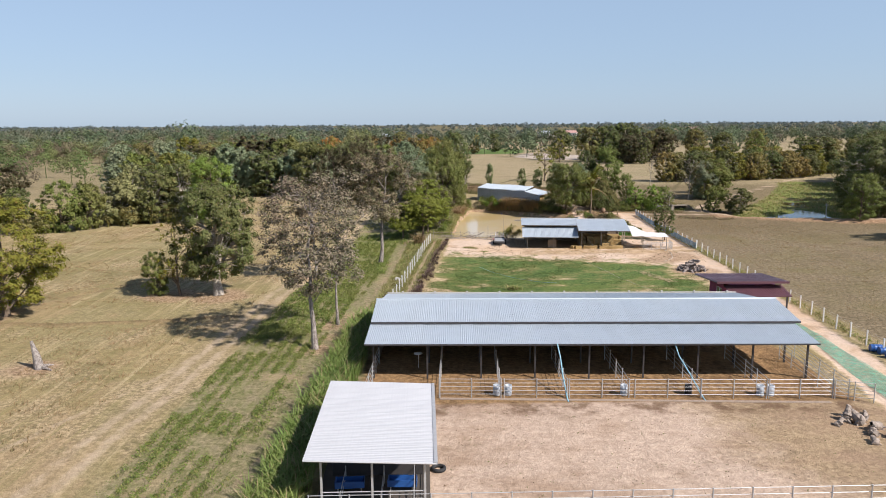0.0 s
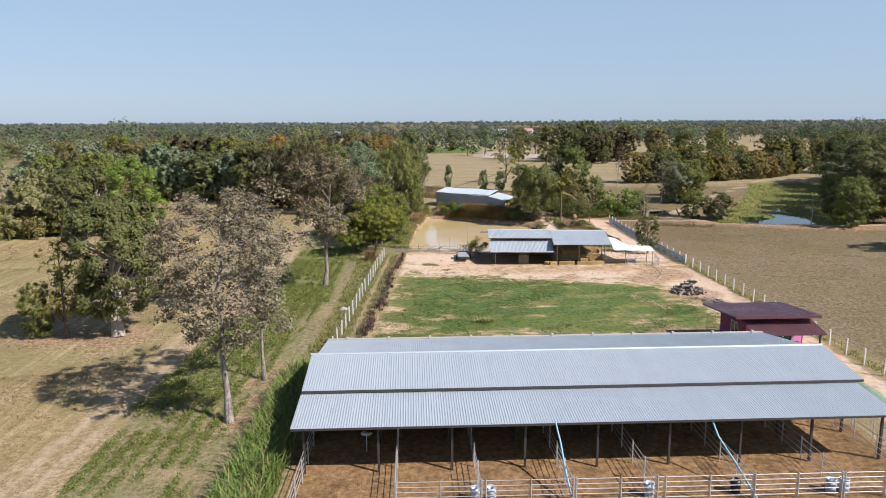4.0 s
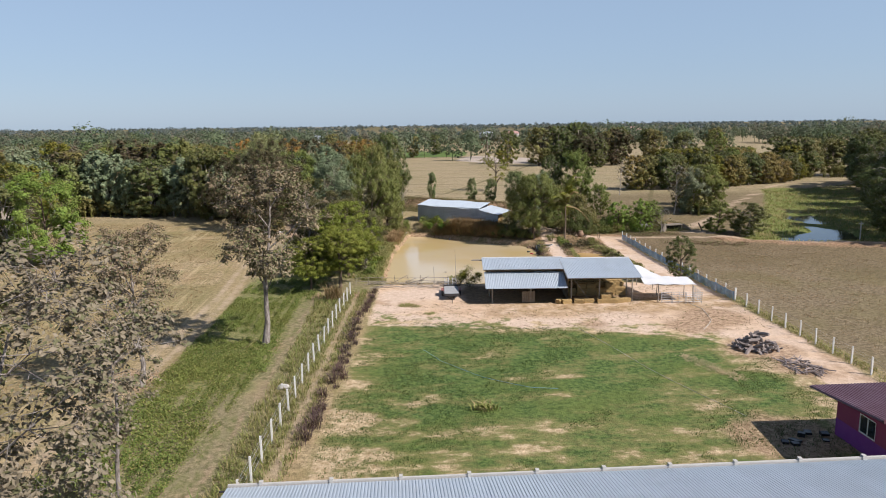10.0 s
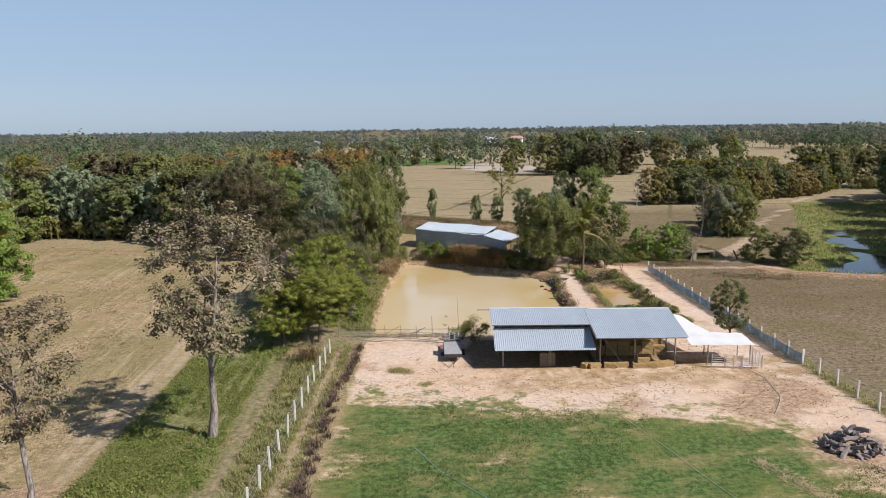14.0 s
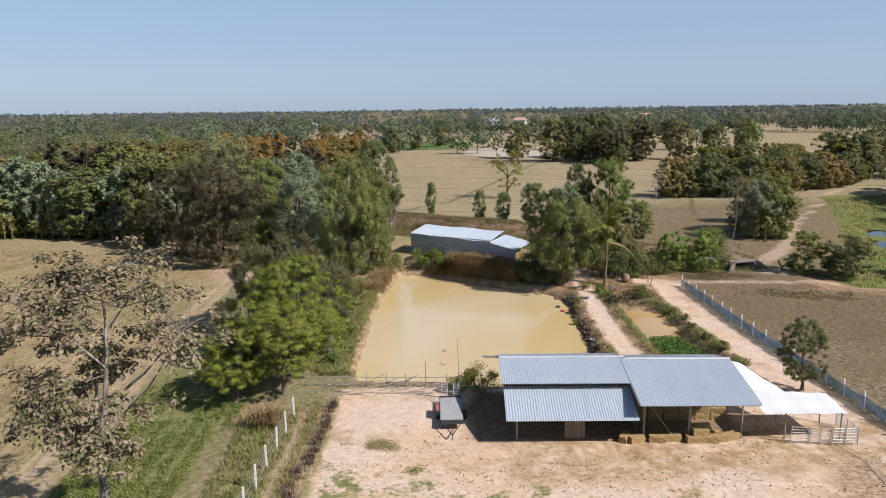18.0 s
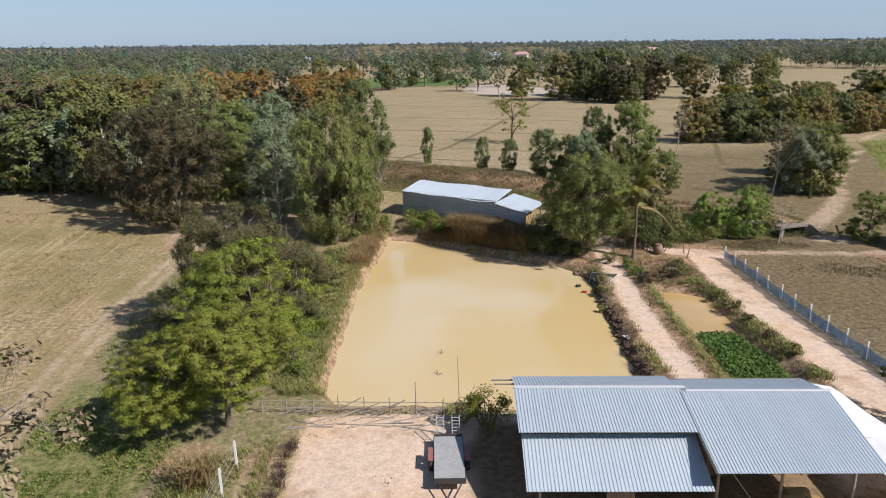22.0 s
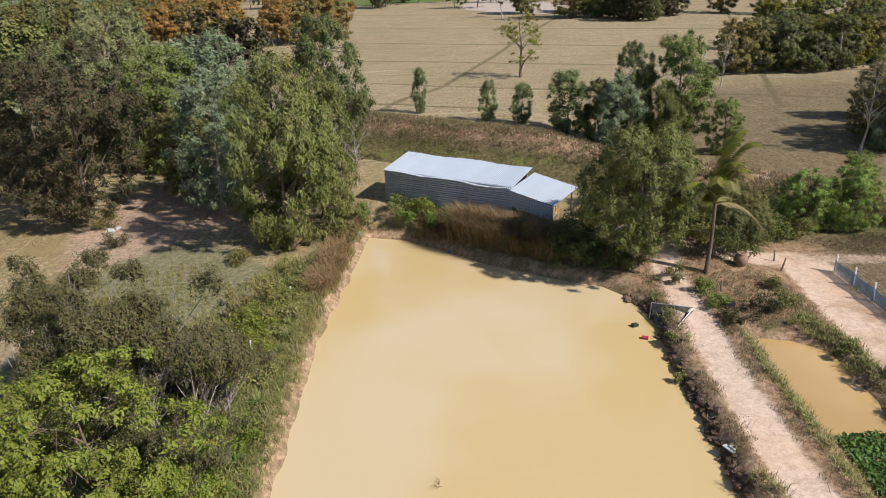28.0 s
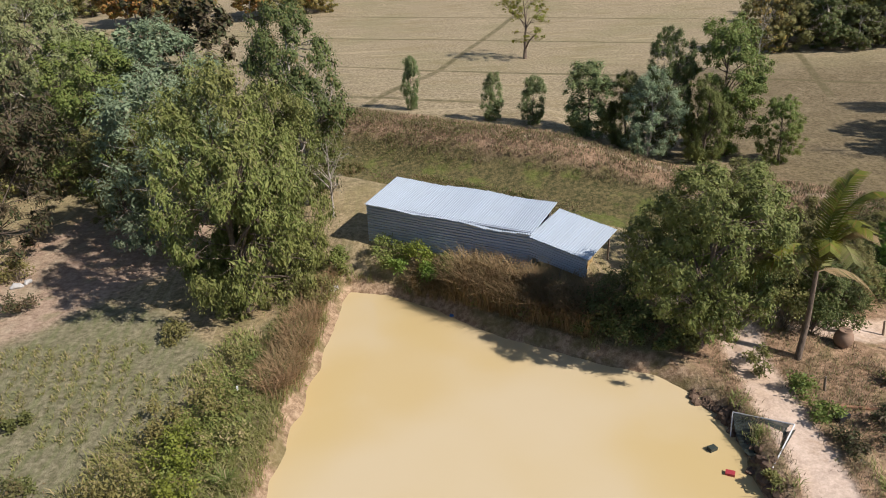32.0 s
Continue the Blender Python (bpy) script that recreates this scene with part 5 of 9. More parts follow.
def bale_mesh():
    rng = np.random.default_rng(7)
    s = Shape()
    m = 5
    for axis_, sign_ in ((0, 1), (0, -1), (1, 1), (1, -1), (2, 1), (2, -1)):
        u, v = np.meshgrid(np.linspace(-1, 1, m), np.linspace(-1, 1, m))
        p = np.stack([np.full_like(u, sign_), u * sign_, v], -1).reshape(-1, 3)
        p = np.roll(p, axis_, 1)
        big = np.abs(p).sum(1) > 2.6
        p = p * np.where(big, 0.96, 1.0)[:, None] * [0.5, 0.25, 0.22]
        f = (np.arange(m - 1)[:, None] * m + np.arange(m - 1)).reshape(-1, 1) + [0, 1, m + 1, m]
        s.add(p, f)
    v, f = np.concatenate(s.v), np.concatenate(s.f)
    v, back = np.unique(v.round(4), axis=0, return_inverse=True)
    return mesh_np("hay_bale", v + rng.normal(0, 0.012, v.shape), back.ravel()[f], M_STRAW)


bale_me = bale_mesh()
rng_b = random.Random(4)


def bale(x, y, z, rz):
    c, s_ = math.cos(radians(HYAW)), math.sin(radians(HYAW))
    wx, wy = HS[0] + x * c - y * s_, HS[1] + x * s_ + y * c
    single("hay_bale", bale_me, M_STRAW, "square yellow straw bale in the shed", "hay bale", "hay bales", at=pose(wx, wy, z + 0.22 + gz(wx, wy) - 0.02, rng_b.uniform(-2, 2), rng_b.uniform(-2, 2), HYAW + rz))


for k in range(6):
    for r in range(4):
        for lvl in range(3 - (r == 0) * (k % 3 == 0)):
            if (k, r) != (5, 0) or lvl < 2:
                bale(9.3 + k * 1.05, 4.2 + r * 0.9, lvl * 0.43, rng_b.uniform(-3, 3))
for x, y, z, a in ((8.3, 0.9, 0, 20), (9.6, 0.9, 0, -8), (10.6, 1.0, 0, 5), (11.9, 0.75, 0, 2), (12.9, 0.75, 0, -3), (12.3, 0.9, 0.43, 4), (13.5, 0.9, 0, 10), (12.1, 1.5, 0, 0), (13.2, 1.5, 0.0, 0), (12.6, 1.5, 0.43, 3), (14.4, 1.2, 0, 25), (7.6, 1.1, 0, 60)):
    bale(x, y, z, a)

# white awning and gate pen beside the shed
awn = thing("tarp_awning", "white sheet awning on thin poles beside the shed", "awning", (29.3, 104.6, 0), HYAW)
s = Shape()
u, v = np.meshgrid(np.linspace(0, 1, 13), np.linspace(0, 1, 9))
ax_ = (u * 5.4 + v * (1 - u) * 0.3)
ay_ = -0.2 + v * (3.4 - 0.6 * u) + 0.4 * u
az_ = 1.95 - 0.18 * u - 0.06 * np.sin(u * 19) * 0.5 + 0.22 * v + 0.03 * np.cos(v * 11)
top = np.stack([ax_, ay_, az_], -1).reshape(-1, 3)
f = (np.arange(8)[:, None] * 13 + np.arange(12)).reshape(-1, 1) + [0, 1, 14, 13]
s.add(top, f).add(top - [0, 0, 0.012], f[:, ::-1])
part("sheet", s, M_TARP, awn, smooth=True)
s = Shape()
top2 = np.stack([0.3 + u * (2.6 - 1.2 * v), 3.3 + v * 5.2, 2.15 + 0.25 * v - 0.25 * u + 0.04 * np.sin(9 * v)], -1).reshape(-1, 3)
s.add(top2, f).add(top2 - [0, 0, 0.012], f[:, ::-1])
part("sheet", s, M_TARP, awn, smooth=True)
for x, y in ((1.6, 0.4), (5.1, 0.4), (2.2, 3.0), (5.0, 2.8), (2.4, 5.4), (1.4, 8.2)):
    part("pole", Shape().tube([(x, y, -0.1), (x, y, 1.98 - 0.05 * x)], 0.045, 6), M_TIMBER_GREY, awn)
for (xa, ya), (xb, yb), lab in (((31.0, 104.2), (32.0, 104.0), ""), ((32.1, 103.95), (33.3, 103.7), ""), ((33.4, 103.7), (35.0, 103.6), ""), ((35.0, 103.6), (35.4, 106.4), "")):
    rail_fence("pen_gate", (xa, ya), (xb, yb), 1.1, 6, 0.8, "white galvanised gate panel of the small pen", "small pen gates", 0.022, 0.03)

# ---- pink house ----
hou = thing("pink_house", "small dark pink house with maroon metal roofs", "house", (28.9, 68.4, 0), -1.5)


def wall_with_hole(parent, name, mat, plane, at0, lo, hi, z0, z1, hole, thick=0.12):
    """A wall along x or y with one opening (a, b, za, zb)."""
    a, b, za, zb = hole
    s = Shape()
    for p0, p1, q0, q1 in ((lo, a, z0, z1), (b, hi, z0, z1), (a, b, z0, za), (a, b, zb, z1)):
        if plane == "x":
            s.box(p0, p1, at0, at0 + thick, q0, q1)
        else:
            s.box(at0, at0 + thick, p0, p1, q0, q1)
    return part(name, s, mat, parent)


wall_with_hole(hou, "front_wall", M_PINK_LIGHT, "x", 0, 0.12, 4.7, -0.1, 3.2, (2.4, 4.0, 0.05, 2.1))
wall_with_hole(hou, "side_wall", M_PINK, "y", 0, 0, 4.6, -0.1, 2.75, (1.2, 2.6, 1.1, 2.2))
part("wall_panel", Shape().box(-0.012, 0.0, 0.0, 4.6, -0.05, 1.08), plain("purple_wall", (0.23, 0.055, 0.27), 0.85, 0.8, 0, 2, 0.1), hou, "purple painted lower wall")
part("back_wall", Shape().box(0.12, 4.7, 4.48, 4.6, -0.1, 2.75), M_PINK, hou)
part("side_wall", Shape().box(4.7, 4.82, 0, 4.6, -0.1, 2.75), M_PINK, hou)
win = part("window", Shape().box(0.02, 0.10, 1.2, 1.27, 1.1, 2.2).box(0.02, 0.10, 2.53, 2.6, 1.1, 2.2).box(0.02, 0.10, 1.87, 1.93, 1.17, 2.13).box(0.02, 0.10, 1.27, 2.53, 2.13, 2.2).box(0.02, 0.10, 1.27, 2.53, 1.1, 1.17), M_WHITE_PAINT, hou, "white window frame")
part("pane", Shape().box(0.05, 0.06, 1.27, 1.87, 1.17, 2.13), M_GLASS, win)
part("pane", Shape().box(0.05, 0.06, 1.93, 2.53, 1.17, 2.13), M_GLASS, win)
door = part("sliding_door", Shape().box(2.4, 2.47, 0.02, 0.1, 0.05, 2.1).box(3.93, 4.0, 0.02, 0.1, 0.05, 2.1).box(3.17, 3.23, 0.02, 0.1, 0.05, 2.1).box(2.47, 3.93, 0.02, 0.1, 2.03, 2.1), M_WHITE_PAINT, hou, "white framed glass door")
part("pane", Shape().box(2.47, 3.17, 0.05, 0.06, 0.05, 2.03), M_GLASS, door)
part("pane", Shape().box(3.23, 3.93, 0.05, 0.06, 0.05, 2.03), M_GLASS, door)
slope_sheets(hou, -1.35, 5.55, -1.15, 3.42, 5.2, 2.88, M_MAROON_ROOF, 0.99, 5, 0.025, 9)
part("fascia", Shape().box(-1.35, 5.55, -1.19, -1.15, 3.22, 3.44), M_MAROON_ROOF, hou)
part("fascia", Shape().tube([(-1.36, -1.15, 3.34), (-1.36, 5.2, 2.80)], 0.07, 4, False), M_MAROON_ROOF, hou)
part("ceiling_board", Shape().add([(-1.3, -1.1, 3.30), (5.5, -1.1, 3.30), (5.5, 5.1, 2.78), (-1.3, 5.1, 2.78), (-1.3, -1.1, 3.27), (5.5, -1.1, 3.27), (5.5, 5.1, 2.75), (-1.3, 5.1, 2.75)], [(0, 1, 2, 3), (7, 6, 5, 4)]), M_WHITE_PAINT, hou)
slope_sheets(hou, -0.35, 5.3, -2.45, 2.32, 0.0, 2.86, M_MAROON_ROOF, 0.94, 6, 0.03, 10)
part("fascia", Shape().box(-0.35, 5.3, -2.49, -2.45, 2.22, 2.34), M_MAROON_ROOF, hou)
for x in (0.1, 5.0):
    part("post", Shape().box(x - 0.06, x + 0.06, -2.2, -2.08, -0.1, 2.34), M_STEEL_DARK, hou)
part("floor_slab", Shape().box(-0.3, 5.1, -2.3, 0.0, -0.1, 0.06), M_CONCRETE, hou)
for k in range(7):
    x, y = 25.4 + 0.5 * k + rng_b.uniform(-0.2, 0.2), 72.8 + rng_b.uniform(-0.8, 0.9)
    w = rng_b.uniform(0.15, 0.35)
    single("scrap_sheet", Shape().box(-w, w, -0.2, 0.2, 0, rng_b.uniform(0.06, 0.25)), M_DARK_PLASTIC, "dark plastic scrap lying by the house", "scrap", "scrap by the house", at=pose(x, y, gz(x, y) - 0.02, rng_b.uniform(-6, 6), rng_b.uniform(-6, 6), rng_b.uniform(0, 180)))

# ---- far zinc shed ----
FY = -32.6
FX, FYY = 9.45, 159.75
far = thing("zinc_shed", "windowless zinc shed with a buckled roof and a lower annex", "shed", (FX, FYY, 0), FY)
FZ = 1.35
FLEN = 11.7


def far_top(x):
    """The wavy front eave of the old shed."""
    return 4.34 - 0.025 * x + 0.06 * math.sin(x * 1.15 + 0.4) * (0.4 + x / 12)


for k in range(7):
    x = 0.1 + k * (FLEN - 0.2) / 6
    part("post", Shape().box(x - 0.06, x + 0.06, 0.10, 0.22, FZ - 0.6, far_top(x) - 0.12), M_TIMBER, far)
    part("post", Shape().box(x - 0.06, x + 0.06, 3.3, 3.42, FZ - 0.6, 4.72), M_TIMBER, far)
wall_sheet = sheet_mesh("wall_sheet", M_ZINC_WALL, 0.78, FLEN / 3 + 0.04, 4, 0.10)
for k in range(3):
    for r in range(4):
        lean = rng_b.uniform(-0.35, 0.35)
        z = FZ + 0.36 + 0.74 * r - 0.1 * k / 3
        part("wall_sheet", wall_sheet, M_ZINC_WALL, far, at=Matrix.Translation((FLEN / 3 * (k + 1), 0.05 - 0.012 * (r % 2) - 0.008 * (k % 2), z)) @ pose(0, 0, 0, 90 + rng_b.uniform(-1.5, 1.5), 0, 0) @ pose(0, 0, 0, 0, 0, 90 + lean))
part("side_wall", Shape().box(0, 0.04, 0.12, 3.4, FZ - 0.2, 4.2), M_ZINC_WALL, far)
part("back_wall", Shape().box(0, FLEN, 3.44, 3.48, FZ - 0.2, 4.7), M_ZINC_WALL, far)
part("side_wall", Shape().box(FLEN - 0.04, FLEN, 0.12, 3.4, FZ - 0.2, 4.0), M_ZINC_WALL, far)
rng_f = random.Random(5)
roof_s = sheet_mesh("roof_sheet", M_ZINC, 1.02, 3.95, 6, 0.028)
for k in range(12):
    x = 0.42 + k * 0.985
    slope = math.atan2(far_top(x + 0.5) - far_top(x - 0.5), 1.0)
    rise = math.degrees(math.atan2(4.98 - 0.012 * x + 0.05 * math.sin(x * 0.9 + 2) - far_top(x), 3.85))
    part("roof_sheet", roof_s, M_ZINC, far, at=pose(x, -0.22 + rng_f.uniform(-0.04, 0.04), far_top(x) + 0.006 * (k % 2), rise, -math.degrees(slope), rng_f.uniform(-0.3, 0.3) - 4.5))
# the annex leans away downhill
ANX = thing("zinc_annex", "low zinc lean-to leaning away from the old shed", "shed", (FX + FLEN * math.cos(radians(FY)), FYY + FLEN * math.sin(radians(FY)), 0), -38.0)
annex_sheet = sheet_mesh("wall_sheet", M_ZINC_WALL, 0.66, 3.65, 4, 0.09)
for r in range(2):
    part("wall_sheet", annex_sheet, M_ZINC_WALL, ANX, at=Matrix.Translation((0.02, -0.03 - 0.012 * r, 2.95 + 0.60 * r)) @ pose(0, 0, 0, 0, 10.2, 0) @ pose(3.62, 0, 0, 90, 0, 0) @ pose(0, 0, 0, 0, 0, 90))
roof_a = sheet_mesh("roof_sheet", M_ZINC, 1.0, 4.1, 6, 0.022)
for k in range(4):
    x = 0.35 + k * 0.97
    part("roof_sheet", roof_a, M_ZINC, ANX, at=Matrix.Translation((x, -0.22, 3.98 - 0.175 * x + 0.005 * (k % 2))) @ pose(0, 0, 0, 0, 9.9, -2) @ pose(0, 0, 0, 5.5, 0, 0))
for x, y, top in ((0.2, 0.1, 3.9), (3.5, 0.1, 3.3), (3.6, 3.5, 3.6), (1.9, 0.1, 3.55), (0.4, 3.5, 4.1)):
    part("post", Shape().box(x - 0.05, x + 0.05, y - 0.05, y + 0.05, FZ - 0.9, top), M_TIMBER, ANX)
part("plank", Shape().box(0.5, 1.3, -0.09, -0.06, 2.45, 2.85), M_CONCRETE, ANX, "pale patch board on the wall")
for k in range(4):
    for lvl in range(4):
        wm = pose(FX, FYY, 0, 0, 0, FY) @ Vector((14.3 + 0.5 * (lvl % 2) * 0.1, 0.55 + k * 0.62, 0))
        single("hay_bale", bale_me, M_STRAW, "square yellow straw bale in the zinc shed", "hay bale", "hay bales in the annex", at=pose(wm.x, wm.y, gz(wm.x, wm.y) + 0.2 + 0.42 * lvl, 0, 0, FY + rng_f.uniform(-4, 4)))

# ---- trees ----
KINDS = {
    # name: (leaf material, bark, growth of a tree 10 m high)
    "teak": (L_TEAK, B_GREY, dict(half=3.1, base=0.30, clumps=260, clump_r=0.48, per=58, leaf=0.15, trunk_r=0.14, squash=0.7, forks=4, shell=0.1, flat=0.6, fill=0.0, limb=0.6, even=6, curl=0.6)),
    "teak_thin": (L_TEAK, B_GREY, dict(half=1.8, base=0.36, clumps=115, clump_r=0.42, per=44, leaf=0.15, trunk_r=0.1, squash=0.7, shell=0.1, flat=0.6, fill=0.0, limb=0.6, even=6, curl=0.6)),
    "teak_dark": (L_TEAK_DARK, B_GREY, dict(half=2.9, base=0.36, clumps=200, clump_r=0.52, per=78, leaf=0.16, trunk_r=0.17, squash=0.6, forks=3, shell=0.1, flat=0.6, fill=0.0, limb=0.7, even=4, curl=0.7)),
    "broad": (L_DARK, B_PALE, dict(half=4.0, base=0.03, clumps=300, clump_r=0.74, per=92, leaf=0.15, trunk_r=0.3, squash=0.7, curl=1.3, aspect=0.34, boughs=17, bough_r=0.34)),
    "olive": (L_OLIVE, B_BROWN, dict(half=3.6, base=0.02, clumps=230, clump_r=0.68, per=92, leaf=0.14, trunk_r=0.2, squash=0.75, curl=1.25, aspect=0.32, boughs=13, bough_r=0.36)),
    "yellowish": (L_YELLOW, B_BROWN, dict(half=4.0, base=0.04, clumps=230, clump_r=0.75, per=85, leaf=0.16, trunk_r=0.22, squash=0.65, curl=1.3, aspect=0.34, boughs=14, bough_r=0.36)),
    "acacia": (L_ACACIA, B_BROWN, dict(round_part=2, half=4.6, base=0.3, clumps=430, clump_r=0.6, per=96, leaf=0.135, trunk_r=0.2, limb=0.5, squash=0.62, droop=0.1, forks=3, curl=1.25, aspect=0.22, shell=0.4, boughs=19, bough_r=0.31, hang=0.35)),
    "euca": (L_EUCA, B_PALE, dict(half=2.3, base=0.03, clumps=170, clump_r=0.5, per=80, leaf=0.17, trunk_r=0.11, squash=1.2, droop=0.1, curl=0.9, aspect=0.17, boughs=13, bough_r=0.42, hang=0.6)),
    "green": (L_GREEN, B_BROWN, dict(half=3.4, base=0.0, clumps=230, clump_r=0.66, per=90, leaf=0.135, trunk_r=0.18, squash=0.85, forks=2, curl=1.2, aspect=0.34, boughs=14, bough_r=0.36)),
    "willow": (L_WILLOW, B_BROWN, dict(round_part=2, half=3.3, base=0.0, clumps=360, clump_r=0.56, per=90, leaf=0.16, trunk_r=0.18, squash=1.2, droop=0.08, forks=3, curl=1.0, aspect=0.18, boughs=19, bough_r=0.34, hang=0.6)),
    "straggly": (L_BANK, B_GREY, dict(round_part=0, half=4.2, base=0.04, clumps=330, clump_r=0.56, per=84, leaf=0.135, trunk_r=0.15, squash=0.75, forks=5, curl=0.9, aspect=0.24, boughs=26, bough_r=0.2, hang=0.3, fill=0.15, limb=1.2)),
    "field_tree": (L_DARK, B_PALE, dict(half=3.9, base=0.15, clumps=330, clump_r=0.72, per=100, leaf=0.16, trunk_r=0.4, squash=0.7, curl=1.3, aspect=0.34, boughs=16, bough_r=0.34)),
    "pond_willow": (L_WILLOW, B_BROWN, dict(half=3.3, base=0.2, clumps=340, clump_r=0.56, per=92, leaf=0.16, trunk_r=0.18, squash=1.2, droop=0.08, forks=3, curl=1.0, aspect=0.18, boughs=19, bough_r=0.34, hang=0.6)),
    "yard_tree": (L_DARK, B_BROWN, dict(half=3.6, base=0.16, clumps=170, clump_r=0.62, per=76, leaf=0.17, trunk_r=0.24, squash=0.7, forks=4, curl=1.1, aspect=0.34, boughs=12, bough_r=0.36, fill=0.2)),
    "pale_willow": (L_PALE_WILLOW, B_PALE, dict(half=4.0, base=0.02, clumps=330, clump_r=0.6, per=90, leaf=0.18, trunk_r=0.18, squash=1.2, droop=0.08, forks=3, curl=1.0, aspect=0.18, boughs=17, bough_r=0.34, hang=0.6)),
    "brown": (L_BROWN, B_BROWN, dict(round_part=2, half=4.4, base=0.03, clumps=380, clump_r=0.6, per=80, leaf=0.16, trunk_r=0.16, squash=0.95, forks=3, shell=0.2, curl=0.9, aspect=0.18, boughs=18, bough_r=0.34, hang=0.4)),
    "orange": (L_ORANGE, B_PALE, dict(half=3.4, base=0.24, clumps=150, clump_r=0.8, per=80, leaf=0.19, trunk_r=0.14, squash=0.75, curl=1.3, aspect=0.4, boughs=12, bough_r=0.38)),
    "plantation": (L_PLANT, B_PALE, dict(half=4.0, base=0.02, clumps=220, clump_r=0.8, per=80, leaf=0.18, trunk_r=0.2, squash=0.7, curl=1.3, aspect=0.38, boughs=14, bough_r=0.38)),
    "sparse": (L_YELLOW, B_BROWN, dict(half=3.4, base=0.16, clumps=90, clump_r=0.6, per=16, leaf=0.22, trunk_r=0.2, squash=0.7, forks=3)),
    "young": (L_YOUNG, B_BROWN, dict(half=2.6, base=0.0, clumps=150, clump_r=0.8, per=70, leaf=0.22, trunk_r=0.12, squash=1.1, aspect=0.26, boughs=11, bough_r=0.4, hang=0.3)),
    "fresh": (L_FRESH, B_BROWN, dict(half=3.8, base=0.02, clumps=240, clump_r=0.72, per=85, leaf=0.17, trunk_r=0.2, squash=0.75, curl=1.3, aspect=0.34, boughs=15, bough_r=0.34)),
    "bare": (L_BROWN, B_PALE, dict(half=3.0, base=0.3, clumps=70, clump_r=0.6, per=4, leaf=0.22, trunk_r=0.16, squash=0.8, forks=3)),
}
GROWN = {}
TREE_LABEL = {
    "teak": "tall tree with grey trunk and sparse dry leaves", "teak_thin": "slim tree with grey trunk and sparse dry leaves", "broad": "broad tree with dense dark green crown",
    "olive": "olive green tree with a full crown", "yellowish": "tree with a yellow green crown", "acacia": "low spreading tree with feathery fresh green leaves",
    "straggly": "open straggly tree with dark olive leaves", "field_tree": "dense dark green tree with a pale stout trunk", "pond_willow": "tall drooping olive green tree leaning over the pond", "yard_tree": "small dark tree with a bare trunk", "pale_willow": "wide tree with pale drooping grey green leaves", "euca": "slender eucalyptus with blue green leaves", "green": "leafy mid green tree", "willow": "tall drooping olive green tree", "brown": "big tree with dark brown drying leaves",
    "teak_dark": "tall tree with grey trunk and clustered brown leaves",
    "young": "young green tree with a full crown", "fresh": "bright green tree with a rounded crown",
    "orange": "tree with orange and yellow leaves", "plantation": "plantation tree with large yellow brown green leaves", "sparse": "half bare tree with few yellow leaves", "bare": "bare dry tree with pale branches",
}


def plant(kind, x, y, height, variant=0, turn=None, wide=1.0, label=None, group="", coarse=False):
    """A tree: the first of its kind is grown, the others share its meshes."""
    variant = 0 if coarse else variant
    key = (kind, variant, coarse)
    z = gz(x, y) - 0.08
    s = height / 10
    rz = turn if turn is not None else (x * 37 + y * 91) % 360
    leaf_m, bark, kw = KINDS[kind]
    if key not in GROWN:
        kw = dict(kw)
        if coarse:
            kw.update(per=max(4, int(kw["per"] * 0.42)), leaf=kw["leaf"] * 1.5, clumps=int(kw["clumps"] * 0.8), aspect=0.5)
        wood, (v, f) = grow(sum(map(ord, kind)) * 13 + variant * 7 + 1, 10.0, **kw)
        GROWN[key] = wood.mesh("trunk", bark, True), mesh_np("crown", v, f, leaf_m)
    ob = thing("tree", label or TREE_LABEL[kind], "tree", (x, y, z), rz, group)
    ob.scale = (s * wide, s * wide, s)
    part("trunk", GROWN[key][0], None, ob)
    part("crown", GROWN[key][1], None, ob)
    return ob


# beside the track and the fence
plant("teak", -9.7, 57.9, 15.3, 0, 20, 1.08)
plant("teak_thin", -8.8, 65.4, 13.2, 0, 90)
plant("teak_dark", -14.6, 86.3, 12.0, 0, 10, 0.95)
plant("teak_dark", -7.15, 95.1, 15.6, 1, 200, 1.0)
plant("field_tree", -23.7, 77.6, 12.6, 0, 40, 0.95)
plant("sparse", -27.9, 77.4, 9.6, 0, 0, 0.8, "thin brown tree above a green shrub")
plant("green", -30.6, 77.9, 5.2, 1, 0, 0.95, "green shrub beside the field track")
plant("yellowish", -42.3, 69.4, 12.2, 0, 0, 1.08)
plant("acacia", -1.9, 115.8, 7.5, 0, 30, 1.2)
plant("acacia", -5.2, 115.2, 6.3, 1, 130, 1.1)
plant("acacia", -1.2, 121.6, 9.5, 0, 250, 0.95)
for x, y, h, var, rz, w in ((0.4, 128.6, 10.6, 0, 20, 0.72), (-2.0, 128.4, 11.2, 1, 50, 0.72), (-0.4, 125.8, 7.6, 0, 300, 0.85), (-4.0, 127.8, 9.6, 1, 170, 0.75), (-4.4, 131.0, 11.0, 1, 10, 0.74), (-6.4, 133.0, 8.8, 0, 240, 0.8), (1.3, 130.2, 6.4, 1, 100, 0.9), (-2.6, 132.4, 6.6, 0, 90, 1.0), (0.9, 124.4, 6.4, 1, 60, 0.9), (-6.4, 127.4, 8.6, 0, 130, 0.85)):
    plant("straggly", x, y, h, var, rz, w, "open straggly dark olive tree on the pond bank", "bank trees")
plant("fresh", -41.8, 135.2, 13.0, 0, 15, 1.0)
# left of the zinc shed
plant("brown", -16.7, 162.6, 16.3, 0, 60, 0.84)
plant("brown", -24.0, 172.0, 13.5, 1, 160, 0.9)
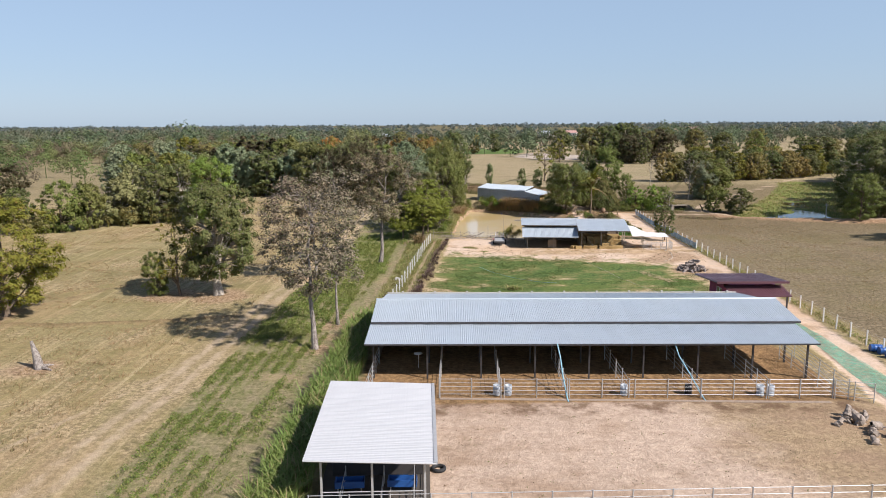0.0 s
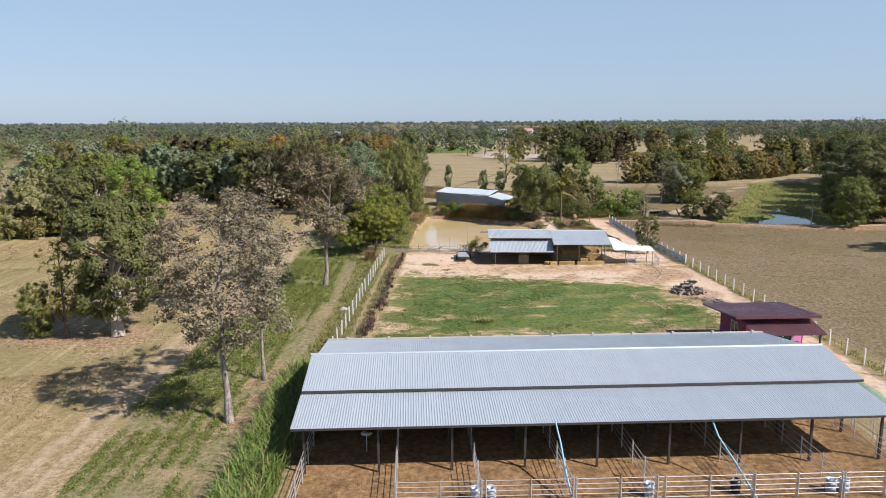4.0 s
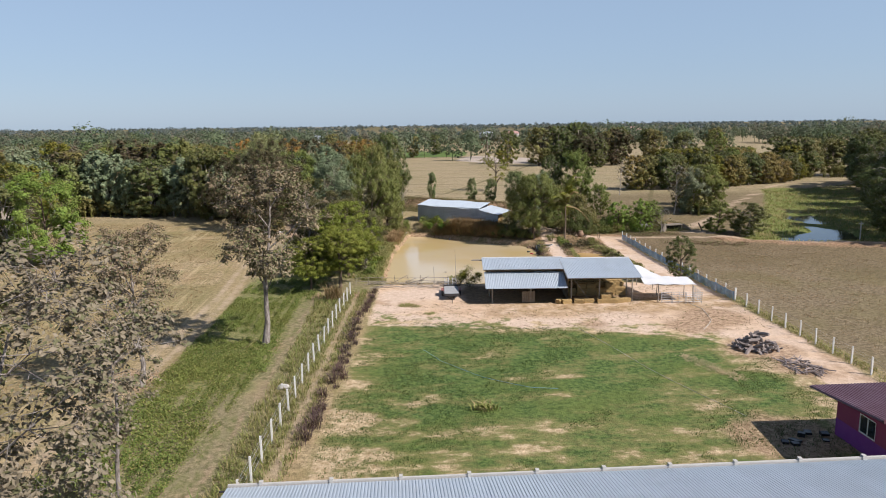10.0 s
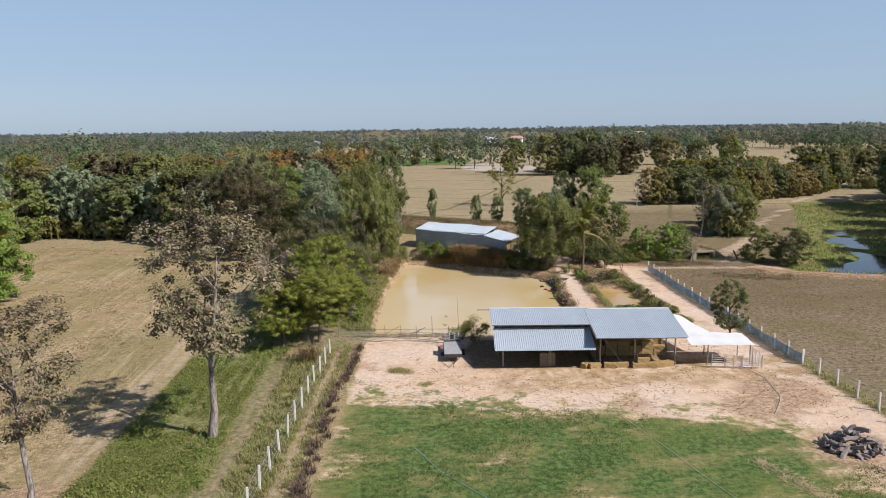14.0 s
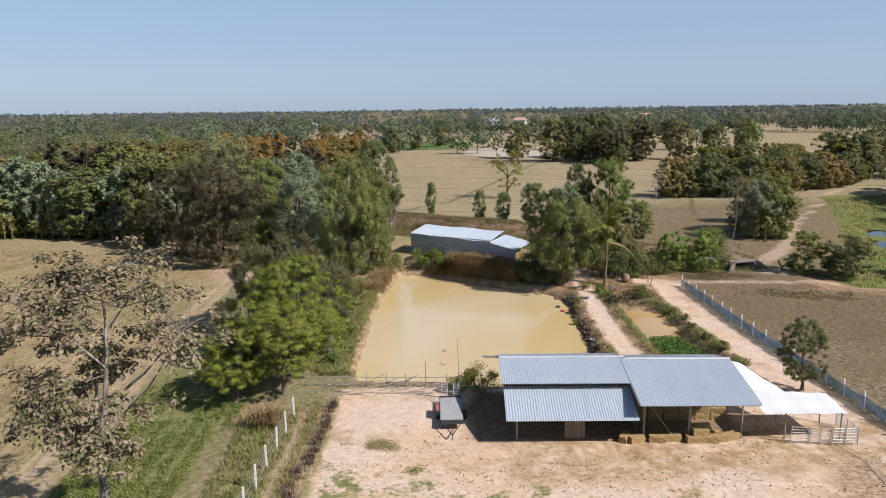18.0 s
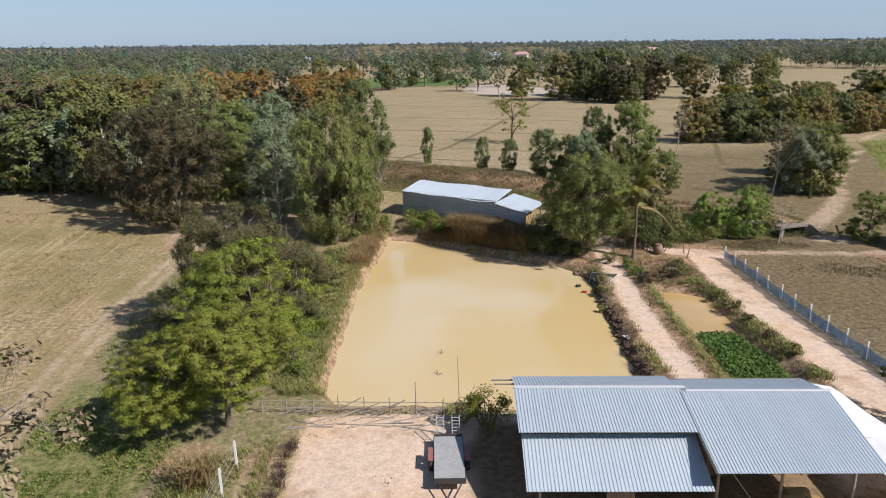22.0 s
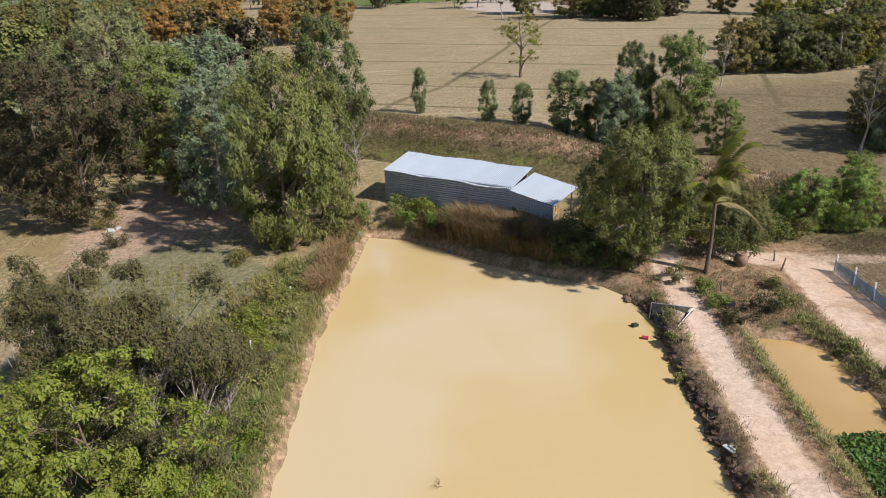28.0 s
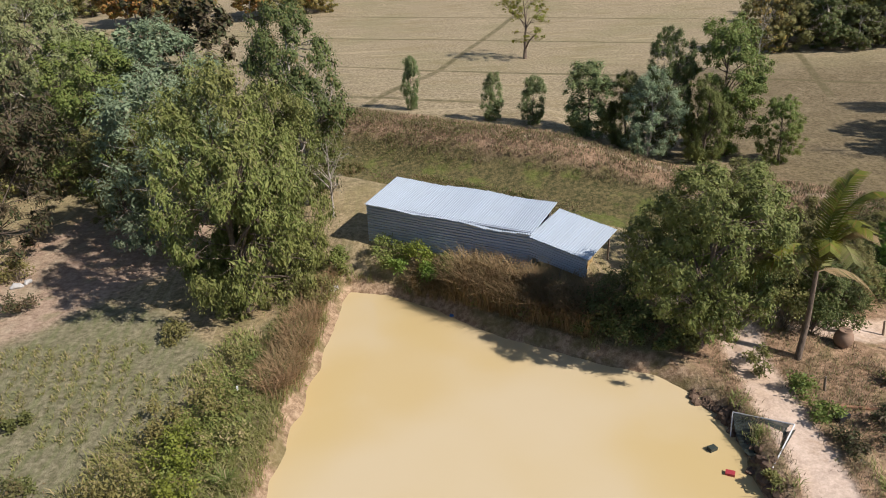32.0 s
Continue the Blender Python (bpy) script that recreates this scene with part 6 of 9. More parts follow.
plant("willow", 1.9, 154.2, 15.4, 0, 10, 0.86)
plant("willow", 4.2, 158.6, 13.6, 2, 200, 0.72)
plant("euca", -5.5, 164.0, 13.5, 0, 0, 1.35)
plant("euca", -1.0, 169.5, 13.0, 1, 0, 1.3)
plant("olive", -9.5, 169.5, 9.0, 1, 0, 1.0)
plant("broad", 4.8, 168.0, 15.4, 1, 0, 0.62)
plant("willow", -30.5, 184.8, 13.0, 1, 40, 1.1)
plant("green", -13.5, 178.0, 14.0, 1, 30, 1.0)
plant("euca", -8.0, 181.0, 14.5, 2, 0, 1.4)
plant("pale_willow", -19.6, 185.0, 17.4, 0, 0, 1.0)
plant("bare", 6.8, 164.2, 7.0, 0, 0, 0.9)
# right of the pond
plant("pond_willow", 27.0, 146.2, 10.7, 0, 120, 1.12)
plant("green", 30.6, 150.5, 7.0, 2, 0, 0.8)
plant("olive", 35.2, 150.2, 6.5, 0, 0, 0.9)
plant("olive", 36.8, 148.8, 4.6, 2, 40, 0.9, "leafy shrub beside the sandy lane")
plant("fresh", 42.4, 151.2, 5.4, 1, 10, 0.95, "round light green shrub by the lane")
plant("fresh", 46.0, 151.2, 5.9, 1, 70, 1.0, "round light green shrub by the lane")
plant("bare", 48.5, 148.2, 4.8, 1, 0, 1.2, "pale bare shrub with spreading branches by the lane")
plant("willow", 31.6, 152.8, 7.5, 1, 40, 1.1)
plant("yard_tree", 33.9, 146.7, 4.2, 0, 30, 0.85, "small dark tree beside the clay jar")
plant("yard_tree", 35.8, 147.4, 3.6, 0, 200, 0.9, "small dark tree beside the clay jar")
plant("bare", -1.0, 126.6, 8.0, 0, 20, 0.7, "dead pale branches among the bank shrubs")
plant("bare", 1.0, 126.0, 8.4, 1, 120, 0.5, "dead pale branches among the bank shrubs")
plant("bare", -4.6, 128.2, 7.6, 1, 220, 0.7, "dead pale branches among the bank shrubs")
plant("euca", 35.0, 176.4, 8.6, 0, 30, 1.35)
plant("broad", 37.4, 178.4, 12.0, 0, 90, 0.56)
plant("green", 42.8, 177.0, 13.2, 2, 10, 0.85)
plant("willow", 40.2, 175.4, 8.0, 0, 60, 0.8)
plant("green", 46.6, 173.8, 6.4, 2, 10, 0.9)
for x, y, hgt, var, w in ((14.4, 193.8, 6.2, 0, 0.7), (22.4, 187.9, 5.2, 1, 1.05), (26.2, 185.2, 5.2, 2, 1.15), (31.0, 182.2, 7.7, 0, 1.5)):
    plant("young", x, y, hgt, var % 2, None, w * 0.85, group="young trees on the bank")
plant("sparse", 34.4, 228.4, 11.6, 1, 0, 1.15)
plant("yard_tree", 36.6, 112.3, 5.7, 0, 70, 0.85, "small dark tree growing beside the awning")
plant("willow", 34.2, 180.0, 7.6, 1, 100, 0.9)
plant("green", 50.6, 156.8, 4.4, 2, 0, 1.2)
plant("olive", 43.0, 154.6, 4.2, 0, 0, 1.3)
plant("bare", 62.5, 209.5, 10.4, 0, 40, 0.6)
plant("green", 58.0, 148.0, 5.6, 0, 20, 1.25)
plant("broad", 62.2, 145.8, 5.6, 1, 60, 1.25, "dark round tree at the marsh edge")
plant("green", 66.5, 172.5, 10.2, 1, 40, 1.1)
plant("olive", 65.4, 177.0, 9.0, 0, 40, 0.9)
plant("willow", 72.5, 186.0, 9.0, 0, 40, 1.1)
plant("euca", 64.2, 171.8, 9.6, 1, 0, 1.4)
plant("green", 68.2, 171.0, 7.0, 2, 90, 1.0)
plant("bare", 60.6, 171.5, 10.6, 1, 0, 0.8)
plant("olive", 69.0, 178.5, 9.0, 2, 0, 1.1)
plant("broad", 84.0, 138.0, 15.5, 0, 30, 1.1)
plant("green", 78.5, 131.5, 9.0, 1, 30, 1.1)
plant("broad", 92.0, 148.0, 16.0, 1, 130, 1.1)
plant("broad", 98.0, 158.0, 15.5, 0, 230, 1.1)
plant("olive", 91.0, 135.0, 14.0, 1, 30, 1.1)
plant("broad", 104.0, 168.0, 15.0, 1, 30, 1.1)
plant("broad", 112.0, 178.0, 15.0, 0, 130, 1.1)
plant("broad", 82.0, 108.0, 13.0, 1, 80, 1.1)

# ---- woods, tree by tree where they stand near ----
rng_w = random.Random(11)
W_LEFT = ("green", "olive", "pale_willow", "euca", "willow", "olive", "euca", "yellowish", "brown", "green", "euca")


def gap_sector(x, y):
    """Where the left wood opens towards pale fields."""
    return x < -30 and y > 112 and -0.65 < x / y < -0.45 and y < 345


def wood_row(line, step, depth, lo, hi, kinds, coarse=True, group="trees of the wood"):
    a = np.array(line, float)
    seg = np.hypot(*np.diff(a, axis=0).T)
    dist = np.r_[0, np.cumsum(seg)]
    d = 0.0
    while d < dist[-1]:
        x, y = np.interp(d, dist, a[:, 0]), np.interp(d, dist, a[:, 1])
        x, y = x + rng_w.uniform(-depth, depth), y + rng_w.uniform(0, 2 * depth)
        high = rng_w.uniform(lo, hi)
        if gap_sector(x, y):
            high *= 0.8
            if y > 138 and rng_w.random() < 0.85:
                d += step
                continue
        plant(rng_w.choice(kinds), x, y, high, rng_w.randrange(2), None, rng_w.uniform(0.9, 1.25), group=group, coarse=coarse)
        d += step * rng_w.uniform(0.7, 1.3)


wood_row([(-110, 92), (-85, 108), (-72, 122), (-60, 132), (-50, 140)], 5.5, 2, 9, 13, ("green", "olive", "broad", "green", "pale_willow", "willow"))
wood_row([(-120, 104), (-90, 120), (-72, 136), (-58, 148)], 6.0, 3, 10, 14, W_LEFT)
wood_row([(-56, 150), (-64, 170), (-60, 188)], 6, 3, 10, 14, W_LEFT)
wood_row([(-60, 190), (-46, 187.5), (-36, 184), (-27, 177)], 4.2, 1.5, 10, 15, ("euca", "pale_willow", "euca", "green", "euca", "broad"))
wood_row([(-75, 198), (-50, 197), (-30, 193), (-10, 190)], 5.5, 3, 11, 16, W_LEFT)
wood_row([(-90, 140), (-80, 165), (-85, 190)], 7, 4, 11, 15, W_LEFT)
wood_row([(-95, 210), (-60, 210), (-40, 205)], 7, 4, 11, 16, W_LEFT)
wood_row([(-140, 150), (-115, 175), (-110, 205)], 8, 5, 10, 14, W_LEFT)
# orange orchard blocks and the orchard behind the marsh
wood_row([(-46, 286), (-36, 287), (-27, 290)], 3.6, 1.0, 10.5, 12.5, ("orange", "orange", "plantation"), group="orange orchard trees")
wood_row([(-44, 294), (-34, 296), (-26, 298)], 4.0, 1.0, 12, 14, ("orange", "orange", "orange"), group="orange orchard trees")
wood_row([(-17, 288), (-9, 293), (-1, 300)], 3.6, 1.0, 9.5, 11.5, ("orange", "plantation", "orange"), group="orange orchard trees")
wood_row([(-17, 295), (-8, 300), (0, 307)], 3.8, 1.0, 11.5, 13, ("orange", "orange", "orange"), group="orange orchard trees")
wood_row([(-90, 300), (-75, 306), (-58, 312)], 5.0, 1.0, 9.5, 11.5, ("green", "plantation", "olive"), group="trees of the wood")
wood_row([(-94, 310), (-75, 316), (-56, 322)], 5.0, 1.0, 9.5, 12.5, ("plantation", "olive"), group="trees of the wood")
wood_row([(72, 222), (82, 220), (92, 221), (102, 225), (114, 231), (126, 238), (134, 243)], 4.6, 1.4, 6.6, 9.6, ("plantation", "yellowish", "broad", "plantation", "olive"))
wood_row([(78, 230), (92, 229), (104, 233), (118, 239), (130, 247)], 5.0, 1.6, 7.0, 10.6, ("plantation", "yellowish", "broad", "broad", "green"))
wood_row([(88, 246), (100, 245), (112, 248), (126, 256)], 5.0, 2, 9.0, 11.0, ("yellowish", "plantation", "broad"))
wood_row([(128, 250), (142, 254), (160, 250)], 5.5, 3, 11, 14, ("broad", "olive", "broad"))
wood_row([(118, 190), (128, 205), (142, 220), (160, 228)], 6.5, 3, 12, 16, ("broad", "broad", "olive"))
# clump behind the great field
wood_row([(72, 330), (84, 322), (92, 312)], 5.4, 3, 10.5, 18, ("broad", "broad", "olive", "brown"))
wood_row([(78, 344), (92, 334), (102, 326)], 6.4, 3, 11, 18.5, ("broad", "brown", "olive"))
for x, y, hgt, k in ((60, 352, 15, "broad"), (56, 330, 12, "sparse"), (50, 342, 13, "bare"), (10, 405, 12, "olive"), (-8, 420, 13, "broad"), (22, 430, 12, "olive"), (36, 455, 12, "broad"), (-22, 432, 14, "olive"), (118, 330, 15, "olive"), (128, 322, 14, "broad"), (150, 340, 14, "green"), (110, 352, 16, "broad"), (175, 300, 13, "broad"), (190, 288, 13, "olive"), (165, 372, 15, "olive"), (95, 380, 14, "brown"), (140, 392, 15, "broad")):
    plant(k, x, y, hgt, 0, None, 1.0, coarse=True)


# ---- far woods, joined ----
def far_wood(name, spots, mat, cards, size, label, seed):
    """Many distant trees in one mesh: a stem each and loose clumps of leaves."""
    rng = np.random.default_rng(seed)
    p = np.array(spots, float)
    zg = ground_z(p[:, :2])
    vs, fs, o = [], [], 0
    for (x, y, hgt, half), z in zip(p, zg):
        k = max(3, int(hgt / 2.6))
        each = max(6, int(cards / k))
        vs_, outs = [], []
        for c_ in range(k):
            u_, a_ = (c_ + 0.5) / k, c_ * 2.4 + rng.uniform(0, 0.9)
            reach = half * 0.62 * math.sqrt(max(0.05, 1 - (2 * u_ - 0.9) ** 2)) * rng.uniform(0.5, 1.1) * (c_ < k - 1)
            cen = np.array([x + reach * math.cos(a_), y + reach * math.sin(a_), z + hgt * (0.30 + 0.52 * u_)])
            lr = half * rng.uniform(0.34, 0.56)
            d = rng.normal(0, 1, (each, 3)) + [0.25 * math.cos(a_), 0.25 * math.sin(a_), 0.45]
            d /= np.linalg.norm(d, axis=1)[:, None]
            vs_.append(cen + d * [lr, lr, min(lr, hgt * 0.22)] * rng.uniform(0.72, 1.08, (each, 1)))
            outs.append(d)
        v, f = leaves(rng, np.concatenate(vs_), size * (0.6 + 0.4 * half / 4), 0.3, np.concatenate(outs) * 1.8, 0.5)
        vs.append(v)
        fs.append(f + o)
        o += len(v)
        w = 0.18
        vs.append(np.array([(x - w, y, z - 0.2), (x + w, y, z - 0.2), (x + w * 0.5, y, z + hgt * 0.6), (x - w * 0.5, y, z + hgt * 0.6), (x, y - w, z - 0.2), (x, y + w, z - 0.2), (x, y + w * 0.5, z + hgt * 0.6), (x, y - w * 0.5, z + hgt * 0.6)]))
        fs.append(np.array([(0, 1, 2, 3), (4, 5, 6, 7)]) + o)
        o += 8
    return single(name, mesh_np(name, np.concatenate(vs), np.concatenate(fs), mat), mat, label, "woods", kind="stuff")


def open_land(x, y):
    """Where the far land has no trees."""
    p = np.array([[x, y]])
    u, v = float((p @ U_FIELD)[0]), float((p @ V_FIELD)[0])
    if -45 < u < 70 and v < 400 and y > 190:
        return True
    if x > 38 and 150 < y < 245 and x < 130:
        return True
    if -62 < u < -45 and 205 < v < 290:
        return True
    return False


def scatter(rng, count, x0, x1, y0, y1, lo, hi, gap):
    out = []
    while len(out) < count:
        y = y0 + (y1 - y0) * rng.random() ** 0.8
        x = rng.uniform(x0, x1) * (0.35 + 0.65 * (y - y0 + 150) / (y1 - y0 + 150))
        if gap and y > 780 and wave(np.array([[x, y]]), 110, 23)[0] < -0.15:
            continue
        if gap and (open_land(x, y) or wave(np.array([[x, y]]), 60, 21)[0] < gap * (1 if x > -30 else -0.1) - 0.1):
            continue
        hgt = (lo + (hi - lo) * rng.random() ** 1.6) * (1.25 if rng.random() < 0.06 else 1.0)
        out.append((x, y, hgt, hgt * rng.uniform(0.5, 0.85)))
    return out


rng_s = random.Random(3)
left = [(rng_s.uniform(-330, -75), rng_s.uniform(215, 480)) for _ in range(1050)]
left = [(x, y, h_, h_ * 0.52) for x, y in left for h_ in [rng_s.uniform(6.5, 12.5) * (1.25 if rng_s.random() < 0.08 else 1)] if x < -62 - (y - 215) * 0.02 and not (gap_sector(x, y) and rng_s.random() < 0.88)]
close = [q for q in left if q[1] < 340 and q[0] > -62 - (q[1] + 40) * 0.42]
left = [q for q in left if q not in close]
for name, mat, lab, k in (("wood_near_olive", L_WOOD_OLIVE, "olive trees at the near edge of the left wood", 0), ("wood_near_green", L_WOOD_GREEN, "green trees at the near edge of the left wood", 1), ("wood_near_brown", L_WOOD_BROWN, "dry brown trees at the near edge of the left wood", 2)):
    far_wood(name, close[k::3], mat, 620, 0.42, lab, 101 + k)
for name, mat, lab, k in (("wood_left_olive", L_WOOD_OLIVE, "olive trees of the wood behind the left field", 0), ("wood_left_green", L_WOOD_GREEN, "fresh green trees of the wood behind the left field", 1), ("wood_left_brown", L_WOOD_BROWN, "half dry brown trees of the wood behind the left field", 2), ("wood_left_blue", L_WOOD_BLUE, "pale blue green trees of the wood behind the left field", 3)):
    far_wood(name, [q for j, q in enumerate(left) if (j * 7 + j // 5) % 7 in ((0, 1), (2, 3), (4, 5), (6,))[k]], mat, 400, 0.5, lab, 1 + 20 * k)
near_left = [(rng_s.uniform(-260, -118), rng_s.uniform(120, 215)) for _ in range(150)]
near_left = [(x, y, h_, h_ * 0.33) for x, y in near_left for h_ in [rng_s.uniform(7, 12)] if rng_s.random() < (0.06 if gap_sector(x, y) else 0.55)]
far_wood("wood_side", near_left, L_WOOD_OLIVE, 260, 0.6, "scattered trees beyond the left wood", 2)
far_wood("wood_middle", scatter(rng_s, 560, -620, 620, 400, 800, 8, 16, 0.28), L_FARMIX_HAZE, 230, 0.8, "scattered trees on the far fields", 3)
far_wood("wood_middle_green", scatter(rng_s, 320, -600, 600, 380, 800, 8, 17, 0.28), L_FARGREEN_HAZE, 230, 0.8, "darker trees on the far fields", 4)
far_wood("wood_far", scatter(rng_s, 1500, -1900, 1900, 780, 2300, 5, 13, 0.05), L_DISTANT_HAZE, 120, 1.05, "distant flat woodland", 5)
far_wood("wood_far_brown", scatter(rng_s, 620, -1900, 1900, 780, 2300, 6, 14, 0.05), L_DISTANT_HAZE_B, 120, 1.05, "distant trees tinted bluish for haze", 7)
under = []
for line in ([(-110, 90), (-85, 106), (-72, 120), (-60, 130), (-50, 138)], [(-56, 150), (-64, 170), (-60, 188)], [(-60, 189), (-46, 186), (-36, 182.5), (-27, 175)], [(-75, 196), (-50, 195), (-30, 191), (-10, 188)], [(-24, 177), (-12, 176.5), (0, 171)], [(84, 133), (92, 144), (104, 164), (118, 186), (140, 216)], [(86, 260), (110, 254), (133, 248), (160, 244)], [(64, 166), (70, 182)]):
    q = np.array(line, float)
    for a_, b_ in zip(q[:-1], q[1:]):
        for _ in range(int(np.hypot(*(b_ - a_)) * 1.1)):
            t_ = rng_s.random()
            hh = rng_s.uniform(2.0, 4.6)
            under.append((a_[0] + (b_[0] - a_[0]) * t_ + rng_s.uniform(-2, 2), a_[1] + (b_[1] - a_[1]) * t_ + rng_s.uniform(0, 5), hh, hh * 0.5))
far_wood("undergrowth", under, L_OLIVE, 170, 0.4, "bushy undergrowth at the wood edges", 8)
far_wood("wood_horizon", scatter(rng_s, 1200, -2900, 2900, 2000, 4000, 6, 15, 0.0), L_DISTANT_HAZE_B, 70, 1.9, "woodland on the horizon", 6)

# ---- palm ----
palm = thing("palm_tree", "coconut palm with upright and arching yellow green fronds", "palm", (31.4, 144.1, gz(31.4, 144.1) - 0.05))
part("trunk", Shape().tube([(0, 0, -0.1), (0.14, 0.05, 2.4), (0.1, 0.1, 5.1)], [0.19, 0.13, 0.11], 8, False), B_BROWN, palm, smooth=True)
for k in range(19):
    a = k * 2.4
    up = 0.25 + 1.5 * ((k * 7) % 19) / 18
    t = np.linspace(0, 1, 9)
    L = 4.3 + 0.6 * math.sin(k * 3.1)
    out = np.c_[np.cos(a) * L * t * (1 - 0.5 * up * (1 - 0.3 * t)), np.sin(a) * L * t * (1 - 0.5 * up * (1 - 0.3 * t)), 5.0 + L * (up * 1.3 * t - (0.85 + 0.12 * up) * t * t)] + [0.1, 0.1, 0]
    s = Shape().tube(out, np.linspace(0.04, 0.01, 9), 4, False)
    side = np.array([-math.sin(a), math.cos(a), 0])
    for j in range(34):
        u = 0.1 + 0.88 * j / 33
        c = np.array([np.interp(u, t, out[:, i]) for i in range(3)])
        d = np.array([np.interp(min(1, u + 0.05), t, out[:, i]) for i in range(3)]) - c
        d /= np.linalg.norm(d) + 1e-9
        ln = 0.85 * (1 - 0.6 * abs(u - 0.4))
        for sg in (1, -1):
            tip = c + side * sg * ln * 0.75 + d * ln * 0.6 + [0, 0, -0.25 * ln]
            w = d * 0.055
            s.add([c - w, c + w, tip + w * 0.3, tip - w * 0.3], [(0, 1, 2, 3)])
    part("frond", s, L_DRYGRASS if k % 9 == 0 else (L_OLIVE if k % 3 == 0 else L_YELLOW), palm)

# ---- shrubs, hedges and weeds ----
rng_g = np.random.default_rng(9)


def bush(x, y, h, r, mat, label, leaf=0.17, count=900, name="shrub", group="shrubs", seed=0):
    rng = np.random.default_rng(int(x * 100 + y * 10 + seed) % 100000)
    ob = thing(name, label, "shrub", (x, y, gz(x, y) - 0.05), 0, group)
    pts, stem = [], Shape()
    k = max(5, int(r * 6))
    for _ in range(k):
        a, q = rng.uniform(0, 6.28), r * math.sqrt(rng.uniform(0, 1)) * 0.75
        c = np.array([q * math.cos(a), q * math.sin(a), h * rng.uniform(0.3, 0.82) * (1 - 0.35 * q / r)])
        pts.append(clump_points(rng, c, 0.42 * min(r, h) * rng.uniform(0.7, 1.2), count // k, 0.85, 0.3))
        stem.tube([(c[0] * 0.25, c[1] * 0.25, 0), c * [0.7, 0.7, 0.6], c], [0.03, 0.02, 0.008], 4, False)
    pos = np.concatenate(pts)
    pos[:, 2] = np.maximum(pos[:, 2], 0.03)
    part("stem", stem, B_BROWN, ob)
    part("foliage", mesh_np("foliage", *leaves(rng, pos, leaf), mat), mat, ob)
    return ob


